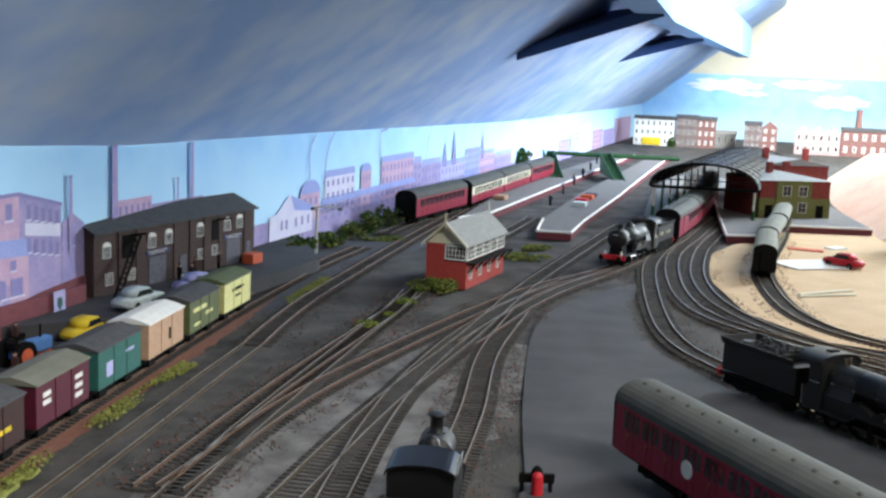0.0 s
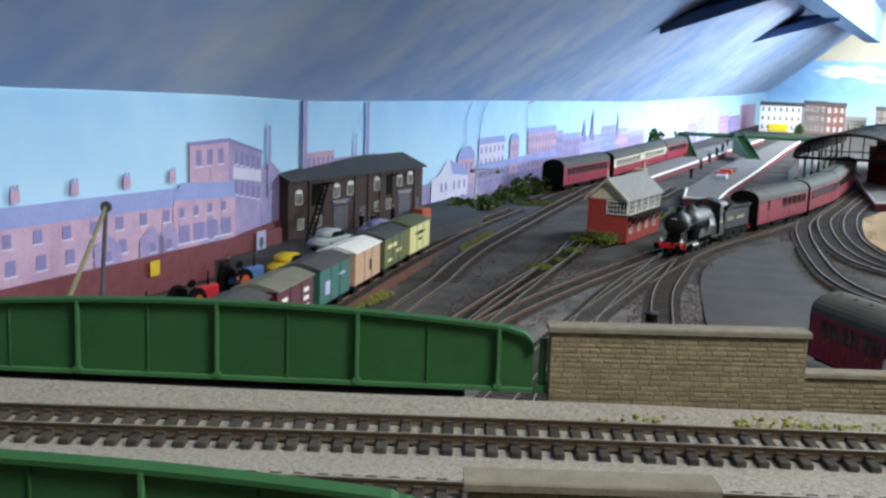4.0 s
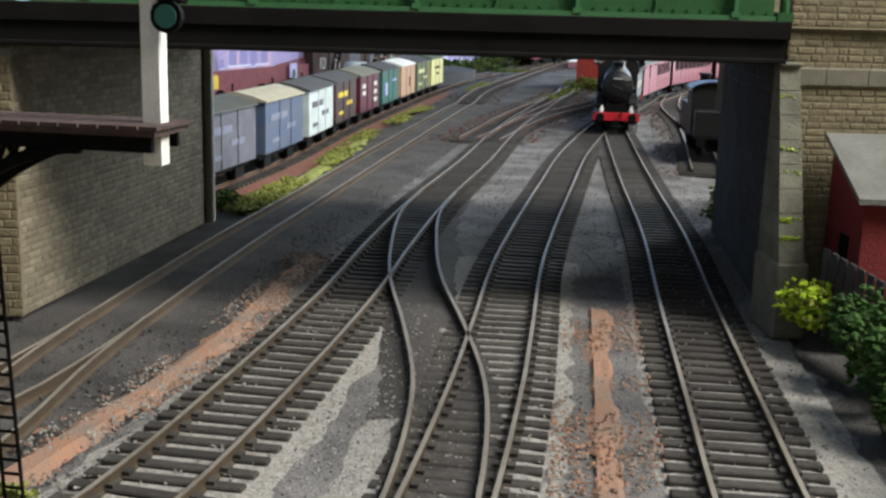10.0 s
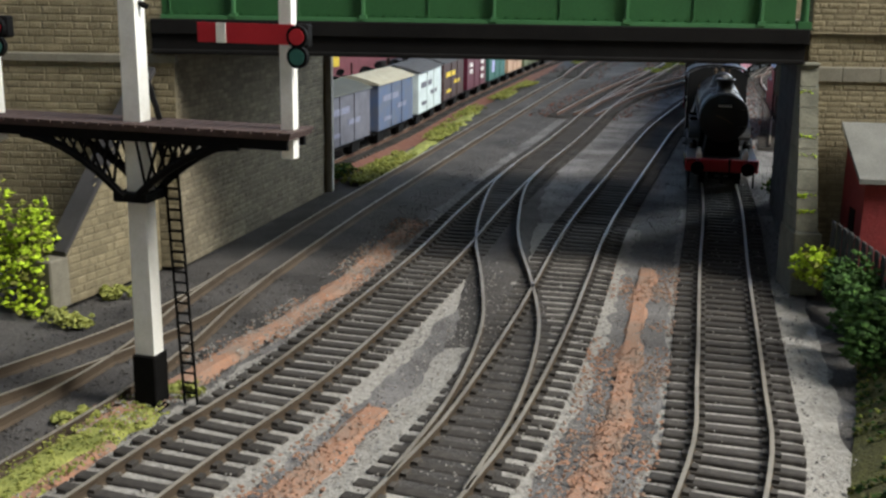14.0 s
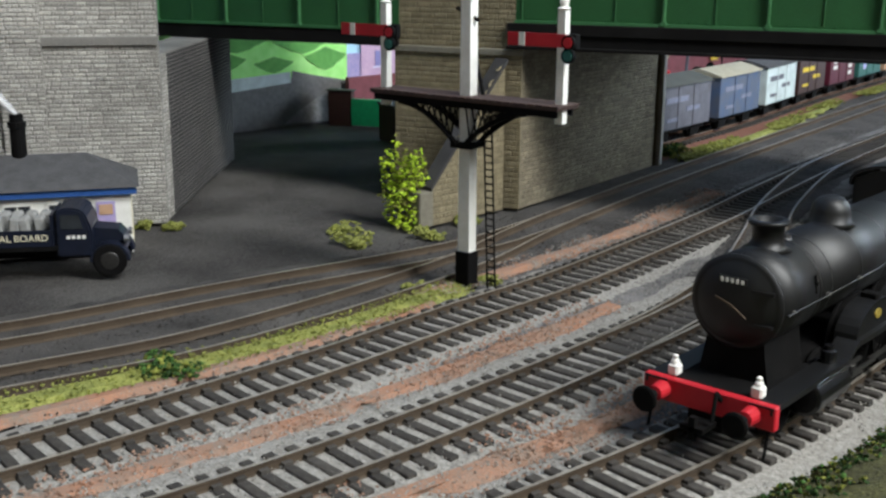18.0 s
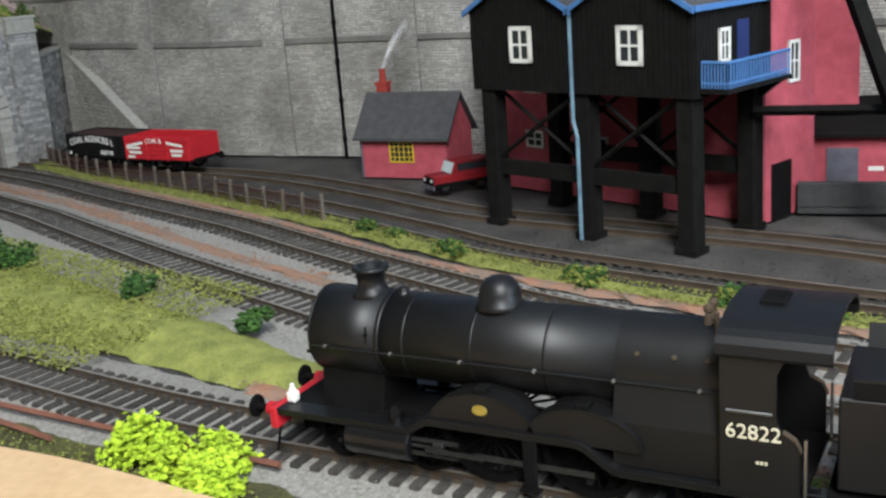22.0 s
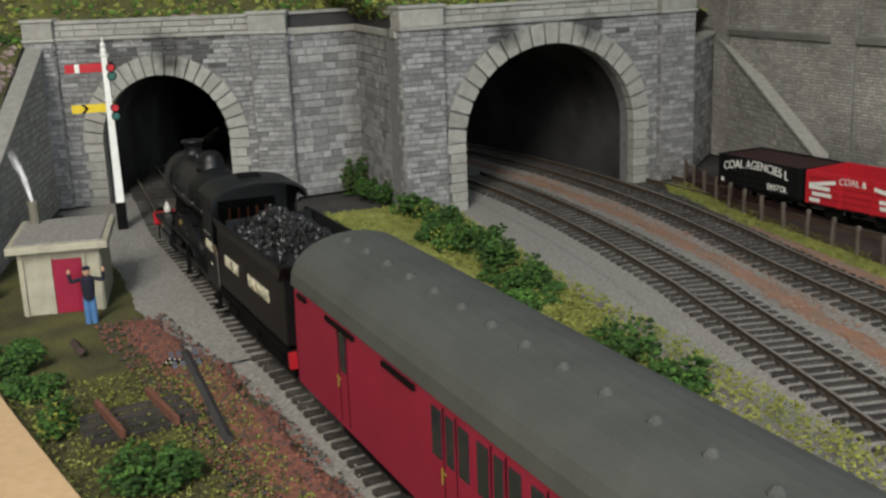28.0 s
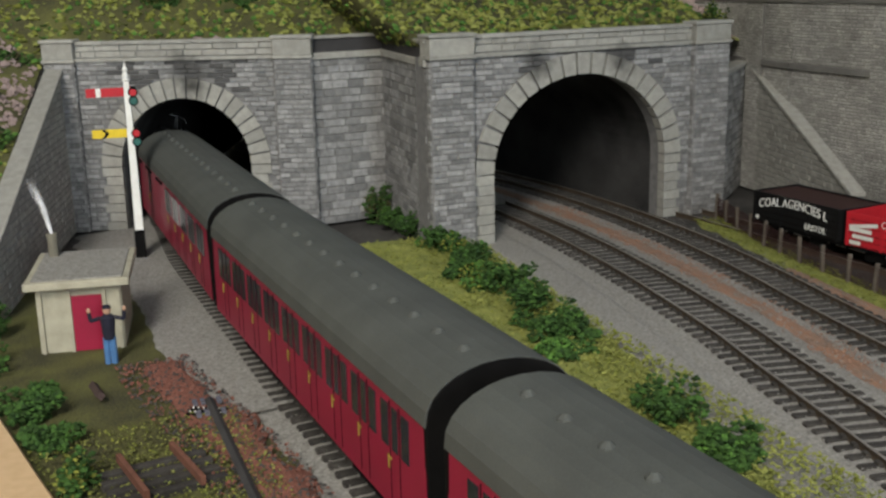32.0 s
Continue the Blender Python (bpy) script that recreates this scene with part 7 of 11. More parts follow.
for k in range(26):
    w = rngh.random()
    x, y = -0.66 - 0.25 * w + rngh.uniform(-0.06, 0.0), -0.99 + 0.22 * w - rngh.uniform(0.0, 0.12)
    d = max(0.0, (-0.93 + (x + 0.68) * -0.75 - y))
    bush(x, y, 0.098 + 0.30 * d, 0.016, 0.014, 0.014, ["leaf", "scrub"], "scrubby bush on the hillside", n=260, crumb=0.0022, group="hillside scrub")
for k in range(10):
    x = -0.48 - 0.012 * k + rngh.uniform(-0.01, 0.01)
    bush(x, -0.945 - 0.010 * k - rngh.uniform(0.0, 0.03), 0.042 + 0.006 * k, 0.012, 0.012, 0.012, ["leaf", "scrub"], "scrubby bush on the hillside", n=260, crumb=0.002, group="hillside scrub")


# bracket signal by the bridge
def arm(P, at, L, material, tilt=0.0, chevron=False):
    """A semaphore arm reaching from its pivot towards -x, with spectacle and lamp."""
    x, y, z = at
    a = thing_part = part("signal_arm", bx(NB(), x - L, x + 0.002, y - 0.0016, y - 0.0010, z - 0.0021, z + 0.0021), material, P)
    bm = NB()
    if chevron:
        for e in (-1, 1):
            v = [bm.verts.new(p) for p in ((x - L + 0.0045, y - 0.00175, z + e * 0.0021), (x - L + 0.0062, y - 0.00175, z + e * 0.0021), (x - L + 0.0082, y - 0.00175, z), (x - L + 0.0065, y - 0.00175, z))]
            bm.faces.new(v if e > 0 else v[::-1])
    else:
        bx(bm, x - L + 0.0045, x - L + 0.0068, y - 0.0018, y - 0.0009, z - 0.0021, z + 0.0021)
    part("stripe", bm, "loco_dull" if chevron else "white", a)
    bm = NB()
    for dz, mi in ((0.0, 0), (-0.0042, 1)):
        rod(bm, (x + 0.0028, y - 0.0019, z + dz - 0.0004), (x + 0.0028, y - 0.0006, z + dz - 0.0004), 0.0024, 14, mi=2)
        rod(bm, (x + 0.0028, y - 0.0021, z + dz - 0.0004), (x + 0.0028, y - 0.0018, z + dz - 0.0004), 0.0017, 14, mi=mi)
    part("spectacle", bm, ["red", "teal", "loco_dull"], a)
    bm = NB()
    bx(bm, x + 0.001, x + 0.0042, y + 0.0006, y + 0.0036, z - 0.0028, z + 0.0022, bevel=0.0004)
    part("lamp", bm, "loco_dull", P)
    return a


def finial(bm, x, y, z):
    lathe(bm, [(0, 0.0012), (0.0006, 0.0022), (0.0012, 0.0012), (0.003, 0.0016), (0.0042, 0.0010), (0.0058, 0.0014), (0.0072, 0.0005), (0.0095, 0.0001)], (x, y, z), (0, 0, 1), n=10)


def build_bracket_signal():
    S = thing("bracket_signal", "white two-doll bracket semaphore signal with red arms", "railway signal", Matrix.Translation((-0.2475, -0.0085, 0)) @ Matrix.Rotation(math.atan2(-0.013, 0.075), 4, "Z"))
    bm = NB()
    bx(bm, -0.0030, 0.0030, -0.0030, 0.0030, -0.001, 0.0135, bevel=0.0003)
    part("base", bm, "loco_dull", S)
    bm = NB()
    v = []
    prism(bm, [(-0.0025, 0.0135), (0.0025, 0.0135), (0.0019, 0.112), (-0.0019, 0.112)], -0.0021, 0.0021)
    part("post", bm, "white", S)
    bm = NB()
    finial(bm, 0, 0, 0.112)
    part("finial", bm, "white", S)
    bm = NB()
    bx(bm, -0.0400, 0.0400, -0.0060, 0.0060, 0.0672, 0.0682)
    deck = part("platform", bm, "brown", S, "weathered timber platform")
    for k in range(26):
        bm = NB()
        bx(bm, -0.0397 + 0.0031 * k, -0.0370 + 0.0031 * k, -0.0064, 0.0064, 0.0682, 0.0688)
        part("plank", bm, "brown", deck)
    for y in (-0.0045, 0.0045):
        bm = NB()
        bx(bm, -0.0390, 0.0390, y - 0.0005, y + 0.0005, 0.0648, 0.0672)
        n = 10
        for s in (-1, 1):
            arcp = [(s * (0.0015 + 0.026 * k / n), 0.0520 + 0.0130 * (1 - (1 - k / n) ** 1.9)) for k in range(n + 1)]
            for p, q in zip(arcp, arcp[1:]):
                rod(bm, (p[0], y, p[1]), (q[0], y, q[1]), 0.0010, 5)
            for k in range(1, 7):
                p = arcp[k]
                rod(bm, (p[0], y, p[1]), (p[0] + s * 0.004, y, 0.066), 0.0004, 4)
                rod(bm, (p[0], y, p[1]), (p[0] - s * 0.002, y, 0.066), 0.0004, 4)
        part("bracket_truss", bm, "loco_dull", S)
    bm = NB()
    bx(bm, -0.0042, 0.0042, -0.0048, 0.0048, 0.0508, 0.0528)
    part("collar", bm, "loco_dull", S)
    for x in (-0.0375, 0.0375):
        bm = NB()
        bx(bm, x - 0.0014, x + 0.0014, -0.0014, 0.0014, 0.0625, 0.0985)
        part("doll", bm, "white", S)
        bm = NB()
        finial(bm, x, 0, 0.0985)
        part("finial", bm, "white", S)
        arm(S, (x, 0, 0.0890), 0.0205, "red")
    arm(S, (0, 0, 0.1085), 0.0205, "red")
    bm = NB()
    rod(bm, (0.004, 0.003, 0.069), (-0.010, 0.010, 0.1), 0.0007, 5)
    rod(bm, (-0.006, 0.001, 0.098), (0.004, 0.0, 0.094), 0.0007, 5)
    part("stay", bm, "loco_dull", S)
    bm = NB()
    for s in (-1, 1):
        rod(bm, (0.0085 + s * 0.0017, 0.0035, 0.0), (0.0055 + s * 0.0017, 0.0035, 0.068), 0.00035, 5)
    part("ladder_rail", bm, "loco_dull", S)
    for k in range(26):
        z = 0.003 + 0.0025 * k
        x = 0.0085 - 0.003 * z / 0.068
        bm = NB()
        rod(bm, (x - 0.0017, 0.0035, z), (x + 0.0017, 0.0035, z), 0.0003, 5)
        part("ladder_rung", bm, "loco_dull", S)


build_bracket_signal()


def build_tunnel_signal():
    S = thing("home_signal", "white semaphore signal with red home and yellow distant arms", "railway signal", Matrix.Translation((-0.5770, -0.9360, 0)) @ Matrix.Rotation(math.radians(-42 + 180), 4, "Z"))
    bm = NB()
    bx(bm, -0.0026, 0.0026, -0.0026, 0.0026, 0.0, 0.015)
    part("base", bm, "loco_dull", S)
    bm = NB()
    prism(bm, [(-0.0021, 0.015), (0.0021, 0.015), (0.0013, 0.089), (-0.0013, 0.089)], -0.0017, 0.0017)
    part("post", bm, "white", S)
    bm = NB()
    finial(bm, 0, 0, 0.089)
    part("finial", bm, "white", S)
    arm(S, (0, 0, 0.084), 0.019, "red")
    arm(S, (0, 0, 0.064), 0.018, "yellow", chevron=True)
    bm = NB()
    for s in (-1, 1):
        rod(bm, (s * 0.0015, 0.004, 0.0), (s * 0.0015, 0.0025, 0.08), 0.0003, 4)
    for k in range(28):
        rod(bm, (-0.0015, 0.004, 0.003 * k), (0.0015, 0.004, 0.003 * k), 0.0003, 4)
    part("ladder", bm, "loco_dull", S)


build_tunnel_signal()


def boarded(bm, x0, x1, z0, z1, y, pitch, mi=0, ztop=None):
    """Vertical boards standing proud of a face that looks towards -y."""
    n = int((x1 - x0) / pitch)
    for k in range(n):
        a = x0 + k * (x1 - x0) / n
        b = x0 + (k + 1) * (x1 - x0) / n
        zt = ztop((a + b) / 2) if ztop else z1
        bx(bm, a + 0.0002, b - 0.0002, y - 0.0004, y + 0.0002, z0, zt, mi)


def build_screens():
    m, L = along_m((-0.523, -0.3825), (-0.439, -0.2925))
    W = L
    B = thing("coal_screens", "black timber coal screens building on legs with twin gables", "colliery building", m)
    D = 0.058
    z0, ze, zr = 0.067, 0.103, 0.120
    half = W / 2

    def gable(x):
        t = (x % half) / half
        return ze + (zr - ze) * (1 - abs(t - 0.5) * 2)
    bm = NB()
    prism(bm, [(0, z0), (W, z0), (W, ze), (W - half / 2, zr), (half, ze), (half / 2, zr), (0, ze)], 0.0, D)
    part("body", bm, "timber", B)
    n = 44
    for k in range(n):
        a, b = W * k / n, W * (k + 1) / n
        bm = NB()
        bx(bm, a + 0.0002, b - 0.0002, -0.0007, 0.0003, z0 - 0.0005, gable((a + b) / 2) - 0.0004)
        part("plank", bm, "timber", B)
    n = 24
    for k in range(n):
        a, b = D * k / n, D * (k + 1) / n
        bm = NB()
        bx(bm, W - 0.0003, W + 0.0007, a + 0.0002, b - 0.0002, z0 - 0.0005, ze - 0.0004)
        part("plank", bm, "timber", B)
    for x0 in (0.0, half):
        for sgn in (0, 1):
            bm = NB()
            e = 0.0016
            if sgn == 0:
                pr = [(x0 - e, ze - 0.0012), (x0 + half / 2, zr), (x0 + half / 2, zr + 0.0012), (x0 - e, ze)]
            else:
                pr = [(x0 + half + e, ze - 0.0012), (x0 + half / 2, zr), (x0 + half / 2, zr + 0.0012), (x0 + half + e, ze)]
            prism(bm, pr, -0.003, D + 0.004)
            part("roof_slope", bm, "slate", B)
            bm = NB()
            prism(bm, [(p[0], p[1] - 0.0006 * (i < 2) * 2) for i, p in enumerate(pr)], -0.0040, -0.0028)
            part("bargeboard", bm, "ltblue", B, "blue painted bargeboard")
    bm = NB()
    bx(bm, W, W + 0.0028, -0.003, D + 0.004, ze - 0.0018, ze + 0.0004)
    part("gutter", bm, "ltblue", B, "blue painted gutter")
    bm = NB()
    rod(bm, (half, -0.0022, ze + 0.001), (half, -0.0022, 0.055), 0.0009, 8)
    rod(bm, (half, -0.0022, 0.055), (half + 0.003, -0.0035, 0.048), 0.0009, 8)
    rod(bm, (half + 0.003, -0.0035, 0.048), (half + 0.003, -0.0035, 0.001), 0.0009, 8)
    part("downpipe", bm, "pipeblue", B, "pale blue downpipe")
    for x in (half * 0.5 - 0.0045, half * 1.5 - 0.0055):
        window(B, x - 0.001, 0.0795, 0.0130, 0.0165, y=-0.001, cols=2, rows=2, fw=0.0019)
    lx = (0.0075, half + 0.002, W - 0.006)
    for x in lx:
        for y in (0.005, D - 0.006):
            bm = NB()
            bx(bm, x - 0.0042, x + 0.0042, y - 0.0042, y + 0.0042, 0.0, z0 - 0.0005, bevel=0.0004)
            bx(bm, x - 0.0052, x + 0.0052, y - 0.0052, y + 0.0052, 0.0, 0.003)
            part("leg", bm, "timber", B)
    for y in (0.005, D - 0.006):
        for a, b in zip(lx, lx[1:]):
            bm = NB()
            bx(bm, a + 0.004, b - 0.004, y - 0.002, y + 0.002, 0.0255, 0.0325)
            part("beam", bm, "timber", B)
            for s in (0, 1):
                bm = NB()
                p, q = ((a + 0.004, y - 0.001, 0.034), (b - 0.004, y - 0.001, 0.066))
                if s:
                    p, q = (p[0], p[1] + 0.002, q[2]), (q[0], q[1] + 0.002, p[2])
                rod(bm, p, q, 0.0011, 4)
                part("brace", bm, "timber", B)
    # end balcony with blue rails
    bm = NB()
    bx(bm, W + 0.0008, W + 0.0135, 0.002, D - 0.006, 0.0685, 0.0705)
    prism(bm, [(W + 0.0008, 0.0685), (W + 0.0125, 0.0685), (W + 0.0008, 0.060)], D - 0.012, D - 0.009)
    part("balcony_floor", bm, "timber", B)
    pts = [(W + 0.0012, 0.003), (W + 0.0130, 0.003), (W + 0.0130, D - 0.007)]
    for a, b in zip(pts, pts[1:]):
        n = 8 if a[0] != b[0] else 22
        for k in range(n + 1):
            x, y = a[0] + (b[0] - a[0]) * k / n, a[1] + (b[1] - a[1]) * k / n
            bm = NB()
            rod(bm, (x, y, 0.0705), (x, y, 0.0805), 0.0004, 5)
            part("baluster", bm, "ltblue", B)
        bm = NB()
        rod(bm, (a[0], a[1], 0.0808), (b[0], b[1], 0.0808), 0.0007, 6)
        rod(bm, (a[0], a[1], 0.0725), (b[0], b[1], 0.0725), 0.0005, 6)
        part("handrail", bm, "ltblue", B, "blue painted handrail")
    rotm = Matrix.Translation((W + 0.001, 0, 0)) @ Matrix.Rotation(math.pi / 2, 4, "Z")
    w = window(B, 0.016, 0.079, 0.008, 0.014, y=0.0, cols=2, rows=2, fw=0.0014)
    w.matrix_world = m @ rotm
    w.children[0].matrix_world = m @ rotm
    bm = NB()
    bx(bm, W, W + 0.0012, 0.030, 0.039, 0.0705, 0.095)
    part("door", bm, "blue", B, "blue plank door")
    # washery behind, in pink brick
    m, L = along_m((-0.616, -0.3785), (-0.489, -0.253))
    P = thing("washery", "pink painted brick washery with white windows", "colliery building", m)
    bm = NB()
    bx(bm, 0, L, 0, 0.042, 0.0, 0.106)
    part("wall", bm, "pink", P)
    bm = NB()
    prism(bm, [(-0.003, 0.104), (0.045, 0.104), (0.021, 0.122)], -0.003, L + 0.003, "x")
    part("roof", bm, "slate", P)
    for x, z in ((0.030, 0.054), (0.030, 0.024), (0.075, 0.024)):
        window(P, x, z, 0.013, 0.0155 if z > 0.03 else 0.0095, cols=2, rows=2, fw=0.0014)
    bm = NB()
    rod(bm, (L - 0.0012, -0.0012, 0.0), (L - 0.0012, -0.0012, 0.104), 0.0009, 8)
    part("downpipe", bm, "pipeblue", P, "pale blue downpipe")
    bm = NB()
    bx(bm, L - 0.001, L + 0.0006, 0.005, 0.0215, 0.0, 0.0265)
    part("opening", bm, "loco_dull", P, "dark loading opening")
    wm = m @ Matrix.Translation((L + 0.0005, 0, 0)) @ Matrix.Rotation(math.pi / 2, 4, "Z")
    w = window(P, 0.018, 0.062, 0.009, 0.019, cols=2, rows=2, fw=0.0014)
    w.matrix_world = wm
    w.children[0].matrix_world = wm
    m, L = along_m((-0.530, -0.222), (-0.512, -0.166))
    E = thing("washery_extension", "low pink brick lean-to with grey-blue door", "colliery building", m)
    bm = NB()
    bx(bm, 0, L, 0, 0.03, 0.0, 0.032)
    part("wall", bm, "pink", E)
    bm = NB()
    prism(bm, [(-0.005, 0.0315), (0.033, 0.0445), (0.033, 0.046), (-0.005, 0.033)], -0.003, L + 0.002, "x")
    part("roof", bm, "timber", E)
    bm = NB()
    bx(bm, 0.008, 0.0225, -0.0007, 0.0005, 0.002, 0.0258)
    part("door", bm, "vangrey", E, "grey-blue plank door")
    bm = NB()
    bx(bm, 0.027, 0.034, -0.0004, 0.0004, 0.0145, 0.0165)
    part("notice", bm, "white", E, "small white notice")
    bm = NB()
    bx(bm, -0.004, L + 0.012, -0.030, -0.026, 0.0, 0.0150, bevel=0.0005)
    bx(bm, -0.004, L + 0.012, -0.030, -0.0005, 0.0030, 0.0038)
    part("loading_dock", bm, "boarddark", E, "sooty loading dock")
    bm = NB()
    bx(bm, -0.012, 0.022, 0.012, 0.034, 0.040, 0.098)
    part("upper_wall", bm, "pink", E)


build_screens()


def build_conveyor():
    C = thing("coal_elevator", "black timber bucket elevator with sloping lattice conveyor", "conveyor")
    T = Vector
    base, top = T((-0.512, -0.140, 0.004)), T((-0.478, -0.222, 0.140))
    d = (top - base)
    side = d.cross(T((0, 0, 1))).normalized() * 0.006
    for s in (-1, 1):
        bm = NB()
        rod(bm, base + side * s, top + side * s, 0.0022, 4)
        part("stringer", bm, "timber", C)
    for k in range(30):
        p = base.lerp(top, (k + 0.5) / 30)
        bm = NB()
        rod(bm, p - side * 1.15 + T((0, 0, 0.002)), p + side * 1.15 + T((0, 0, 0.002)), 0.0015, 5)
        part("bucket", bm, "loco_dull", C)
    for a, b, r in ((T((-0.431, -0.195, 0)), T((-0.462, -0.236, 0.135)), 0.0040), (T((-0.431, -0.193, 0)), T((-0.440, -0.210, 0.062)), 0.0036), (T((-0.455, -0.165, 0.0)), T((-0.455, -0.165, 0.075)), 0.0020), (T((-0.472, -0.262, 0.055)), T((-0.446, -0.190, 0.055)), 0.0022), (T((-0.460, -0.21, 0.066)), T((-0.425, -0.175, 0.054)), 0.0012)):
        bm = NB()
        rod(bm, a, b, r, 4)
        part("timber_strut", bm, "timber", C)
    o2 = T((-0.018, 0.014, 0.0))
    for s in (-1, 1):
        bm = NB()
        rod(bm, base + o2 + side * s * 0.7, top + o2 + side * s * 0.7, 0.0007, 4)
        part("lattice_rail", bm, "timber", C)
    for k in range(22):
        p, q = (base + o2).lerp(top + o2, k / 22), (base + o2).lerp(top + o2, (k + 1) / 22)
        bm = NB()
        rod(bm, p - side * 0.7, q + side * 0.7, 0.0004, 4)
        part("lattice_bar", bm, "timber", C)
    G = thing("loading_conveyor", "small green painted loading conveyor on a stand", "conveyor")
    a, b = T((-0.4095, -0.1750, 0.018)), T((-0.4300, -0.1480, 0.0420))
    sd = (b - a).cross(T((0, 0, 1))).normalized() * 0.0025
    bm = NB()
    for s in (-1, 1):
        rod(bm, a + sd * s, b + sd * s, 0.0013, 4)
    part("side_frame", bm, "greenconv", G)
    bm = NB()
    v = [bm.verts.new(p) for p in (a - sd, a + sd, b + sd, b - sd)]
    bm.faces.new(v)
    r = bmesh.ops.extrude_face_region(bm, geom=bm.faces[:])
    bmesh.ops.translate(bm, verts=[g for g in r["geom"] if isinstance(g, bmesh.types.BMVert)], vec=(0, 0, 0.0008))
    part("belt", bm, "greenconv", G)
    bm = NB()
    rod(bm, (-0.412, -0.174, 0.0), (-0.412, -0.174, 0.018), 0.0014, 8)
    bx(bm, -0.416, -0.408, -0.178, -0.170, -0.001, 0.003, bevel=0.0004)
    part("stand", bm, "gcap", G, "pale grey stand")
    bm = NB()
    bx(bm, -0.427, -0.417, -0.172, -0.164, 0.006, 0.013, bevel=0.001)
    part("hopper", bm, "greenconv", G)
    K = thing("bagging_machine", "dark blue coal bagging machine against the wall", "machine")
    for x, y in ((-0.499, -0.121), (-0.492, -0.108), (-0.514, -0.114), (-0.506, -0.101)):
        bm = NB()
        rod(bm, (x, y, 0), (x, y, 0.036), 0.0011, 5)
        part("leg", bm, "blue_dk", K)
    bm = NB()
    lathe(bm, [(0, 0.004), (0.010, 0.011), (0.016, 0.011), (0.016, 0.009), (0.011, 0.007)], (-0.503, -0.111, 0.020), (0, 0, 1), n=4)
    part("hopper", bm, "blue_dk", K)
    bm = NB()
    bx(bm, -0.512, -0.493, -0.120, -0.102, 0.012, 0.014)
    part("shelf", bm, "loco_dull", K)
    rng = random.Random(5)
    for k in range(6):
        x, y = -0.464 - 0.0045 * k, -0.0885 - 0.0042 * k
        bm = NB()
        bx(bm, -0.0026, 0.0026, -0.0019, 0.0019, 0, 0.0125 + 0.001 * rng.random(), bevel=0.0010, m=Matrix.Translation((x, y, 0)) @ Matrix.Rotation(rng.uniform(-0.5, 0.5), 4, "Z") @ Matrix.Rotation(rng.uniform(-0.1, 0.1), 4, "X"))
        lone("coal_sack", bm, "sack", "grey filled coal sack standing by the wall", "sack", "coal sacks by the wall")
    bm = NB()
    bx(bm, -0.0014, 0.0014, -0.0007, 0.0007, 0, 0.0175, m=Matrix.Translation((-0.4285, -0.1825, 0)) @ Matrix.Rotation(-0.12, 4, "Y"))
    lone("marker_post", bm, "white", "leaning white marker post", "post")


build_conveyor()


def build_office():
    m, L = along_m((-0.4345, -0.0790), (-0.3855, -0.0310))
    O = thing("colliery_office", "white timber colliery office with blue fascia and grey roof", "hut", m)
    D = 0.034
    bm = NB()
    bx(bm, 0, L, 0, D, 0, 0.0255)
    part("wall", bm, "white", O)
    bm = NB()
    bx(bm, -0.0025, L + 0.0025, -0.0025, D + 0.0025, 0.0240, 0.0268)
    part("fascia", bm, "bluetrim", O, "mid blue fascia board")
    bm = NB()
    e = 0.0035
    v = [bm.verts.new(p) for p in ((-e, -e, 0.0268), (L + e, -e, 0.0268), (L + e, D + e, 0.0268), (-e, D + e, 0.0268), (0.016, D / 2, 0.038), (L - 0.016, D / 2, 0.038))]
    for f in ((0, 1, 5, 4), (1, 2, 5), (2, 3, 4, 5), (3, 0, 4), (3, 2, 1, 0)):
        bm.faces.new([v[k] for k in f])
    part("roof", bm, "slate", O)
    for x in (0.005, 0.021, 0.037):
        window(O, x, 0.0115, 0.011, 0.010, cols=2, rows=1)
    bm = NB()
    bx(bm, L - 0.013, L - 0.006, -0.0007, 0.0004, 0.012, 0.021)
    part("poster", bm, "print", O, "faded poster")
    bm = NB()
    bx(bm, L - 0.0121, L - 0.0069, -0.0010, -0.0006, 0.016, 0.0200)
    part("poster_panel", bm, "vanpink", O)
    for y in (0.006, 0.012, 0.018, 0.024, 0.030):
        bm = NB()
        bx(bm, L - 0.0002, L + 0.0004, y - 0.0002, y + 0.0002, 0.001, 0.024)
        part("board_joint", bm, "cream", O)
    c = m @ Vector((L * 0.40, D * 0.52, 0.034))
    C = thing("flue", "black iron stove flue on the office roof", "chimney", Matrix.Translation(c))
    bm = NB()
    lathe(bm, [(0, 0.0030), (0.0145, 0.0030), (0.0148, 0.0036), (0.0170, 0.0036), (0.0170, 0.0026), (0.020, 0.0026)], (0, 0, 0), (0, 0, 1), n=14)
    part("pipe", bm, "loco_dull", C)
    plume(c + Vector((0, 0, 0.02)), (-0.016, -0.019, 0.032), "wisp of white smoke over the office flue", r0=0.001, grow=0.07, seed=3)


build_office()


def road_wheel(parent, x, y, r, w=0.0022, s=1):
    bm = NB()
    lathe(bm, [(0, r * 0.9), (0.0003, r), (w - 0.0003, r), (w, r * 0.9), (w, r * 0.6)], (x, y, r), (0, s, 0), n=18)
    wh = part("wheel", bm, "loco_dull", parent)
    bm = NB()
    lathe(bm, [(w - 0.0002, r * 0.58), (w + 0.0002, r * 0.5), (w + 0.0004, r * 0.15)], (x, y, r), (0, s, 0), n=12)
    part("hub", bm, "gunmetal", wh)


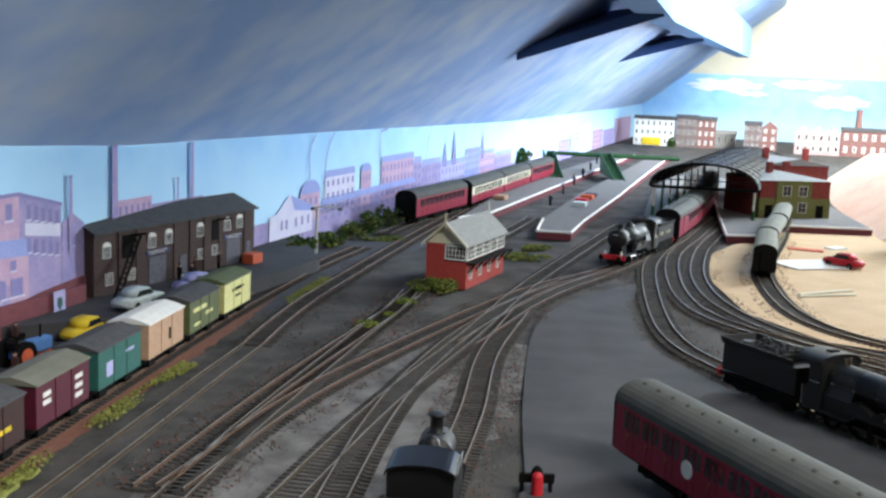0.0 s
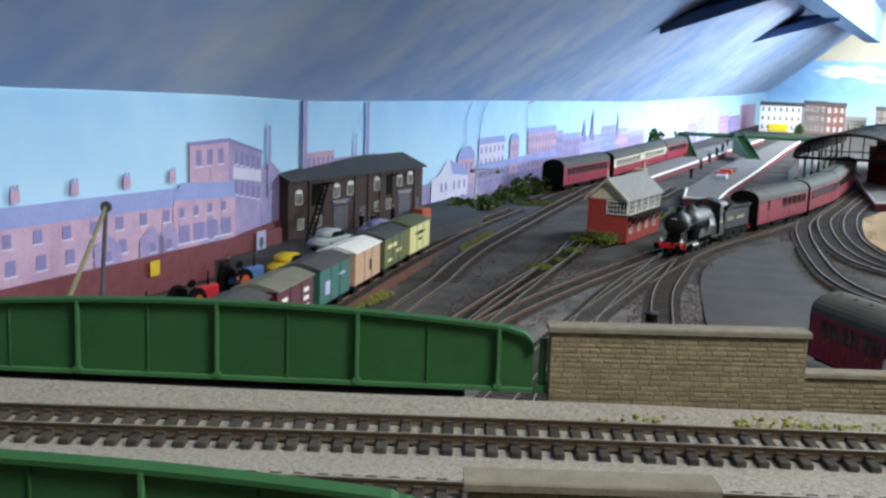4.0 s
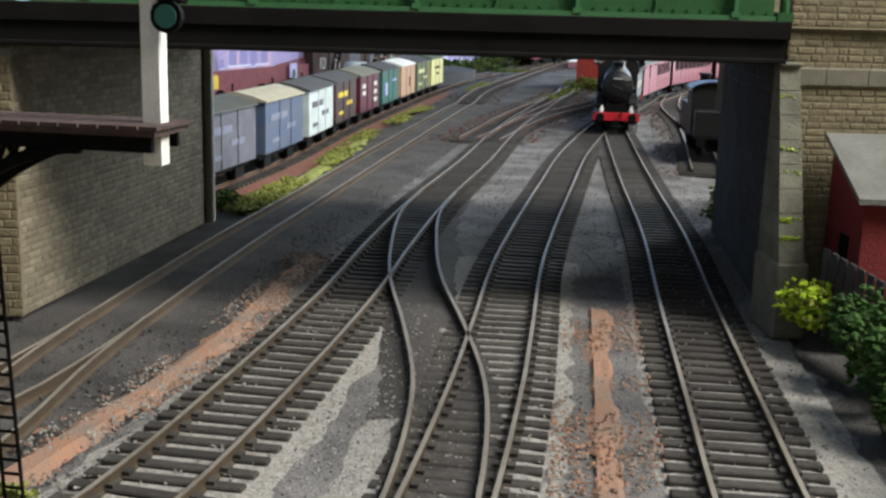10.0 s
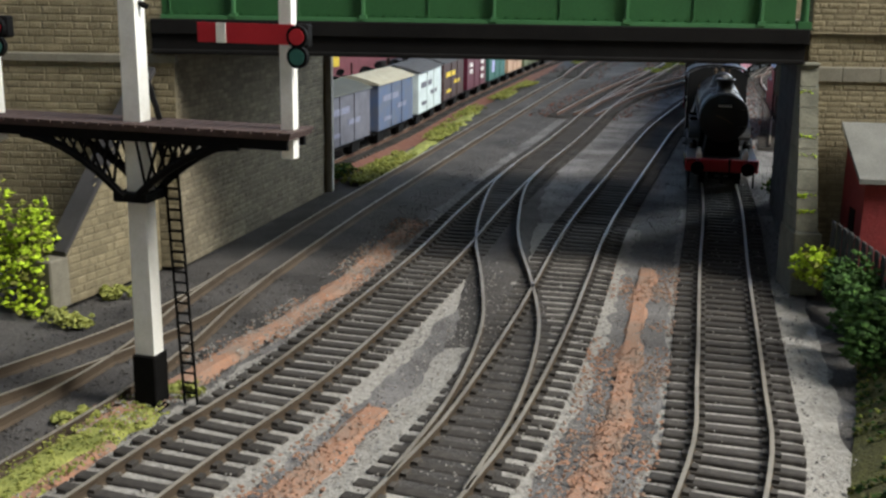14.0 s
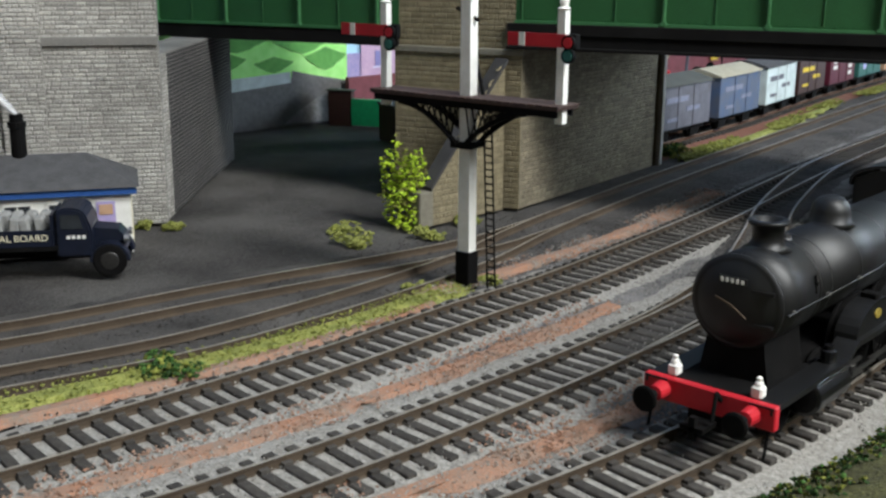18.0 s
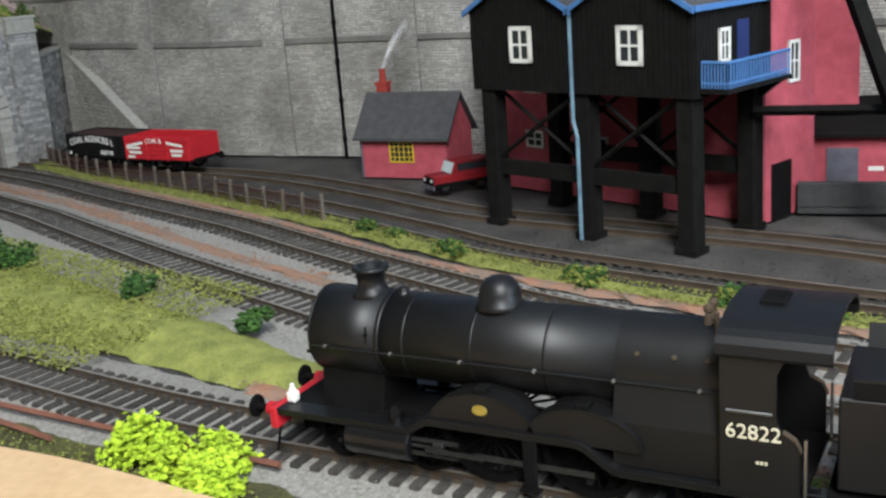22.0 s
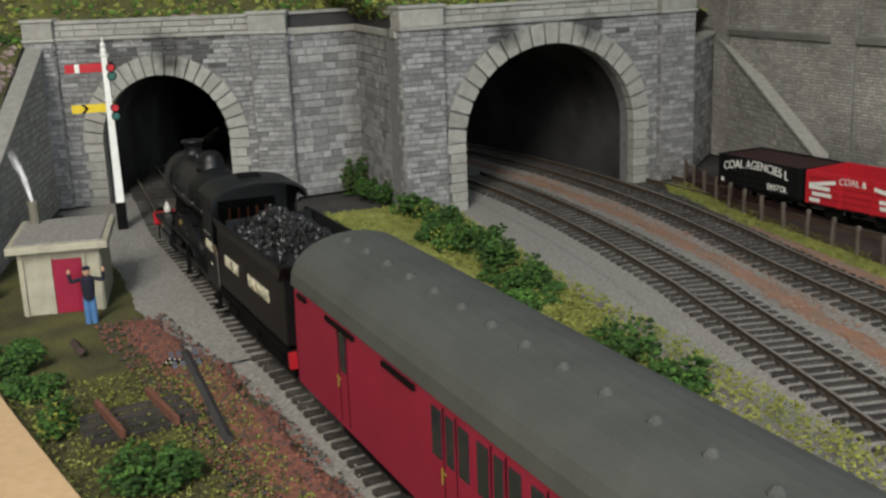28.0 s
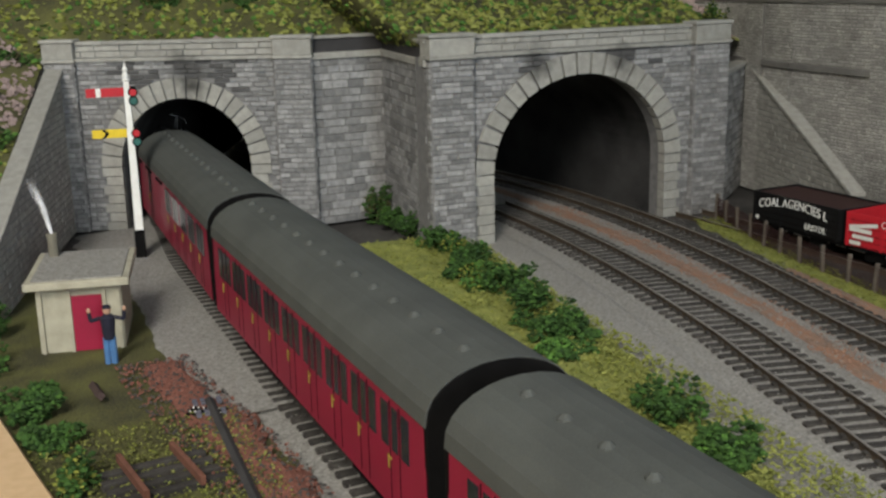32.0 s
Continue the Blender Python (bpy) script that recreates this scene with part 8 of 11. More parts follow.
def build_vehicles():
    # coal lorry; x forward
    m, L = along_m((-0.4225, -0.0925), (-0.367, -0.0485))
    m = m @ Matrix.Scale(0.86, 4)
    T = thing("coal_lorry", "dark blue coal lorry loaded with grey sacks", "lorry", m)
    hw = 0.0128
    bm = NB()
    bx(bm, 0.0, 0.052, -hw, hw, 0.0125, 0.0145)
    bx(bm, 0.004, 0.074, -0.006, 0.006, 0.008, 0.0125)
    part("chassis", bm, "loco_dull", T)
    for nm, a in (("side_board", (0.0, 0.050, -hw, -hw + 0.0007)), ("side_board", (0.0, 0.050, hw - 0.0007, hw)), ("head_board", (0.0495, 0.0505, -hw, hw)), ("tail_board", (-0.0005, 0.0005, -hw, hw))):
        bm = NB()
        bx(bm, a[0], a[1], a[2], a[3], 0.0145, 0.0215 if nm != "head_board" else 0.028)
        part(nm, bm, "blue_dk", T)
    bm = NB()
    prism(bm, [(0.051, 0.009), (0.066, 0.009), (0.066, 0.0205), (0.0638, 0.0272), (0.0625, 0.0290), (0.0600, 0.0302), (0.0560, 0.0305), (0.0530, 0.0300), (0.0512, 0.0285)], -0.0118, 0.0118)
    bmesh.ops.bevel(bm, geom=bm.edges[:], offset=0.0009, segments=2, affect="EDGES")
    part("cab", bm, "blue_dk", T)
    bm = NB()
    prism(bm, [(0.066, 0.010), (0.0785, 0.010), (0.0785, 0.0165), (0.076, 0.0195), (0.066, 0.0205)], -0.0062, 0.0062)
    part("bonnet", bm, "blue_dk", T)
    for s in (-1, 1):
        bm = NB()
        prism(bm, [(0.0535, 0.0215), (0.0625, 0.0215), (0.0608, 0.0275), (0.0535, 0.0275)], s * 0.0117, s * 0.0121)
        part("cab_window", bm, "glass", T)
        bm = NB()
        n = 8
        pr = [(0.0725 + (0.0084 if f > 0 else 0.0072) * math.cos(math.pi * k / n), 0.0068 + (0.0082 if f > 0 else 0.0072) * math.sin(math.pi * k / n)) for f, ks in ((1, range(n + 1)), (-1, range(n, -1, -1))) for k in ks]
        prism(bm, pr, s * 0.0062, s * 0.0122)
        part("mudguard", bm, "blue_dk", T)
        for x in (0.0125, 0.0725):
            road_wheel(T, x, s * 0.0104, 0.0072, s=s)
        bm = NB()
        rod(bm, (0.0785, s * 0.0075, 0.0155), (0.0805, s * 0.0075, 0.0155), 0.0016, 10)
        part("headlamp", bm, "steel", T)
    bm = NB()
    prism(bm, [(0.0620, 0.0285), (0.0655, 0.0212), (0.0658, 0.0212), (0.0624, 0.0287)], -0.0105, 0.0105)
    part("windscreen", bm, "glass", T)
    bm = NB()
    bx(bm, 0.0786, 0.0792, -0.0045, 0.0045, 0.0105, 0.0165)
    part("radiator_grille", bm, "vangrey", T)
    lettering("NATIONAL COAL BOARD", 0.0040, (0.0245, -hw - 0.0002, 0.0181), 0, T, "cream", "cream lettering on the side board", 1.02)
    bm = NB()
    for k in range(4):
        bx(bm, 0.0556 + 0.0021 * k, 0.0570 + 0.0021 * k, -0.0120, -0.0117, 0.0172, 0.0186)
    part("door_lettering", bm, "white", T, "small white door marks")
    rng = random.Random(8)
    for k in range(12):
        x, y = 0.016 + 0.0058 * (k % 6), -0.005 + 0.010 * (k // 6)
        bm = NB()
        bx(bm, -0.0024, 0.0024, -0.0036, 0.0036, 0, 0.0115, bevel=0.0010, m=Matrix.Translation((x, y, 0.0146)) @ Matrix.Rotation(rng.uniform(-0.2, 0.2), 4, "Y"))
        part("load_sack", bm, "sack", T, "grey coal sack")
    for k, (x, y) in enumerate(((0.006, -0.006), (0.012, 0.004))):
        figure(m @ Vector((x, y, 0.0146)), 2.0, "blue", "loco_dull", "small painted coalman figure on the lorry", 0.018)
    # van
    m, L = along_m((-0.3945, -0.1585), (-0.3695, -0.1185))
    m = m @ Matrix.Scale(0.91, 4)
    V = thing("delivery_van", "glossy navy blue van with yellow lettering", "van", m)
    hw = 0.0112
    bm = NB()
    prof = [(0.0, 0.0062), (0.052, 0.0062), (0.0525, 0.012), (0.051, 0.0152), (0.0405, 0.0172), (0.0355, 0.0245), (0.033, 0.0262), (0.004, 0.0262), (0.0008, 0.0235)]
    prism(bm, prof, -hw, hw)
    bmesh.ops.bevel(bm, geom=bm.edges[:], offset=0.0012, segments=2, affect="EDGES")
    part("body", bm, "blue_gl", V, smooth=True)
    bm = NB()
    bx(bm, 0.003, 0.033, -hw + 0.0016, hw - 0.0016, 0.0258, 0.0266)
    part("roof_panel", bm, "slate", V, "dull grey roof")
    for s in (-1, 1):
        for x in (0.0105, 0.0430):
            road_wheel(V, x, s * 0.0098, 0.0062, s=s)
            bm = NB()
            pr = [(x + f * math.cos(math.pi * k / 8), 0.0060 + f * 0.95 * math.sin(math.pi * k / 8)) for f, ks in ((0.0075, range(9)), (0.0066, range(8, -1, -1))) for k in ks]
            prism(bm, pr, s * 0.0098, s * 0.0122)
            part("mudguard", bm, "blue_gl", V)
        bm = NB()
        prism(bm, [(0.0285, 0.0180), (0.0385, 0.0180), (0.0345, 0.0238), (0.0285, 0.0238)], s * (hw - 0.0002), s * (hw + 0.0002))
        part("door_window", bm, "glass", V)
        bm = NB()
        rod(bm, (0.050, s * 0.0075, 0.0128), (0.0528, s * 0.0075, 0.0128), 0.0014, 10)
        part("headlamp", bm, "steel", V)
    bm = NB()
    prism(bm, [(0.0403, 0.0178), (0.0358, 0.0242), (0.0362, 0.0246), (0.0408, 0.0180)], -0.009, 0.009)
    part("windscreen", bm, "glass", V)
    lettering("N.C.B.", 0.0056, (0.0130, -hw - 0.0002, 0.0208), 0, V, "yellow", "yellow lettering on the van side", 1.1)
    bm = NB()
    for k, w in enumerate((0.005, 0.003, 0.004)):
        bx(bm, 0.034 - w / 2, 0.034 + w / 2, -hw - 0.0003, -hw + 0.0001, 0.0150 - 0.0016 * k, 0.0158 - 0.0016 * k)
    part("door_lettering", bm, "yellow", V, "small yellow door marks")
    bm = NB()
    bx(bm, 0.0528, 0.0542, -0.0105, 0.0105, 0.0062, 0.0076)
    part("bumper", bm, "steel", V)
    # jeep beside the pink hut
    m = Matrix.Translation((-0.606, -0.397, 0)) @ Matrix.Rotation(math.radians(-62), 4, "Z") @ Matrix.Scale(0.7, 4)
    J = thing("off_road_car", "red and black off-road car with pale grille", "car", m)
    bm = NB()
    bx(bm, -0.026, 0.026, -0.0105, 0.0105, 0.0062, 0.0150, bevel=0.0008)
    part("body", bm, "red_dk", J)
    bm = NB()
    prism(bm, [(-0.0255, 0.0150), (0.010, 0.0150), (0.0065, 0.0248), (-0.0255, 0.0248)], -0.0100, 0.0100)
    part("cabin", bm, "red_dk", J)
    bm = NB()
    prism(bm, [(0.0105, 0.0158), (0.0072, 0.0240), (0.0076, 0.0241), (0.0110, 0.0159)], -0.0088, 0.0088)
    part("windscreen", bm, "vanwhite", J)
    bm = NB()
    bx(bm, 0.0258, 0.0268, -0.0080, 0.0080, 0.0075, 0.0140)
    part("grille", bm, "loco_dull", J)
    bm = NB()
    bx(bm, 0.0262, 0.0278, -0.0110, 0.0110, 0.0048, 0.0070)
    part("bumper", bm, "vangrey", J)
    for s in (-1, 1):
        for x in (-0.0155, 0.0165):
            road_wheel(J, x, s * 0.0080, 0.0058, s=s)
        bm = NB()
        rod(bm, (0.0265, s * 0.0062, 0.0115), (0.0275, s * 0.0062, 0.0115), 0.0013, 10)
        part("headlamp", bm, "white", J)
        bm = NB()
        bx(bm, -0.022, 0.005, s * 0.0099, s * 0.0102, 0.0172, 0.0232)
        part("side_window", bm, "glass", J)
        bm = NB()
        bx(bm, -0.0262, 0.0262, s * 0.0104, s * 0.0108, 0.0062, 0.0092)
        part("sill", bm, "loco_dull", J)


def figure(at, turn, coat, legs, label, h=0.023, arms_up=False):
    """A tiny painted figurine, one plain mesh."""
    k = h / 0.023
    bm = NB()
    for s in (-1, 1):
        rod(bm, (s * 0.0012, 0, 0), (s * 0.001, 0, 0.0105), 0.0011, 7, r2=0.0014, mi=1)
    lathe(bm, [(0, 0.0021), (0.004, 0.0024), (0.0082, 0.0027), (0.0094, 0.0012)], (0, 0, 0.0098), (0, 0, 1), n=10)
    for s in (-1, 1):
        if arms_up:
            rod(bm, (s * 0.0024, 0, 0.0178), (s * 0.0058, -0.001, 0.0172), 0.0008, 6)
            rod(bm, (s * 0.0058, -0.001, 0.0172), (s * 0.0062, -0.0015, 0.0206), 0.0007, 6)
            lathe(bm, [(0, 0.0005), (0.0009, 0.0008), (0.0018, 0.0003)], (s * 0.0062, -0.0015, 0.0204), (0, 0, 1), n=6, mi=2)
        else:
            rod(bm, (s * 0.0026, 0, 0.0180), (s * 0.0032, -0.0008, 0.0105), 0.0008, 6)
    lathe(bm, [(0, 0.0008), (0.0012, 0.0015), (0.0024, 0.0015), (0.0034, 0.0006)], (0, 0, 0.0190), (0, 0, 1), n=9, mi=2)
    lathe(bm, [(0, 0.0017), (0.0008, 0.0015), (0.0013, 0.0004)], (0, 0, 0.0214), (0, 0, 1), n=9, mi=0)
    bmesh.ops.scale(bm, verts=bm.verts, vec=(k, k, k))
    ob = lone("figurine", bm, [coat, legs, "skin"], label, "figurine")
    ob.matrix_world = Matrix.Translation(at) @ Matrix.Rotation(turn, 4, "Z")
    return ob


build_vehicles()


def build_pink_hut():
    m, L = along_m((-0.660, -0.458), (-0.637, -0.404))
    H = thing("pink_hut", "pink brick colliery hut with dark slate gable roof", "hut", m)
    D = 0.036
    bm = NB()
    bx(bm, 0, L, 0, D, 0, 0.0265)
    prism(bm, [(0, 0.0265), (D, 0.0265), (D / 2, 0.0485)], 0.0, L, "x")
    part("wall", bm, "pink", H)
    for s in (0, 1):
        bm = NB()
        if s == 0:
            pr = [(-0.0035, 0.0235), (D / 2, 0.0487), (D / 2, 0.0500), (-0.0035, 0.0250)]
        else:
            pr = [(D + 0.0035, 0.0235), (D / 2, 0.0487), (D / 2, 0.0500), (D + 0.0035, 0.0250)]
        prism(bm, pr, -0.003, L + 0.003, "x")
        part("roof_slope", bm, "slate", H)
    bm = NB()
    bx(bm, -0.003, L + 0.003, -0.0046, -0.0034, 0.0232, 0.0250)
    part("gutter", bm, "slate", H)
    window(H, L * 0.34, 0.0095, 0.0165, 0.0130, cols=5, rows=4, frame_m="yellow")
    bm = NB()
    rod(bm, (0.0008, -0.001, 0), (0.0008, -0.001, 0.028), 0.0007, 6)
    part("downpipe", bm, "vangrey", H)
    bm = NB()
    bx(bm, 0.002, 0.0095, D / 2 + 0.004, D / 2 + 0.0095, 0.036, 0.054)
    bx(bm, 0.0013, 0.0102, D / 2 + 0.0033, D / 2 + 0.0102, 0.054, 0.0556)
    part("chimney", bm, "brickred", H, "red brick chimney")
    bm = NB()
    lathe(bm, [(0, 0.0023), (0.007, 0.0018), (0.0072, 0.0022), (0.008, 0.0022)], (0.0057, D / 2 + 0.0067, 0.0556), (0, 0, 1), n=12)
    part("chimney_pot", bm, "brickred", H, "terracotta chimney pot")
    plume(m @ Vector((0.0057, D / 2 + 0.0067, 0.063)), (0.019, 0.022, 0.036), "wisp of white smoke over the pink hut", r0=0.0009, grow=0.06, seed=4)


build_pink_hut()


def mineral_wagon(m, body, inner, label, words, loaded=True):
    W = thing("mineral_wagon", label, "wagon", m, group="coal wagons on the siding")
    L, hw, z0, z1 = 0.058, 0.0145, 0.0115, 0.0270
    bm = NB()
    bx(bm, 0, L, -hw, hw, z0 - 0.001, z0 + 0.001)
    part("floor", bm, "loco_dull", W)
    for nm, a in (("side", (0, L, -hw, -hw + 0.001)), ("side", (0, L, hw - 0.001, hw)), ("end", (0, 0.001, -hw + 0.001, hw - 0.001)), ("end", (L - 0.001, L, -hw + 0.001, hw - 0.001))):
        bm = NB()
        bx(bm, a[0], a[1], a[2], a[3], z0, z1, bevel=0.0002)
        part(nm, bm, body, W)
    for s in (-1, 1):
        for k in range(1, 5):
            bm = NB()
            z = z0 + (z1 - z0) * k / 5
            bx(bm, 0.0, L, s * hw - 0.00012, s * hw + 0.00012, z - 0.0001, z + 0.0001)
            part("plank_joint", bm, "loco_dull", W)
        for x in (0.020, 0.038, 0.0015, L - 0.0015):
            bm = NB()
            bx(bm, x - 0.0006, x + 0.0006, *sorted((s * hw, s * (hw + 0.0005))), z0, z1)
            part("strap", bm, body, W)
        for x in (0.015, L - 0.015):
            bm = NB()
            bx(bm, x - 0.005, x + 0.005, *sorted((s * 0.0112, s * 0.0124)), 0.0055, 0.0105)
            part("axleguard", bm, "loco_dull", W)
    bm = NB()
    bx(bm, 0.001, L - 0.001, -hw + 0.001, hw - 0.001, z1 - (0.0015 if loaded else 0.009), z1 - (0.0008 if loaded else 0.0085))
    part("load", bm, inner, W, "load inside the wagon")
    for x in (0.015, L - 0.015):
        wheel_part(W, x, 0.0062)
    for x, d in ((0, -1), (L, 1)):
        for s in (-1, 1):
            bm = NB()
            lathe(bm, [(0, 0.0014), (0.004, 0.001), (0.0042, 0.0024), (0.0048, 0.0024)], (x, s * 0.0105, 0.0115), (d, 0, 0), n=10)
            part("buffer", bm, "loco_dull", W)
    for w, size, x, z, st, bow in words:
        bm = text_bm(w, size) if w else bx(NB(), -size / 2, size / 2, -0.0001, 0.0001, -0.0009, 0.0009)
        bmesh.ops.scale(bm, verts=bm.verts, vec=(st, 1, 1))
        for v in bm.verts:
            v.co.z -= bow * ((v.co.x + x - L / 2) / (L / 2)) ** 2
        bmesh.ops.translate(bm, verts=bm.verts, vec=(x, -hw - 0.0004, z))
        part("lettering", bm, "white", W, "white wagon lettering" if w else "plain white lettering bar")
    return W


at_a, tot_a = rails_sampler(LINE_A)


def place_on(at, near, back):
    """Pose with x pointing north along the siding, starting at the rail point nearest to near."""
    best = min((at(0.004 * k) - Vector((near[0], near[1], 0))).length + 0 * k for k in range(int(tot_a / 0.004)))
    s = next(0.004 * k for k in range(int(tot_a / 0.004)) if (at(0.004 * k) - Vector((near[0], near[1], 0))).length <= best + 1e-9)
    a, b = at(s + back / 2), at(s - back / 2)
    d = (b - a).normalized()
    return Matrix.Translation(a) @ Matrix.Rotation(math.atan2(d.y, d.x), 4, "Z")


mineral_wagon(place_on(at_a, (-0.746, -0.646), 0.058), "loco", "vanbrown", "black open coal wagon with white lettering and dark red load", [("COAL AGENCIES L", 0.0062, 0.0275, 0.0240, 0.88, 0.0045), ("BRISTOL", 0.0042, 0.043, 0.0150, 0.85, 0.0), ("", 0.002, 0.004, 0.0140, 1.0, 0.0)])
mineral_wagon(place_on(at_a, (-0.7175, -0.5935), 0.058), "redwag", "loco_dull", "bright red open coal wagon with white lettering", [("", 0.015, 0.0100, 0.0238, 1.0, 0.004), ("COAL &", 0.0044, 0.0270, 0.0243, 0.95, 0.004), ("", 0.014, 0.0455, 0.0238, 1.0, 0.004), ("", 0.012, 0.0085, 0.0195, 1.0, 0.0), ("", 0.011, 0.0100, 0.0165, 1.0, 0.0), ("", 0.006, 0.0060, 0.0135, 1.0, 0.0), ("", 0.011, 0.0470, 0.0180, 1.0, 0.0), ("", 0.009, 0.0465, 0.0152, 1.0, 0.0)], loaded=False)


def build_fence():
    pts = spline([(-0.545, -0.466), (-0.597, -0.519), (-0.640, -0.562), (-0.68, -0.605), (-0.72, -0.652), (-0.765, -0.69), (-0.80, -0.716)], 0.0175)
    F = thing("mesh_fence", "weathered post and diamond mesh lineside fence", "fence")
    for i, p in enumerate(pts):
        bm = NB()
        bx(bm, -0.0009, 0.0009, -0.0009, 0.0009, -0.001, 0.0140 if i else 0.0155, bevel=0.0003, m=Matrix.Translation(p) @ Matrix.Rotation(0.8 + 0.1 * math.sin(i * 7), 4, "Z") @ Matrix.Rotation(0.05 * math.sin(i * 5), 4, "X"))
        part("post", bm, "post", F)
    for p, q in zip(pts, pts[1:]):
        bm = NB()
        u = (q - p)
        n = 9
        for k in range(-6, n):
            for s in (0, 1):
                a, b = k / n, (k + 6) / n
                za, zb = 0.0, 0.0125
                if a < 0:
                    za += -a / (6 / n) * 0.0125
                    a = 0
                if b > 1:
                    zb -= (b - 1) / (6 / n) * 0.0125
                    b = 1
                if s:
                    a, b = 1 - a, 1 - b
                rod(bm, p + u * a + Vector((0, 0, za)), p + u * b + Vector((0, 0, zb)), 0.00015, 3)
        part("mesh_panel", bm, "vanbrown", F)


build_fence()


def build_lineside_hut():
    m, L = along_m((-0.4375, -0.8455), (-0.4600, -0.8185))
    m, L = along_m((-0.4620, -0.8200), (-0.4400, -0.8465))
    m, L = along_m((-0.4540, -0.8570), (-0.4755, -0.8350))
    # front looks at the running line
    H = thing("platelayers_hut", "cream concrete lineside hut with dark red door", "hut", m @ Matrix.Translation((L, 0, 0)) @ Matrix.Rotation(math.pi, 4, "Z") if False else m)
    D = 0.042
    bm = NB()
    bx(bm, 0, L, 0, D, 0, 0.0262)
    part("wall", bm, "cream_dull", H)
    bm = NB()
    bx(bm, -0.0035, L + 0.0035, -0.0045, D + 0.003, 0.0262, 0.0292, bevel=0.0004)
    part("roof_slab", bm, "cream_dull", H)
    bm = NB()
    bx(bm, -0.001, L + 0.001, -0.002, D + 0.001, 0.0292, 0.0297)
    part("gravel_roof", bm, "ballast", H, "gravelled flat roof")
    bm = NB()
    bx(bm, 0.0125, 0.0235, -0.0006, 0.0005, 0.001, 0.0225)
    part("door", bm, "maroon", H, "dark red plank door")
    for x in (0.0008, 0.0112, 0.0238, L - 0.0018):
        bm = NB()
        bx(bm, x, x + 0.0012, -0.0012, 0.0002, 0, 0.0262)
        part("pier_strip", bm, "cream_dull", H)
    bm = NB()
    lathe(bm, [(0, 0.0020), (0.008, 0.0018), (0.0082, 0.0023), (0.0095, 0.0023)], (0.003, D - 0.006, 0.0296), (0, 0, 1), n=10)
    part("flue", bm, "cap", H, "grey flue pipe")
    plume(m @ Vector((0.003, D - 0.006, 0.039)), (0.004, -0.004, 0.024), "wisp of white smoke over the lineside hut", r0=0.0006, grow=0.06, seed=5)
    figure((-0.4600, -0.8255, 0.0005), math.radians(135), "navy_deep", "denim", "waving figurine in dark coat and blue trousers", arms_up=True)
    bm = NB()
    bx(bm, -0.004, 0.004, -0.003, 0.003, -0.001, 0.0006, m=Matrix.Translation((-0.4600, -0.8255, 0)) @ Matrix.Rotation(0.7, 4, "Z"))
    lone("stone_slab", bm, "gcap", "small pale paving slab", "slab")
    # spare track panel, chairs, old rail, timber
    S = thing("spare_track_panel", "short rusty track panel lying on the grass", "track panel", along_m((-0.3985, -0.752), (-0.3875, -0.730))[0])
    for y in (0.0, 0.0155):
        bm = NB()
        bx(bm, -0.002, 0.026, y - 0.0007, y + 0.0007, 0.0030, 0.0055)
        part("rail", bm, "railred", S)
    for k in range(4):
        bm = NB()
        bx(bm, 0.002 + 0.0062 * k, 0.0050 + 0.0062 * k, -0.0080, 0.0235, 0.0005, 0.0030, bevel=0.0002)
        part("sleeper", bm, "sleeper", S)
    bm = NB()
    rod(bm, (-0.4475, -0.7650, 0.0025), (-0.400, -0.702, 0.0025), 0.0016, 5)
    lone("old_rail", bm, "soot", "length of old rail lying on the earth", "rail")
    bm = NB()
    rod(bm, (-0.441, -0.8135, 0.001), (-0.430, -0.7965, 0.004), 0.0016, 4)
    lone("timber_baulk", bm, "brown", "short weathered timber lying in grass", "timber")
    C = thing("rail_chairs", "stack of rail chairs laid in rows", "rail chairs", Matrix.Translation((-0.4445, -0.7625, 0.0014)) @ Matrix.Rotation(0.9, 4, "Z"))
    for i in range(6):
        for j in range(4):
            if i == 2 or i == 3:
                continue
            bm = NB()
            bx(bm, -0.0065 + 0.0026 * i, -0.0050 + 0.0026 * i, -0.0045 + 0.0026 * j, -0.0030 + 0.0026 * j, 0, 0.0014)
            part("chair", bm, "vangrey", C)
    for a, b in (((-0.375, -0.642), (-0.330, -0.567)), ((-0.349, -0.602), (-0.285, -0.508)), ((-0.330, -0.567), (-0.26, -0.435)), ((-0.345, -0.588), (-0.336, -0.574))):
        bm = NB()
        rod(bm, (*a, 0.0024), (*b, 0.0024), 0.0011, 4)
        lone("spare_rail", bm, "railred", "rust-red spare rail lying beside the line", "rail", "spare rails")
    # bare edge of the baseboard
    edge = spline([(-0.05, -0.20), (-0.15, -0.31), (-0.245, -0.458), (-0.281, -0.532), (-0.320, -0.635), (-0.340, -0.675), (-0.377, -0.757), (-0.412, -0.834), (-0.435, -0.90)], 0.01)
    bm = NB()
    rows = []
    hd = headings(edge)
    for p, h in zip(edge, hd):
        r = Vector((-h.y, h.x, 0))
        rows.append([bm.verts.new(p + r * d + Vector((0, 0, z))) for d, z in ((0, -0.004), (0.0003, 0.0045), (0.0012, 0.0058), (0.15, 0.0060))])
    for a, b in zip(rows, rows[1:]):
        for k in range(3):
            bm.faces.new((a[k], a[k + 1], b[k + 1], b[k]))
    bmesh.ops.recalc_face_normals(bm, faces=bm.faces)
    lone("baseboard_edge", bm, "board", "bare cut edge of the pale baseboard", "board", kind="structure")

    D = thing("pin_plate", "dark plate with two rows of pale pins under a lying rail", "plate", Matrix.Translation((-0.4415, -0.7602, 0.0016)) @ Matrix.Rotation(math.atan2(0.0108, -0.0046), 4, "Z"))
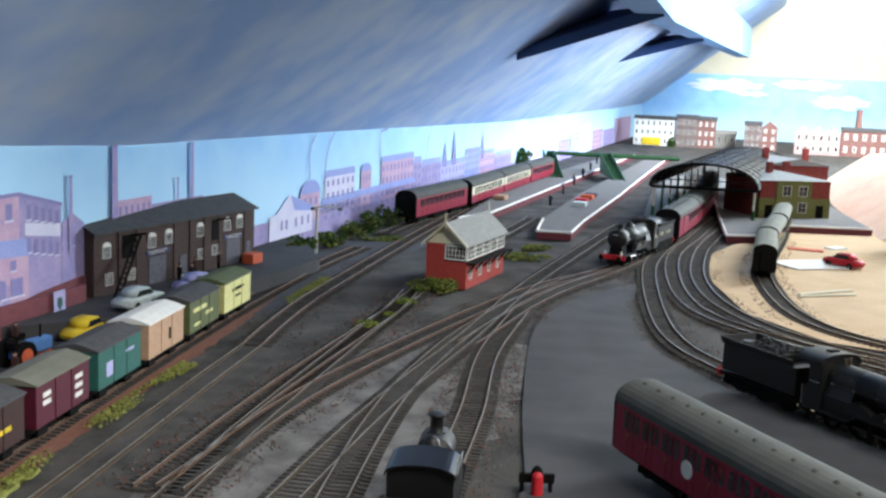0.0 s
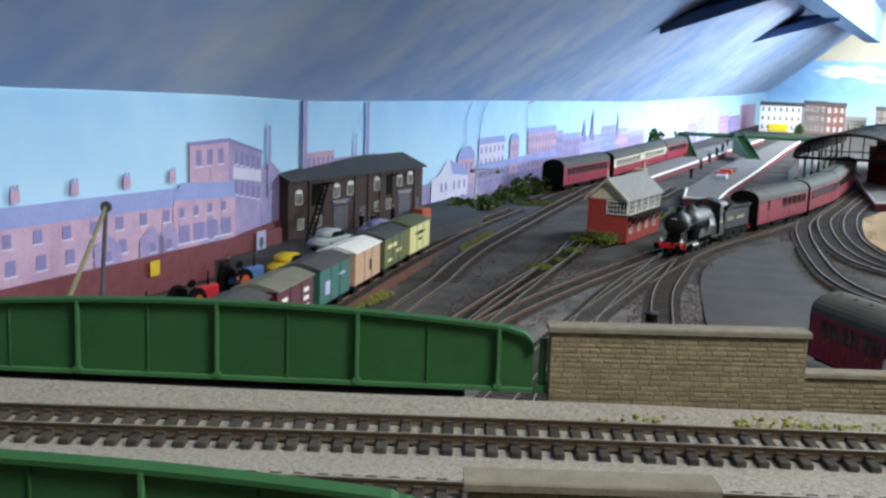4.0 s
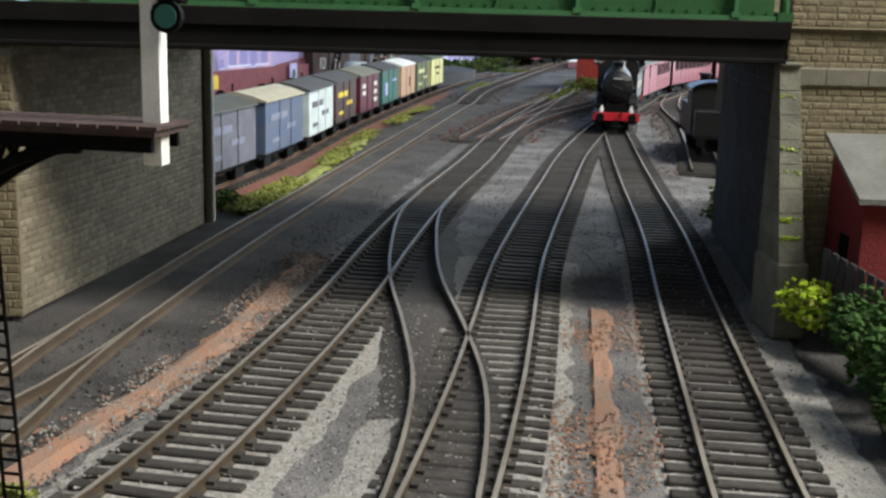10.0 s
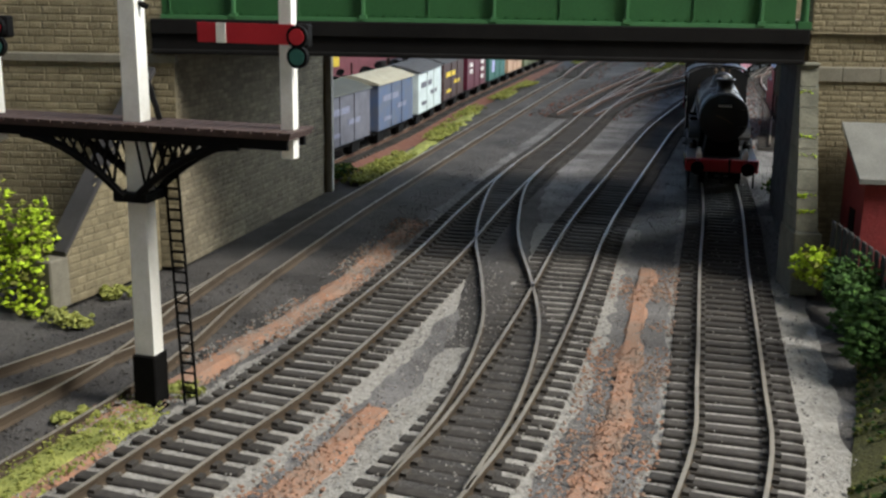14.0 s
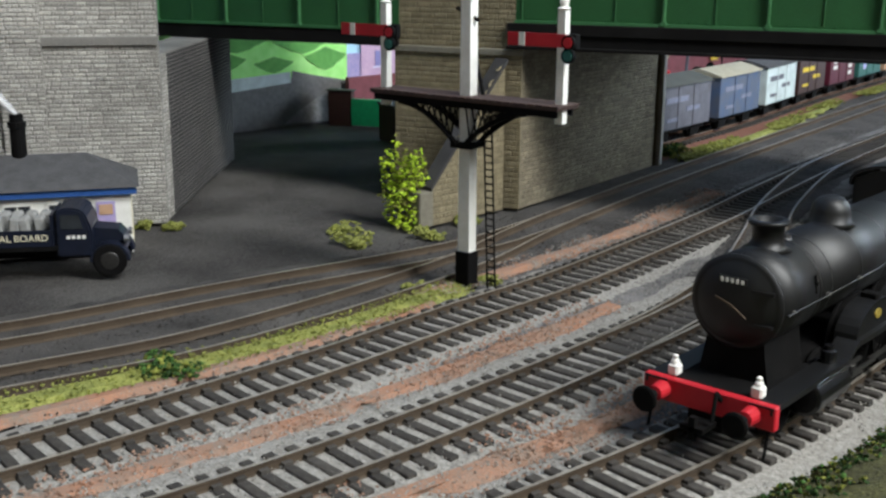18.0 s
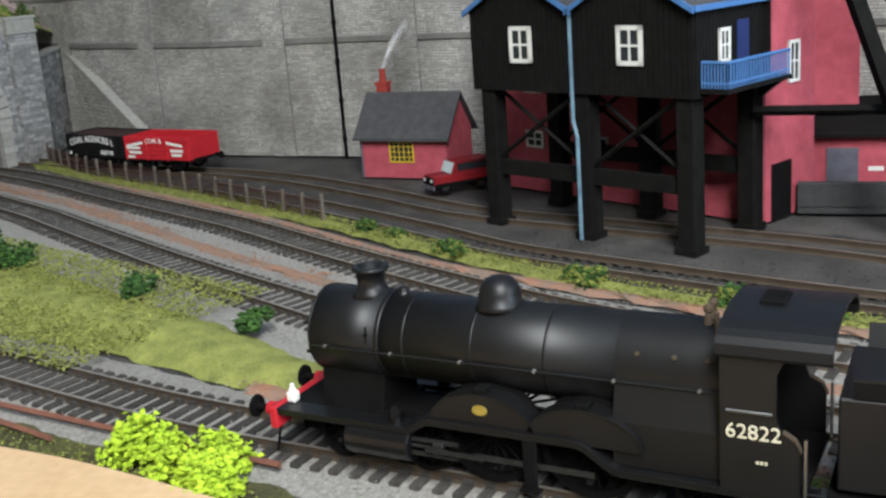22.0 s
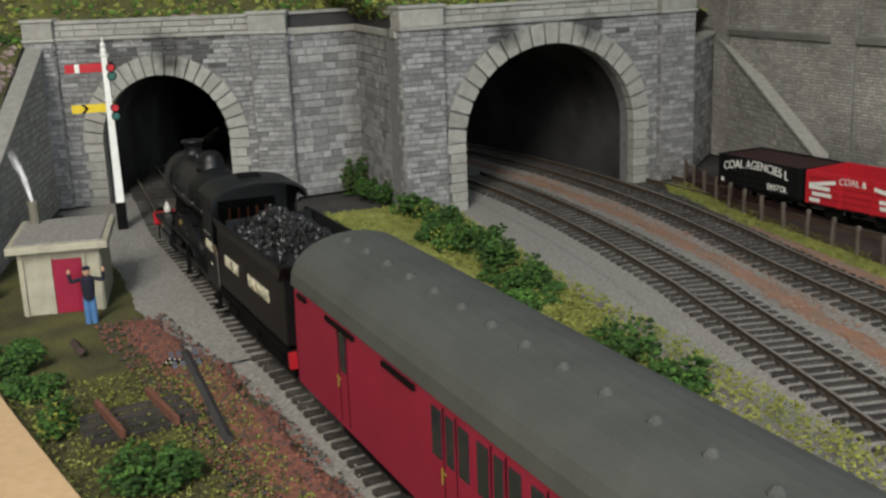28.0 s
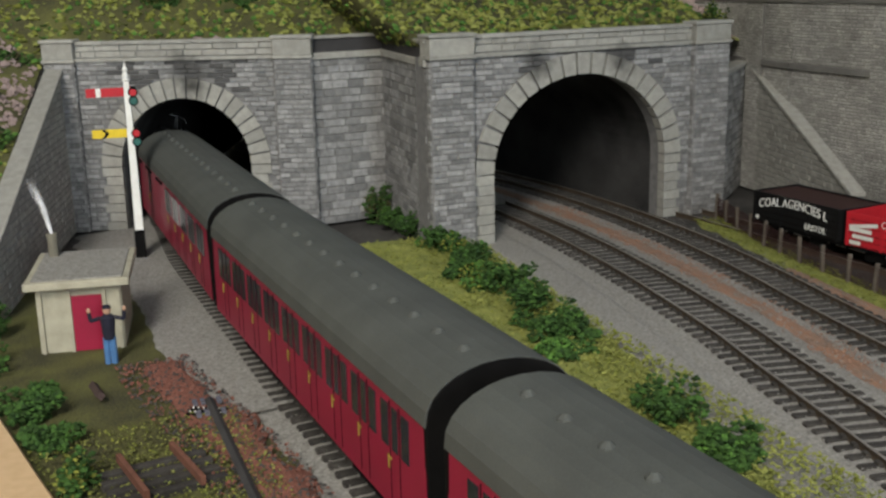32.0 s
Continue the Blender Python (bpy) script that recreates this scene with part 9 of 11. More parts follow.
    bm = NB()
    bx(bm, -0.006, 0.006, -0.003, 0.003, -0.001, 0.0006, bevel=0.0002)
    part("plate", bm, "loco_dull", D)
    for k in range(7):
        for y in (-0.0016, 0.0016):
            bm = NB()
            lathe(bm, [(0, 0.0003), (0.0003, 0.0003), (0.0004, 0.0001)], (-0.0051 + 0.0017 * k, y, 0.0006), (0, 0, 1), n=6)
            part("pin", bm, "white", D)


build_lineside_hut()


def build_bridge_hut():
    H = thing("lean_to_hut", "red brick lean-to hut with worn grey roof", "hut")
    x0, x1, y0, y1 = -0.058, 0.012, 0.1035, 0.1305
    bm = NB()
    prism(bm, [(y0, 0.008), (y1, 0.008), (y1, 0.054), (y0, 0.0410)], x0, x1, "x")
    part("wall", bm, "brickdull", H)
    bm = NB()
    prism(bm, [(y0 - 0.0025, 0.0405), (y1 + 0.0005, 0.0545), (y1 + 0.0005, 0.0560), (y0 - 0.0025, 0.0420)], x0 - 0.0025, x1 + 0.002, "x")
    part("roof", bm, "hutslate", H)
    bm = NB()
    bx(bm, x0 - 0.0005, x0 + 0.0004, 0.112, 0.118, 0.018, 0.030)
    part("window", bm, "loco_dull", H)
    bm = NB()
    bx(bm, -0.046, -0.034, y0 - 0.0006, y0 + 0.0004, 0.0085, 0.033)
    part("door", bm, "green", H, "green plank door")
    n = 14
    F = thing("board_fence", "grey weathered board fence beside the hut", "fence")
    for k in range(n):
        bm = NB()
        x, y = -0.0655 + 0.0009 * k, 0.1065 - 0.0040 * k
        bx(bm, x - 0.0004, x + 0.0004, y - 0.00195, y + 0.00195, 0.004, 0.0275 - 0.0004 * k, bevel=0.0002)
        part("board", bm, "boarddark", F)
    C = thing("brick_chimney", "red chimney stack with two terracotta pots", "chimney")
    bm = NB()
    bx(bm, -0.0500, -0.0340, 0.0265, 0.0355, 0.0, 0.1035, bevel=0.0003)
    part("shaft", bm, "brickred", C)
    bm = NB()
    bx(bm, -0.0508, -0.0332, 0.0257, 0.0363, 0.1000, 0.1025, bevel=0.0003)
    part("oversailing_course", bm, "brickred", C)
    for x in (-0.0465, -0.0385):
        bm = NB()
        lathe(bm, [(0, 0.0026), (0.019, 0.0017), (0.0194, 0.0021), (0.0215, 0.0021), (0.0215, 0.0013)], (x, 0.0310, 0.1035), (0, 0, 1), n=14)
        part("chimney_pot", bm, "potred", C, "bright terracotta chimney pot")
    plume((-0.0465, 0.0310, 0.1255), (-0.0285, -0.0325, 0.0300), "plume of white smoke over the chimney pots", r0=0.0011, grow=0.030, seed=6)


build_bridge_hut()


def build_road_end():
    """Sheds seen past the colliery road."""
    S = thing("goods_shed", "low shed with rust-brown sides and a bright green door", "shed", along_m((-0.5165, 0.2980), (-0.4720, 0.3050))[0])
    bm = NB()
    bx(bm, 0.0, 0.018, 0, 0.006, -0.001, 0.0235, bevel=0.0004)
    part("wall", bm, "vanbrown", S)
    bm = NB()
    bx(bm, 0.0184, 0.050, -0.0008, 0.004, 0.000, 0.0185)
    part("door", bm, "greenmach", S, "bright green door")
    bm = NB()
    bx(bm, -0.001, 0.019, -0.001, 0.007, 0.0235, 0.0246, bevel=0.0003)
    part("roof", bm, "roof", S)
    S = thing("lean_to_shed", "small dark brown shed beside the road", "shed", along_m((-0.452, 0.262), (-0.425, 0.245))[0])
    bm = NB()
    bx(bm, 0, 0.032, 0, 0.026, -0.001, 0.0225, bevel=0.0004)
    part("wall", bm, "vanbrown", S)
    bm = NB()
    bx(bm, -0.001, 0.033, -0.001, 0.027, 0.0225, 0.0238, bevel=0.0003)
    part("roof", bm, "roof", S)


build_road_end()

# ---- station throat, goods yard and town ----
MORE_TRACKS = {
    "track_bay": [(-0.150, 0.90), (-0.140, 1.00), (-0.120, 1.13), (-0.061, 1.429), (-0.012, 1.663), (0.06, 1.98), (0.16, 2.32), (0.30, 2.75)],
    "track_throat": [(-0.152, 0.57), (-0.114, 0.758), (-0.064, 0.96), (-0.04, 1.06), (-0.025, 1.16)],
    "track_spur": [(-0.02, 0.44), (-0.004, 0.53), (0.012, 0.62), (0.030, 0.74), (0.048, 0.90), (0.09, 1.09)],
    "track_crossing": [(-0.14, 0.571), (-0.083, 0.777), (0.034, 1.05), (0.13, 1.23), (0.225, 1.349)],
    "track_platform": [(0.03, 0.93), (0.12, 1.16), (0.26, 1.42), (0.36, 1.70), (0.46, 2.05), (0.58, 2.50), (0.70, 2.95)],
    "track_curve_outer": [(0.44, 1.85), (0.345, 1.60), (0.278, 1.40), (0.238, 1.175), (0.221, 0.989), (0.244, 0.875), (0.31, 0.72), (0.42, 0.58)],
    "track_curve_middle": [(0.50, 1.95), (0.40, 1.68), (0.325, 1.48), (0.280, 1.25), (0.278, 1.097), (0.33, 0.986), (0.42, 0.86), (0.52, 0.78)],
    "track_curve_inner": [(0.50, 1.86), (0.42, 1.66), (0.365, 1.50), (0.318, 1.30), (0.309, 1.13), (0.351, 0.99), (0.45, 0.89), (0.58, 0.82)],
    "track_plywood": [(0.62, 1.95), (0.54, 1.72), (0.45, 1.48), (0.402, 1.313), (0.378, 1.115), (0.416, 1.0), (0.52, 0.92), (0.65, 0.88)],
}


def build_station_ground():
    bm = NB()
    pts = [(0.262, 1.30), (0.16, 1.17), (0.10, 1.03), (0.072, 0.82), (0.058, 0.62), (0.06, 0.50), (0.30, 0.44), (0.44, 0.54), (0.29, 0.70), (0.215, 0.87), (0.195, 0.99), (0.212, 1.16)]
    line = spline(pts + pts[:1], 0.02)
    bm.faces.new([bm.verts.new((p.x, p.y, 0.0006)) for p in line])
    lone("pavement_yard", bm, "tarmac", "smooth grey tarmac loco yard", "yard", kind="structure")
    bm = NB()
    pts = [(0.66, 2.0), (0.60, 1.83), (0.44, 1.62), (0.385, 1.52), (0.335, 1.33), (0.325, 1.12), (0.37, 1.0), (0.50, 0.92), (0.75, 0.86), (1.0, 1.4), (0.9, 2.0)]
    bm.faces.new([bm.verts.new((*p, 0.0005)) for p in pts])
    lone("board_unfinished", bm, "board", "bare plywood of the unfinished corner", "board", kind="structure")
    for nm, pts in MORE_TRACKS.items():
        railway(nm, pts, "station track with sooty sleepers and rusty rails", singles=False, rust="rail_rust")
        if nm not in ("track_plywood", "track_curve_inner"):
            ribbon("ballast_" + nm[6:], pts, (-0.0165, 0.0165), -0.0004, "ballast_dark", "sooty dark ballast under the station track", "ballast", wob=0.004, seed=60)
        scatter_line("loose_ballast", pts, (-0.03, 0.03), 0.0002, 2600, ["ballast_dark", "railred", "ballast_mid"], "loose rusty and grey stones between the station tracks", "ballast", 0.0011, 300 + len(nm), dens=patchy(-0.3, 0.2, 9))
    ribbon("ballast_goods", LINE_W, (-0.016, 0.026), 0.0, "railred", "rust-brown ballast under the goods siding", "ballast", wob=0.003, seed=61)
    V = [(-0.255, 0.28), (-0.237, 0.42), (-0.222, 0.60), (-0.193, 0.80), (-0.160, 1.00), (-0.118, 1.22)]
    ribbon("verge_goods", V[:3], (-0.005, 0.004), 0.0006, "grass", "mossy grass beside the goods siding", "grass", wob=0.005, seed=62)
    scatter_line("grass_tufts", V, (-0.008, 0.007), 0.001, 2600, ["grass", "leaf_yel"], "tufts of mossy grass beside the goods siding", "grass", 0.0014, 63, lift=0.001, dens=patchy(0.0, 0.2, 11))
    ribbon("road_goods", [(-0.36, 0.30), (-0.345, 0.60), (-0.30, 0.90), (-0.255, 1.05), (-0.18, 1.30), (-0.10, 1.55)], (-0.030, 0.10), 0.0002, "tarmac", "grey tarmac goods yard road", "road", wob=0.0, seed=64)
    for x, y, r, h in ((-0.005, 1.165, 0.030, 0.016), (0.012, 1.172, 0.024, 0.014), (-0.03, 1.10, 0.016, 0.005), (-0.055, 0.99, 0.016, 0.004), (-0.045, 1.03, 0.010, 0.004), (0.115, 1.42, 0.04, 0.006), (0.14, 1.50, 0.03, 0.006), (-0.075, 1.52, 0.03, 0.006)):
        bush(x, y, 0.0, r, r * 0.8, h, ["leaf_yel", "leaf"], "mossy green scrub between the station tracks", n=420, crumb=0.002, group="scrub between tracks")
    for k in range(12):
        u = 0.36 + 0.085 * k
        p = wp(u, 0.045 + 0.012 * math.sin(k * 3.1))
        bush(p.x, p.y, 0.0, 0.026, 0.026, 0.026 + 0.008 * math.sin(k * 5), ["leaf", "leaf_yel"], "dark hedge bush along the back of the yard", n=300, crumb=0.0032, group="hedge by the backdrop")
    bush(0.205, 2.72, 0.0, 0.03, 0.03, 0.075, ["leaf", "leaf"], "tall dark tree beside the back platform", n=500, crumb=0.006)
    for x, y, r, h in ((-0.297, 0.26, 0.02, 0.01), (-0.27, 0.30, 0.012, 0.006), (-0.035, 0.34, 0.016, 0.010), (-0.045, 0.28, 0.012, 0.008)):
        bush(x, y, 0.0, r, r, h, ["leaf", "leaf_yel"], "green scrub beyond the bridge", n=360, crumb=0.0016)


build_station_ground()


def build_yard_crane():
    """Timber derrick standing on the goods yard road."""
    C = thing("yard_crane", "tan timber derrick crane with a raking jib", "crane")
    foot, tip, heel = Vector((-0.378, 0.602, 0.0)), Vector((-0.3614, 0.6583, 0.0865)), Vector((-0.3625, 0.6480, 0.0))
    side = Vector((0.0, 0.0022, 0.0))
    for s in (-1, 1):
        bm = NB()
        rod(bm, foot + side * s, tip + side * s * 0.5, 0.0011, 6)
        part("jib_timber", bm, "jib", C)
    for k in range(9):
        bm = NB()
        a, b = foot.lerp(tip, 0.06 + 0.1 * k), foot.lerp(tip, 0.14 + 0.1 * k)
        rod(bm, a + side, b - side, 0.0005, 5)
        part("lattice_bar", bm, "jib", C)
    bm = NB()
    rod(bm, heel, tip, 0.0016, 8)
    part("post", bm, "vangrey", C, "grey timber post")
    bm = NB()
    lathe(bm, [(-0.001, 0.004), (0.001, 0.004)], tuple(tip), (0, 1, 0), n=14)
    part("sheave", bm, "vangrey", C)


build_yard_crane()


def arched_window(parent, x, z, w, h, arch=True):
    win = window(parent, x, z, w, h, cols=3, rows=4, fw=0.0007, glass_m="glass")
    if arch:
        bm = NB()
        prism(bm, [(x + w / 2 - w / 2 * math.cos(math.pi * k / 8), z + h + w * 0.38 * math.sin(math.pi * k / 8)) for k in range(9)], -0.0007, 0.0004)
        part("window_head", bm, "white", parent)
    return win


def build_warehouse():
    m, L = along_m((-0.3125, 0.989), (-0.208, 1.235), 0.016)
    m = m @ Matrix.Diagonal((L / 0.2805, 1, 0.86, 1))
    L = 0.2805
    bm = NB()
    quad(bm, [(-0.355, 0.86, 0.0155), (-0.245, 0.93, 0.0155), (-0.135, 1.26, 0.0155), (-0.185, 1.45, 0.0155)])
    r = bmesh.ops.extrude_face_region(bm, geom=bm.faces[:])
    bmesh.ops.translate(bm, verts=[g for g in r["geom"] if isinstance(g, bmesh.types.BMVert)], vec=(0, 0, -0.017))
    bmesh.ops.recalc_face_normals(bm, faces=bm.faces)
    lone("pavement_bank", bm, "tarmac", "raised grey loading bank before the warehouse", "loading bank", kind="structure")
    W = thing("goods_warehouse", "sooty brown brick goods warehouse with dark slate roof", "warehouse", m)
    D, ze, zr = 0.030, 0.068, 0.084
    bm = NB()
    bx(bm, 0, L, 0, D, 0, ze)
    prism(bm, [(0, ze), (D, ze), (D, zr)], 0.0, L, "x")
    part("wall", bm, "brown", W)
    bm = NB()
    prism(bm, [(-0.004, ze - 0.001), (D, zr), (D, zr + 0.0015), (-0.004, ze + 0.0008)], -0.003, L + 0.003, "x")
    part("roof", bm, "slate", W)
    for x in (0.085, 0.222):
        bm = NB()
        prism(bm, [(0.004, ze + 0.0022), (0.022, ze + 0.0104), (0.022, ze + 0.0112), (0.004, ze + 0.0030)], x, x + 0.008, "x")
        part("skylight", bm, "vangrey", W, "pale roof skylight")
    for x, z in ((0.012, 0.040), (0.082, 0.042), (0.110, 0.043), (0.166, 0.044), (0.218, 0.045), (0.243, 0.046)):
        arched_window(W, x, z, 0.012, 0.013)
    for x, z in ((0.016, 0.010), (0.050, 0.010), (0.168, 0.016), (0.194, 0.017)):
        arched_window(W, x, z, 0.011, 0.013, False)
    for x, w, z1 in ((0.083, 0.028, 0.031), (0.135, 0.012, 0.026), (0.222, 0.028, 0.034), (0.264, 0.008, 0.026)):
        bm = NB()
        bx(bm, x, x + w, -0.0006, 0.0006, 0, z1)
        part("door", bm, "vangrey", W, "dark grey loading door")
    for x, w in ((0.042, 0.016), (0.194, 0.014)):
        bm = NB()
        bx(bm, x, x + w, -0.0007, 0.0006, 0.036, 0.062)
        part("loading_door", bm, "loco_dull", W, "black hoist door")
        bm = NB()
        rod(bm, (x + w * 0.8, 0.0, 0.061), (x + w, -0.016, 0.064), 0.0012, 5)
        rod(bm, (x + w, -0.016, 0.064), (x + w, -0.016, 0.055), 0.0005, 4)
        part("hoist", bm, "loco_dull", W)
    for x, w in ((0.078, 0.038), (0.217, 0.036)):
        bm = NB()
        bx(bm, x, x + w, -0.0012, -0.0004, 0.0335, 0.0395)
        for k in range(6):
            bx(bm, x + 0.003 + 0.0052 * k, x + 0.0068 + 0.0052 * k, -0.0015, -0.001, 0.0372, 0.0382, mi=1)
            bx(bm, x + 0.006 + 0.0040 * k, x + 0.0088 + 0.0040 * k, -0.0015, -0.001, 0.0350, 0.0358, mi=1)
        part("sign", bm, ["blue", "cream"], W, "dark blue sign with small pale bars")
    for x in (0.035, 0.062, 0.124, 0.152, 0.178, 0.206, 0.258):
        bm = NB()
        bx(bm, x, x + 0.003, -0.0012, 0.0004, 0, ze - 0.002)
        part("pilaster", bm, "brown", W)
    C = thing("sack_chute", "black lattice chute leaning on the warehouse", "conveyor", m)
    for s in (-1, 1):
        bm = NB()
        rod(bm, (0.008, -0.020 + s * 0.003, 0.001), (0.062, -0.004 + s * 0.003, 0.062), 0.0012, 4)
        part("side_rail", bm, "loco_dull", C)
    for k in range(12):
        t = (k + 0.5) / 12
        bm = NB()
        p = Vector((0.008, -0.020, 0.001)).lerp(Vector((0.062, -0.004, 0.062)), t)
        rod(bm, p + Vector((0, -0.003, 0)), p + Vector((0, 0.003, 0)), 0.0007, 4)
        part("slat", bm, "loco_dull", C)
    bm = NB()
    bx(bm, 0.246, 0.268, -0.020, -0.006, 0, 0.013, bevel=0.0005)
    ob = lone("packing_crate", bm, "potred", "orange-brown wooden packing crate by the warehouse", "crate")
    ob.matrix_world = m
    bm = NB()
    bx(bm, 0.104, 0.114, -0.030, -0.022, 0, 0.010, bevel=0.0004)
    ob = lone("white_crate", bm, "white", "small white crate by the warehouse door", "crate")
    ob.matrix_world = m
    for x, y, c in ((0.098, -0.026, "loco_dull"), (0.140, -0.016, "vanbrown"), (0.190, -0.012, "vanbrown"), (0.108, -0.034, "navy_deep")):
        figure(m @ Vector((x, y, 0)), 0.4 + x * 9, c, "loco_dull", "tiny painted dock worker figurine", 0.022)
    # low brick wall and poster
    bm = NB()
    p, q = Vector((-0.585, 0.16, 0)), Vector((-0.348, 1.045, 0))
    R = thing("yard_wall", "dull red brick boundary wall below the backdrop", "wall")
    for k in range(8):
        a, b = wp(-0.742 + 0.0859 * k, 0.010), wp(-0.742 + 0.0859 * (k + 1), 0.010)
        wall_slab(R, b, a, 0.0, 0.031, 0.031, 0.004, "dullred", name="wall_panel")
    P = thing("poster_board", "pale poster board with a green emblem on the wall", "poster")
    a = wp(-0.098, 0.0165)
    bm = NB()
    bx(bm, -0.008, 0.008, -0.0005, 0.0005, 0.009, 0.033, m=Matrix.Translation(a) @ Matrix.Rotation(WALL_TURN + math.pi / 2, 4, "Z"))
    part("board", bm, "print_pale", P)
    bm = NB()
    prism(bm, [(0, 0.016), (0.0035, 0.021), (0.0025, 0.027), (-0.0025, 0.027), (-0.0035, 0.021)], -0.0011, -0.0004)
    bmesh.ops.transform(bm, verts=bm.verts, matrix=Matrix.Translation(a) @ Matrix.Rotation(WALL_TURN + math.pi / 2, 4, "Z"))
    part("emblem", bm, "teal", P)
    for u, mt in ((-0.26, "yellow"), (-0.46, "red")):
        a = wp(u, 0.0165)
        bm = NB()
        bx(bm, -0.006, 0.006, -0.0005, 0.0005, 0.016, 0.028, m=Matrix.Translation(a) @ Matrix.Rotation(WALL_TURN + math.pi / 2, 4, "Z"))
        lone("enamel_sign", bm, mt, "small plain coloured enamel sign on the brick wall", "sign")
    for u in (-0.36, -0.375):
        a = wp(u, 0.026)
        bm = NB()
        lathe(bm, [(0, 0.0042), (0.004, 0.0046), (0.010, 0.0046), (0.0125, 0.0042)], a, (0, 0, 1), n=14)
        lone("oil_drum", bm, "redwag", "red oil drum beside the yard wall", "drum")


build_warehouse()


def goods_van(m, body, roofm, label, marks):
    V = thing("goods_van", label, "wagon", m, group="vans on the goods siding")
    L, hw = 0.070, 0.0158
    bm = NB()
    bx(bm, -L / 2, L / 2, -hw, hw, 0.0125, 0.0395, bevel=0.0003)
    part("body", bm, body, V)
    bm = NB()
    arc = [(hw * 1.08, 0.0392), (hw * 1.06, 0.0399), (hw * 0.55, 0.0425), (0.0, 0.0443), (-hw * 0.55, 0.0425), (-hw * 1.06, 0.0399), (-hw * 1.08, 0.0392)]
    prism(bm, arc, -L / 2 - 0.001, L / 2 + 0.001, "x")
    part("roof", bm, roofm, V)
    bm = NB()
    bx(bm, -L / 2, L / 2, -0.012, 0.012, 0.0095, 0.0125)
    part("solebar", bm, "loco_dull", V)
    for s in (-1, 1):
        for x in (-0.0105, 0.0105):
            bm = NB()
            bx(bm, x - 0.0007, x + 0.0007, *sorted((s * hw, s * (hw + 0.0005))), 0.013, 0.039)
            part("door_post", bm, body, V)
        for x in (-0.021, 0.021):
            bm = NB()
            bx(bm, x - 0.006, x + 0.006, *sorted((s * 0.011, s * 0.0125)), 0.005, 0.0105)
            part("axleguard", bm, "loco_dull", V)
        for x, z, w, h, mt in marks:
            bm = NB()
            bx(bm, x - w / 2, x + w / 2, *sorted((s * (hw - 0.0002), s * (hw + 0.0003))), z, z + h)
            part("marking", bm, mt, V, "plain painted marking bar")
    for x in (-0.021, 0.021):
        wheel_part(V, x, 0.0060)
    for e in (-1, 1):
        for s in (-1, 1):
            bm = NB()
            lathe(bm, [(0, 0.0014), (0.004, 0.001), (0.0042, 0.0024), (0.0048, 0.0024)], (e * L / 2, s * 0.0105, 0.0115), (e, 0, 0), n=10)
            part("buffer", bm, "loco_dull", V)


def build_vans():
    atw, tw = rails_sampler(LINE_W)
    bars = lambda mt: [(-0.012, 0.029, 0.030, 0.0035, mt), (0.010, 0.0225, 0.018, 0.0028, mt), (-0.018, 0.0175, 0.014, 0.0022, mt)]
    blocks = [(-0.022, 0.030, 0.010, 0.003, "white"), (-0.022, 0.025, 0.010, 0.003, "white"), (0.020, 0.030, 0.010, 0.003, "white"), (0.020, 0.024, 0.010, 0.003, "white"), (0.020, 0.018, 0.010, 0.003, "white")]
    kinds = [("vangrey", "roof", "weathered grey van with faded grey bars", bars("vanfade")), ("vanblue", "cream_dull", "weathered blue van with pale curved roof", bars("vanfade")), ("vanwhite", "slate", "dirty white van with dark roof", bars("vangrey")),
             ("vanbrown", "slate", "dark brown van with yellow markings", bars("yellow")), ("vanmaroon", "roof_olive", "dark maroon van with white block markings", blocks), ("teal", "slate", "dark teal van with pale roundel", [(-0.018, 0.019, 0.010, 0.010, "print_pale"), (0.015, 0.029, 0.014, 0.002, "print_pale")]),
             ("vanpink", "white", "salmon pink van with bright white roof", [(0.006, 0.020, 0.004, 0.009, "loco_dull")]), ("olive", "slate", "olive green van with faded lettering bars", bars("vanyel")), ("vanyel", "olive", "pale yellow van with olive roof", [(0.0, 0.029, 0.03, 0.003, "loco_dull"), (0.0, 0.023, 0.014, 0.002, "loco_dull")])]
    for k, (b, r, lab, mk) in enumerate(kinds):
        y = 0.332 + 0.083 * k
        s = min((abs(atw(0.004 * j).y - y), 0.004 * j) for j in range(int(tw / 0.004)))[1]
        goods_van(seat_on(atw, s, -0.02, 0.02), b, r, lab, mk)


build_vans()


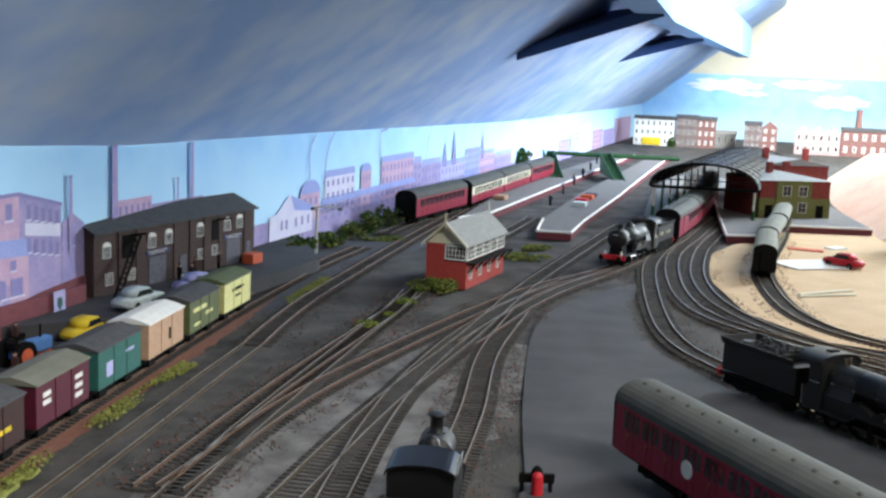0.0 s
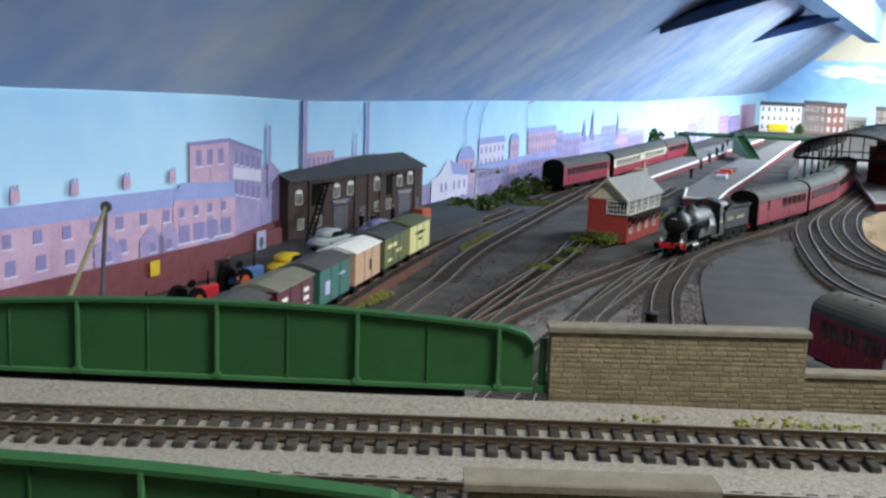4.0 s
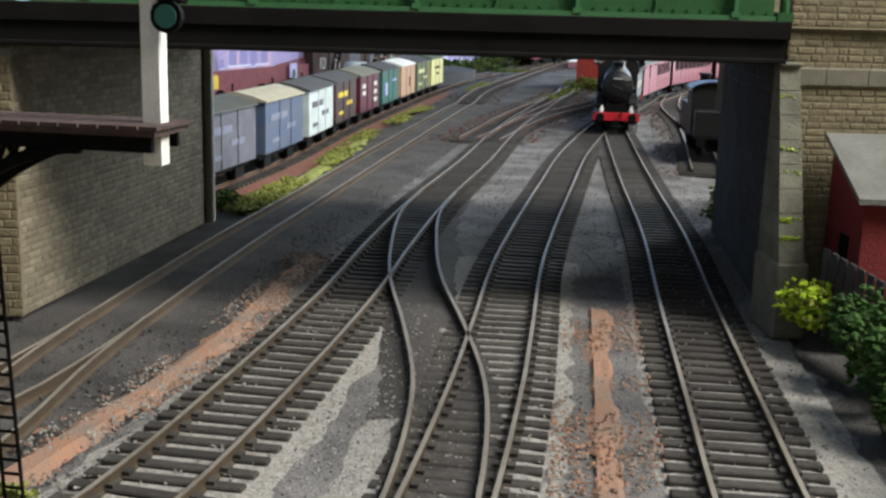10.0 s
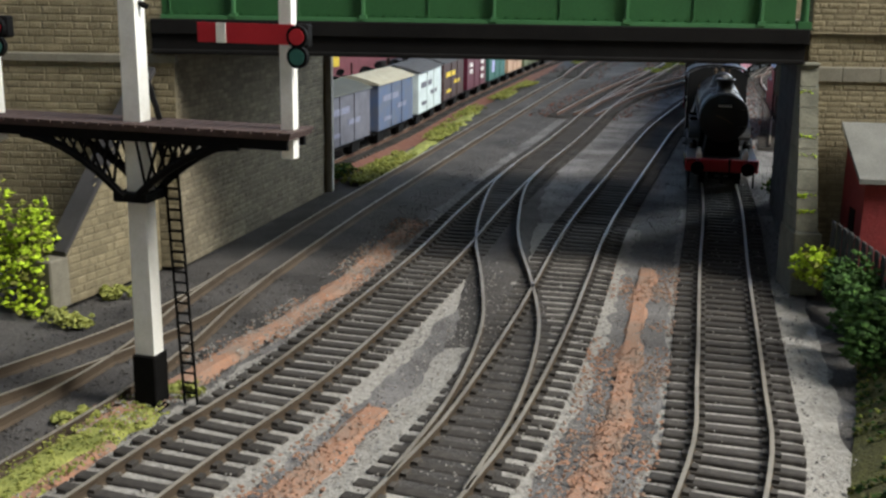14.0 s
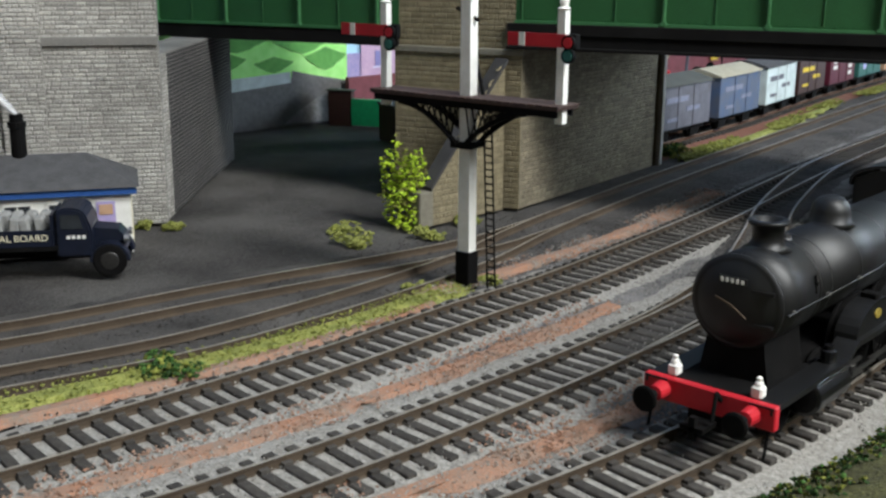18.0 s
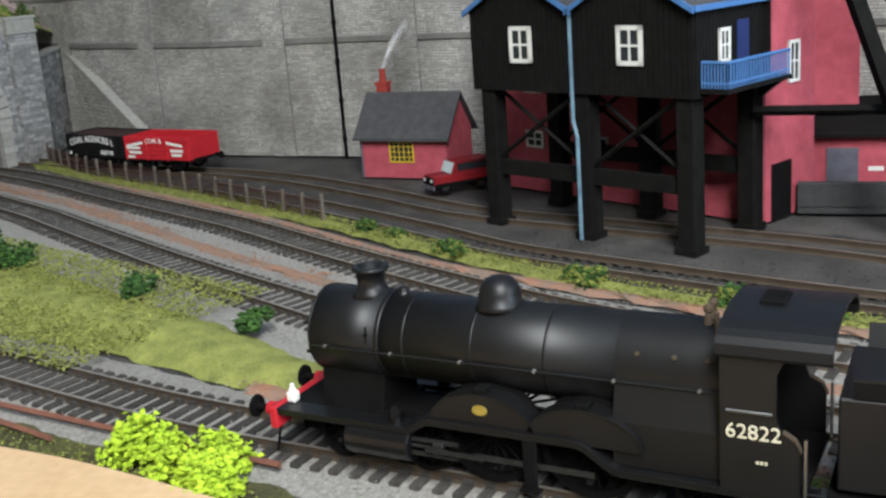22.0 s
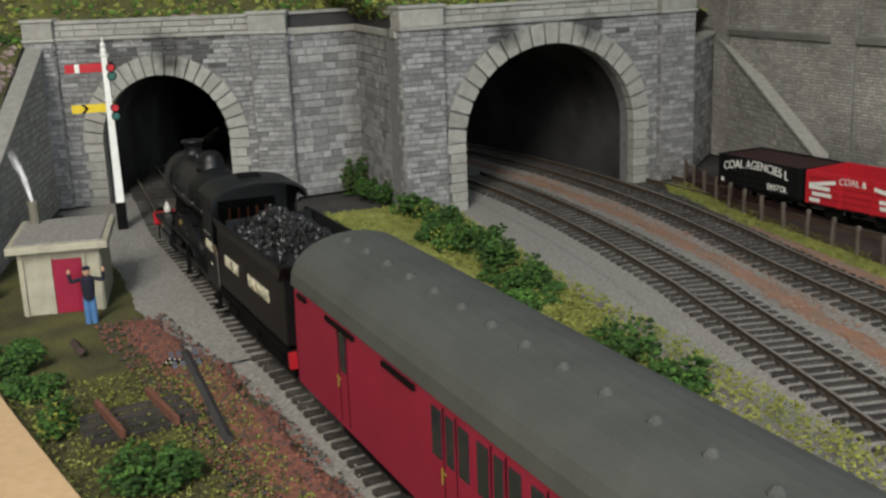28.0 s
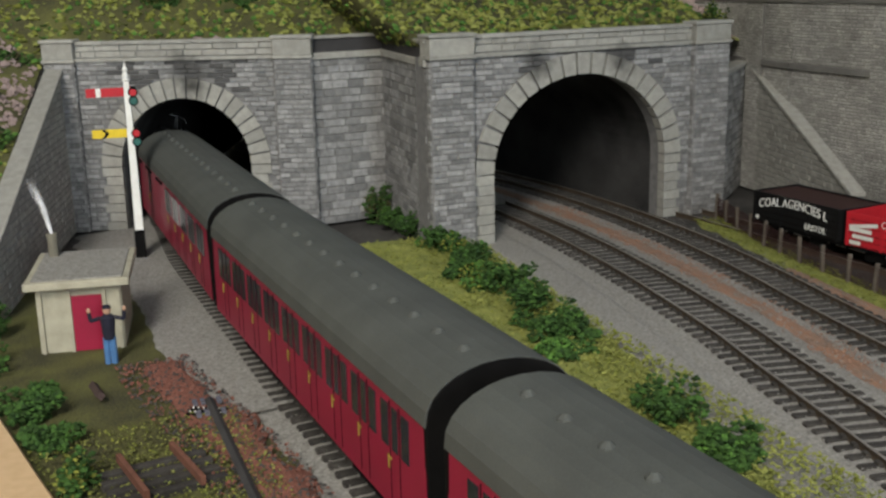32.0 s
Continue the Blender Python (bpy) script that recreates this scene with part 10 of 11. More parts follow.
def small_car(x, y, turn, mt, label):
    C = thing("car", label, "car", Matrix.Translation((x, y, 0.0157 if y > 0.94 and x < 0 else 0.0)) @ Matrix.Rotation(turn, 4, "Z"), group="cars in the goods yard")
    bm = NB()
    prism(bm, [(-0.026, 0.004), (0.026, 0.004), (0.027, 0.010), (0.021, 0.0125), (-0.022, 0.0125), (-0.027, 0.010)], -0.0105, 0.0105)
    bmesh.ops.bevel(bm, geom=bm.edges[:], offset=0.0014, segments=2, affect="EDGES")
    part("body", bm, mt, C, smooth=True)
    bm = NB()
    prism(bm, [(-0.018, 0.012), (0.012, 0.012), (0.005, 0.0195), (-0.012, 0.0195)], -0.0088, 0.0088)
    bmesh.ops.bevel(bm, geom=bm.edges[:], offset=0.0012, segments=2, affect="EDGES")
    part("cabin", bm, mt, C, smooth=True)
    for s in (-1, 1):
        bm = NB()
        prism(bm, [(-0.0145, 0.0134), (0.0085, 0.0134), (0.0042, 0.0182), (-0.0110, 0.0182)], s * 0.0086, s * 0.0091)
        part("side_window", bm, "glass", C)
        for wx in (-0.0155, 0.0165):
            road_wheel(C, wx, s * 0.0085, 0.0046, s=s)
    bm = NB()
    prism(bm, [(0.0115, 0.0130), (0.0053, 0.0190), (0.0060, 0.0193), (0.0122, 0.0132)], -0.0075, 0.0075)
    part("windscreen", bm, "glass", C)


small_car(-0.290, 0.900, 1.35, "yellow", "mustard yellow saloon car in the yard")
small_car(-0.262, 0.955, 1.2, "vanwhite", "pale grey saloon car in the yard")
small_car(-0.225, 1.035, 0.9, "print_pale", "pale blue saloon car in the yard")
small_car(0.548, 1.455, 2.2, "red", "bright red toy car on the plywood")


def tractor(x, y, turn, mt, label):
    T = thing("tractor", label, "tractor", Matrix.Translation((x, y, 0)) @ Matrix.Rotation(turn, 4, "Z"), group="tractors in the goods yard")
    bm = NB()
    bx(bm, -0.004, 0.022, -0.004, 0.004, 0.009, 0.0195, bevel=0.0012)
    part("bonnet", bm, mt, T)
    bm = NB()
    bx(bm, -0.018, -0.004, -0.0045, 0.0045, 0.008, 0.0135, bevel=0.0008)
    part("gearbox", bm, mt, T)
    bm = NB()
    bx(bm, -0.020, -0.012, -0.0045, 0.0045, 0.0150, 0.0168)
    bx(bm, -0.0205, -0.0190, -0.0045, 0.0045, 0.0165, 0.0215)
    part("seat", bm, "loco_dull", T)
    for s in (-1, 1):
        bm = NB()
        lathe(bm, [(0, 0.0105), (0.0004, 0.0112), (0.0036, 0.0112), (0.004, 0.0105), (0.004, 0.0065)], (-0.014, s * 0.0068, 0.0112), (0, s, 0), n=18)
        w = part("rear_wheel", bm, "loco_dull", T)
        bm = NB()
        lathe(bm, [(0.0034, 0.0064), (0.0044, 0.0058), (0.0044, 0.002)], (-0.014, s * 0.0068, 0.0112), (0, s, 0), n=14)
        part("hub", bm, "potred", w, "orange hub")
        bm = NB()
        lathe(bm, [(0, 0.0050), (0.0024, 0.0050), (0.0024, 0.003)], (0.017, s * 0.0052, 0.0050), (0, s, 0), n=14)
        part("front_wheel", bm, "potred", T, "small orange front wheel")
    bm = NB()
    rod(bm, (0.012, 0.0, 0.019), (0.012, 0.0, 0.030), 0.0008, 6)
    part("exhaust", bm, "loco_dull", T)
    bm = NB()
    rod(bm, (-0.003, 0, 0.018), (-0.008, 0, 0.0235), 0.0005, 5)
    lathe(bm, [(0, 0.0035), (0.0005, 0.0035)], (-0.008, 0, 0.0235), (-0.7, 0, 0.7), n=12)
    part("steering_wheel", bm, "loco_dull", T)


tractor(-0.306, 0.812, 1.2, "ltblue", "bright blue tractor with orange wheels")
tractor(-0.318, 0.725, 1.25, "redwag", "red tractor with large black wheels")
tractor(-0.334, 0.640, 1.3, "greenmach", "green tractor with orange wheels")
for x, y in ((-0.335, 0.86), (-0.300, 0.768)):
    figure((x, y, 0), 1.0, "vanbrown", "loco_dull", "tiny painted yard worker figurine", 0.022)


def build_signal_box():
    m, L = along_m((-0.011, 1.202), (0.0335, 1.1845))
    S = thing("signal_box", "red brick signal box with white glazed cabin", "signal box", m)
    D = 0.130
    zf, ze, zr = 0.030, 0.049, 0.072
    bm = NB()
    bx(bm, 0, L, 0, D, 0, zf)
    part("brick_base", bm, "brickred", S)
    bm = NB()
    bx(bm, 0, L * 0.45, 0.0, D, zf, ze)
    part("brick_upper", bm, "brickred", S)
    bm = NB()
    bx(bm, L * 0.45, L - 0.0006, 0.0006, D, zf, ze)
    part("cabin", bm, "loco_dull", S)
    window(S, L * 0.47, zf + 0.002, L * 0.52, ze - zf - 0.003, y=0.0, cols=6, rows=3, fw=0.0012)
    rm = Matrix.Translation((L, 0, 0)) @ Matrix.Rotation(math.pi / 2, 4, "Z")
    for k in range(5):
        w = window(S, 0.001 + k * 0.0256, zf + 0.002, 0.0252, ze - zf - 0.003, y=0.0, cols=4, rows=3, fw=0.0012)
        w.matrix_world = m @ rm
        w.children[0].matrix_world = m @ rm
    for k in range(4):
        w = window(S, 0.010 + k * 0.031, 0.010, 0.0085, 0.0115, y=0.0, cols=2, rows=2)
        w.matrix_world = m @ rm
        w.children[0].matrix_world = m @ rm
    bm = NB()
    bx(bm, L, L + 0.010, 0.0, D, zf - 0.0015, zf)
    part("walkway", bm, "loco_dull", S)
    for k in range(6):
        bm = NB()
        rod(bm, (L, 0.006 + 0.026 * k, zf - 0.012), (L + 0.009, 0.006 + 0.026 * k, zf - 0.001), 0.0009, 4)
        part("bracket", bm, "loco_dull", S)
    bm = NB()
    prism(bm, [(0, ze), (L, ze), (L / 2, zr - 0.001)], 0.0, D)
    part("gable", bm, "cream", S, "cream boarded gable")
    for s in (0, 1):
        bm = NB()
        e = 0.003
        pr = [(-e, ze - 0.0016), (L / 2, zr), (L / 2, zr + 0.0014), (-e, ze)] if s == 0 else [(L + e, ze - 0.0016), (L / 2, zr), (L / 2, zr + 0.0014), (L + e, ze)]
        prism(bm, pr, -0.006, D + 0.006)
        part("roof_slope", bm, "lslate", S)
        bm = NB()
        prism(bm, [(p[0], p[1] + (0.0004 if i > 1 else -0.0010)) for i, p in enumerate(pr)], -0.0072, -0.0058)
        part("bargeboard", bm, "cream", S)
    for y in (-0.0065, D + 0.0065):
        bm = NB()
        finial(bm, L / 2, y, zr + 0.001)
        rod(bm, (L / 2, y, zr - 0.006), (L / 2, y, zr + 0.012), 0.0008, 6)
        part("finial", bm, "cream", S)


build_signal_box()


def platform(name, outline, label, edges, h=0.0115):
    P = thing(name, label, "platform", kind="structure")
    bm = NB()
    prism(bm, outline, 0.0, h, "z")
    part("slab", bm, ["plat"], P)
    for a, b in edges:
        bm = NB()
        rod(bm, (*a, h), (*b, h), 0.0022, 4)
        part("edge", bm, "white", P, "white painted platform edge")
        d = (Vector(b) - Vector(a)).normalized()
        n = Vector((d.y, -d.x)) * 0.0008
        bm = NB()
        quad(bm, [(a[0] + n.x, a[1] + n.y, 0), (b[0] + n.x, b[1] + n.y, 0), (b[0] + n.x, b[1] + n.y, h - 0.001), (a[0] + n.x, a[1] + n.y, h - 0.001)])
        quad(bm, [(a[0] - n.x, a[1] - n.y, 0), (b[0] - n.x, b[1] - n.y, 0), (b[0] - n.x, b[1] - n.y, h - 0.001), (a[0] - n.x, a[1] - n.y, h - 0.001)])
        part("side", bm, "dullmaroon", P, "dull maroon platform side")


def tank_engine(m):
    """A small side-tank engine; x forward, front buffers at 0."""
    T = thing("tank_engine", "small black tank engine standing on the spur", "locomotive", m)
    z0 = 0.0034
    bm = NB()
    bx(bm, -0.112, -0.003, -0.0160, 0.0160, z0 + 0.0125, z0 + 0.0138, bevel=0.0003)
    bx(bm, -0.108, -0.006, -0.0062, 0.0062, z0 + 0.005, z0 + 0.0125)
    part("footplate", bm, "loco_dull", T)
    bm = NB()
    lathe(bm, [(-0.070, 0.0096), (-0.034, 0.0096), (-0.0338, 0.0102), (-0.0332, 0.0102), (-0.012, 0.0100), (-0.0105, 0.0080), (-0.0098, 0.001)], (0, 0, 0.0320), (1, 0, 0), n=28)
    part("boiler", bm, "loco", T, smooth=True)
    bm = NB()
    lathe(bm, [(0, 0.0052), (0.0012, 0.0038), (0.0090, 0.0034), (0.0094, 0.0044), (0.0106, 0.0044), (0.0106, 0.003)], (-0.0225, 0, 0.0410), (0, 0, 1), n=20)
    part("chimney", bm, "loco", T, smooth=True)
    bm = NB()
    lathe(bm, [(0, 0.0058), (0.0012, 0.0046), (0.0044, 0.0042), (0.0064, 0.0026), (0.0070, 0.0004)], (-0.0480, 0, 0.0406), (0, 0, 1), n=20)
    part("dome", bm, "loco", T, smooth=True)
    for s in (-1, 1):
        bm = NB()
        bx(bm, -0.074, -0.030, *sorted((s * 0.0088, s * 0.0156)), z0 + 0.0138, 0.0345, bevel=0.0006)
        part("side_tank", bm, "loco", T)
        bm = NB()
        prism(bm, [(-0.072, z0 + 0.0138), (-0.096, z0 + 0.0138), (-0.096, 0.0445), (-0.072, 0.0445)], s * 0.0160, s * 0.0153)
        part("cab_side", bm, "loco", T)
        for q in (-0.003, -0.112):
            bm = NB()
            lathe(bm, [(-0.002, 0.002), (0.0035, 0.0011), (0.0036, 0.003), (0.0044, 0.003)], (q, s * 0.0115, z0 + 0.0110), (1 if q > -0.01 else -1, 0, 0), n=12)
            part("buffer", bm, "loco_dull", T)
    for x in (-0.0725, -0.0960):
        bm = NB()
        prism(bm, [(-0.0156, z0 + 0.0138), (0.0156, z0 + 0.0138), (0.0156, 0.0445), (0.009, 0.0475), (0, 0.0484), (-0.009, 0.0475), (-0.0156, 0.0445)], x, x + 0.0008, "x")
        part("cab_front" if x > -0.08 else "cab_back", bm, "loco", T)
    bm = NB()
    arc = [(0.0172 * math.sin(a), 0.0438 + 0.0058 * max(0.0, math.cos(a)) ** 0.75) for a in [math.radians(-90 + 12 * k) for k in range(16)]]
    prism(bm, arc + [(y * 0.965, z - 0.0008) for y, z in arc[::-1]], -0.0985, -0.0690, "x")
    part("cab_roof", bm, "loco_sheen", T, "dusty black arched cab roof")
    bm = NB()
    bx(bm, -0.111, -0.097, -0.0150, 0.0150, z0 + 0.0138, 0.0330, bevel=0.0006)
    part("bunker", bm, "loco", T)
    for x in (-0.026, -0.052, -0.080):
        wheel_part(T, x, 0.0098, spokes=12)
    return T


def build_station():
    platform("platform_back", [(0.033, 1.721), (0.086, 1.800), (0.18, 2.10), (0.35, 2.65), (0.62, 3.50), (0.56, 3.52), (0.30, 2.75), (0.12, 2.15)], "long grey back platform with white edges", [((0.033, 1.721), (0.086, 1.800)), ((0.086, 1.800), (0.18, 2.10)), ((0.18, 2.10), (0.35, 2.65)), ((0.35, 2.65), (0.62, 3.50))])
    platform("platform_middle", [(0.147, 1.607), (0.197, 1.600), (0.235, 1.75), (0.36, 2.18), (0.56, 2.90), (0.72, 3.45), (0.66, 3.46), (0.48, 2.85), (0.28, 2.18), (0.170, 1.76)], "grey island platform with white edges", [((0.147, 1.607), (0.197, 1.600)), ((0.197, 1.600), (0.235, 1.75)), ((0.235, 1.75), (0.36, 2.18)), ((0.36, 2.18), (0.56, 2.90)), ((0.56, 2.90), (0.72, 3.45)), ((0.147, 1.607), (0.170, 1.76))])
    platform("platform_shed", [(0.330, 1.76), (0.352, 1.75), (0.47, 2.20), (0.62, 2.75), (0.58, 2.76), (0.43, 2.22)], "grey platform under the train shed", [((0.330, 1.76), (0.352, 1.75)), ((0.352, 1.75), (0.47, 2.20))])
    platform("platform_front", [(0.439, 1.647), (0.490, 1.655), (0.56, 1.80), (0.72, 1.80), (0.80, 2.35), (0.70, 2.75), (0.60, 2.40), (0.49, 1.90)], "grey front platform by the station house", [((0.439, 1.647), (0.490, 1.655)), ((0.439, 1.647), (0.49, 1.90)), ((0.49, 1.90), (0.60, 2.40)), ((0.56, 1.80), (0.72, 1.80))])
    # arched glass train shed
    S = thing("train_shed", "arched glazed train shed on green and cream columns", "train shed", along_m((0.360, 1.860), (0.535, 1.840))[0])
    W, ze, zc, D = 0.176, 0.0630, 0.104, 0.62
    n = 16
    arc = [(W / 2 - W / 2 * math.cos(math.pi * k / n) * 1.02, ze + (zc - ze) * math.sin(math.pi * k / n) ** 0.9) for k in range(n + 1)]
    sk = lambda p, y: (p[0] + 0.27 * y, y, p[1])
    for i in range(13):
        y = D * i / 12
        bm = NB()
        for p, q in zip(arc, arc[1:]):
            rod(bm, sk(p, y), sk(q, y), 0.0022 if i in (0, 12) else 0.0012, 4)
        part("arch_rib", bm, "loco_dull", S)
    bm = NB()
    for p, q in zip(arc, arc[1:]):
        bm.faces.new([bm.verts.new(v) for v in (sk(p, 0), sk(q, 0), sk(q, D), sk(p, D))])
    part("roof_sheeting", bm, "shedroof", S, "sooty dark roof sheeting")
    for k in range(1, n):
        bm = NB()
        rod(bm, sk((arc[k][0], arc[k][1] + 0.001), 0), sk((arc[k][0], arc[k][1] + 0.001), D), 0.0009, 4)
        part("purlin", bm, "loco_dull", S)
    bm = NB()
    rod(bm, sk((0, ze), 0), sk((W, ze), 0), 0.0026, 4)
    rod(bm, sk((0.006, ze + 0.013), 0), sk((W - 0.006, ze + 0.013), 0), 0.0010, 4)
    part("tie_beam", bm, "loco_dull", S)
    for k in range(1, 8):
        x = W * k / 8
        zt = ze + (zc - ze) * max(0.0, 1 - ((x - W / 2) / (W / 2)) ** 2) ** 0.5
        bm = NB()
        rod(bm, (x, 0, ze), (x, 0, zt), 0.0010, 4)
        part("mullion", bm, "loco_dull", S)
    for i in range(8):
        y = 0.01 + D * i / 8
        for x in (0.004, W - 0.004):
            bm = NB()
            rod(bm, (x + 0.27 * y, y, 0.0115), (x + 0.27 * y, y, 0.028), 0.0028, 8)
            part("column_base", bm, "green", S)
            bm = NB()
            rod(bm, (x + 0.27 * y, y, 0.028), (x + 0.27 * y, y, ze), 0.0021, 8)
            part("column", bm, "cream" if i % 2 == 0 else "green", S, "slim iron column")
    # station house
    m, L = along_m((0.560, 1.905), (0.692, 1.935))
    H = thing("station_house", "olive stone and red station house with grey hipped roof", "station building", m)
    D = 0.13
    bm = NB()
    bx(bm, 0, L, 0, D, 0.0115, 0.076)
    part("wall", bm, "dullred2", H)
    bm = NB()
    bx(bm, L * 0.22, L * 0.72, -0.004, 0.01, 0.0115, 0.077)
    bx(bm, -0.001, L + 0.001, -0.002, 0.01, 0.0115, 0.046)
    part("stone_front", bm, "olivestone", H, "olive stone bay")
    bm = NB()
    e = 0.006
    v = [bm.verts.new(p) for p in ((-e, -e, 0.0768), (L + e, -e, 0.0768), (L + e, D + e, 0.0768), (-e, D + e, 0.0768), (L / 2, 0.05, 0.0895), (L / 2, D - 0.05, 0.0895))]
    for f in ((0, 1, 4), (1, 2, 5, 4), (2, 3, 5), (3, 0, 4, 5), (3, 2, 1, 0)):
        bm.faces.new([v[k] for k in f])
    part("roof", bm, "lslate", H)
    for x in (L * 0.3, L * 0.53):
        window(H, x, 0.05, 0.017, 0.018, y=-0.0045, cols=2, rows=2)
        window(H, x, 0.021, 0.017, 0.018, y=-0.0045, cols=2, rows=2)
    for x in (0.010, L - 0.026):
        bm = NB()
        bx(bm, x, x + 0.014, -0.003, 0.0, 0.0115, 0.034)
        part("doorway", bm, "loco_dull", H, "dark arched doorway")
    for x, y in ((L * 0.35, 0.06), (L * 0.7, 0.085)):
        bm = NB()
        bx(bm, x - 0.005, x + 0.005, y - 0.005, y + 0.005, 0.080, 0.105)
        part("chimney", bm, "dullred2", H, "red brick chimney")
    m2 = m @ Matrix.Translation((0.14, 0.24, 0))
    H2 = thing("station_annexe", "red brick station annexe with grey roof", "station building", m2)
    bm = NB()
    bx(bm, 0, 0.14, 0, 0.12, 0.0, 0.086)
    part("wall", bm, "dullred2", H2)
    bm = NB()
    prism(bm, [(-0.006, 0.086), (0.146, 0.086), (0.07, 0.1)], -0.006, 0.126)
    part("roof", bm, "lslate", H2)
    for x in (0.03, 0.12):
        bm = NB()
        bx(bm, x, x + 0.010, 0.06, 0.07, 0.088, 0.117)
        part("chimney", bm, "brickred", H2)
    # footbridge and stairs
    F = thing("footbridge", "dark green station footbridge with stairs", "footbridge")
    bm = NB()
    d = Vector((0.86, -0.12, 0)).normalized()
    for s in (-1, 1):
        rod(bm, Vector((0.27, 2.80, 0.052)) + Vector((0.12, 0.86, 0)).normalized() * 0.012 * s, Vector((0.60, 2.76, 0.052)) + Vector((0.12, 0.86, 0)).normalized() * 0.012 * s, 0.0045, 4)
    part("span", bm, "green", F)
    for x, y in ((0.272, 2.55), (0.415, 2.55)):
        for s in (-0.013, 0.013):
            bm = NB()
            prism(bm, [(y - 0.03, 0.0115), (y + 0.05, 0.0115), (y + 0.25, 0.05), (y + 0.25, 0.060), (y + 0.21, 0.060)], x + s, x + s + 0.002, "x")
            part("stair_side", bm, "green", F)
        bm = NB()
        for k in range(12):
            bx(bm, x - 0.012, x + 0.014, y + 0.018 * k, y + 0.018 * (k + 1), 0.0115, 0.014 + 0.0032 * k)
        part("stair_flight", bm, "green", F)
    # rake of coaches at the back platform
    rake = [(-0.075, 1.58), (-0.048, 1.684), (0.005, 1.83), (0.054, 1.95), (0.12, 2.17), (0.19, 2.40), (0.28, 2.68), (0.42, 3.1), (0.55, 3.5)]
    railway("track_rake", rake, "sooty platform road holding a rake of coaches", singles=False)
    atr, tr = rails_sampler([(p[0], p[1]) for p in rake[::-1]])
    s = tr - 0.105
    for mt, cr, lab in (("maroon", None, "plain maroon coach at the back platform"), ("maroon", "cream", "crimson and cream coach at the back platform"), ("maroon", "cream", "crimson and cream coach at the back platform"), ("maroon", None, "plain maroon coach at the back platform")):
        c = thing("standing_coach", lab, "coach", seat_on(atr, s, 0.043, 0.19), group="coaches at the back platform")
        coach_body(c, 0.235, mt, "roof", vents=6, cream=cr)
        s -= 0.243
    at4, t4 = rails_sampler([p for p in MORE_TRACKS["track_plywood"]])
    s = 0.665
    for k in range(3):
        c = thing("standing_coach", "grey-green coach with pale ribbed roof on bare plywood", "coach", seat_on(at4, s, 0.035, 0.145), group="coaches on the unfinished track")
        coach_body(c, 0.18, "olive_dk", "roof_olive", vents=6)
        for ob in c.children_recursive:
            if ob.parent == c:
                ob.matrix_basis = Matrix.Diagonal((0.96, 0.8, 0.82, 1)) @ ob.matrix_basis
        s -= 0.19
    c = thing("parked_coach", "maroon coach with many roof vents parked on the yard", "coach", Matrix.Translation((0.1275, 0.641, 0)) @ Matrix.Rotation(math.atan2(0.93, -0.36), 4, "Z"))
    coach_body(c, 0.245, "maroon", "roof", vents=16)
    bm = NB()
    for s in (-1, 1):
        lathe(bm, [(0, 0.0052), (0.0004, 0.0050)], (-0.078, s * 0.0181, 0.028), (0, s, 0), n=16)
    part("roundel", bm, "white", c, "plain white roundel")
    # engines standing in the yard
    d = Vector((0.42, -0.91, 0)).normalized()
    ang = math.atan2(d.y, d.x)
    e = copy_thing(loco, Matrix.Translation((0.3335, 0.6218, 0)) @ Matrix.Rotation(ang, 4, "Z"))
    tagged(e, "black tender engine standing on the yard curve", "locomotive")
    e2 = copy_thing(tender, Matrix.Translation((0.2715, 0.7518, 0)) @ Matrix.Rotation(ang, 4, "Z"))
    tagged(e2, "black coal tender standing on the yard curve", "tender")
    for o in [o for q in (e, e2) for o in q.children_recursive if o.name.startswith(("lettering", "small_marks"))]:
        bpy.data.objects.remove(o)
    tank_engine(Matrix.Translation((0.0065, 0.590, 0)) @ Matrix.Rotation(math.atan2(0.99, 0.10), 4, "Z"))
    B = thing("buffer_stop", "black buffer stop with a red lamp", "buffer stop", Matrix.Translation((0.062, 0.588, 0)))
    bm = NB()
    bx(bm, -0.010, 0.010, 0.003, 0.006, 0.006, 0.011)
    for s in (-1, 1):
        rod(bm, (s * 0.008, 0.0045, 0), (s * 0.008, 0.0045, 0.011), 0.0014, 6)
    part("frame", bm, "loco_dull", B)
    bm = NB()
    lathe(bm, [(0, 0.0035), (0.012, 0.0032), (0.014, 0.0016)], (0, 0, -0.0005), (0, 0, 1), n=12)
    part("lamp", bm, "redwag", B, "bright red lamp")
    bm = NB()
    lathe(bm, [(0, 0.0034), (0.003, 0.0030), (0.005, 0.0012)], (0, 0.003, 0.0110), (0, 0, 1), n=12)
    part("lamp_hood", bm, "loco_dull", B, "black hood over the lamp")
    # yard lamp
    Y = thing("yard_lamp", "tall white yard lamp with two lanterns", "lamp", Matrix.Translation((-0.154, 1.388, 0)))
    bm = NB()
    rod(bm, (0, 0, 0), (0, 0, 0.060), 0.0017, 8)
    part("post", bm, "white", Y)
    bm = NB()
    rod(bm, (-0.006, 0, 0.060), (0.030, 0.008, 0.060), 0.0010, 6)
    rod(bm, (0.004, 0, 0.051), (0.018, 0.004, 0.060), 0.0006, 6)
    part("arm", bm, "white", Y)
    for x in (-0.005, 0.029):
        bm = NB()
        lathe(bm, [(0, 0.0012), (0.003, 0.0035), (0.004, 0.0030)], (x, 0.2 * x, 0.0600), (0, 0, -1), n=10)
        part("lantern", bm, "vangrey", Y)
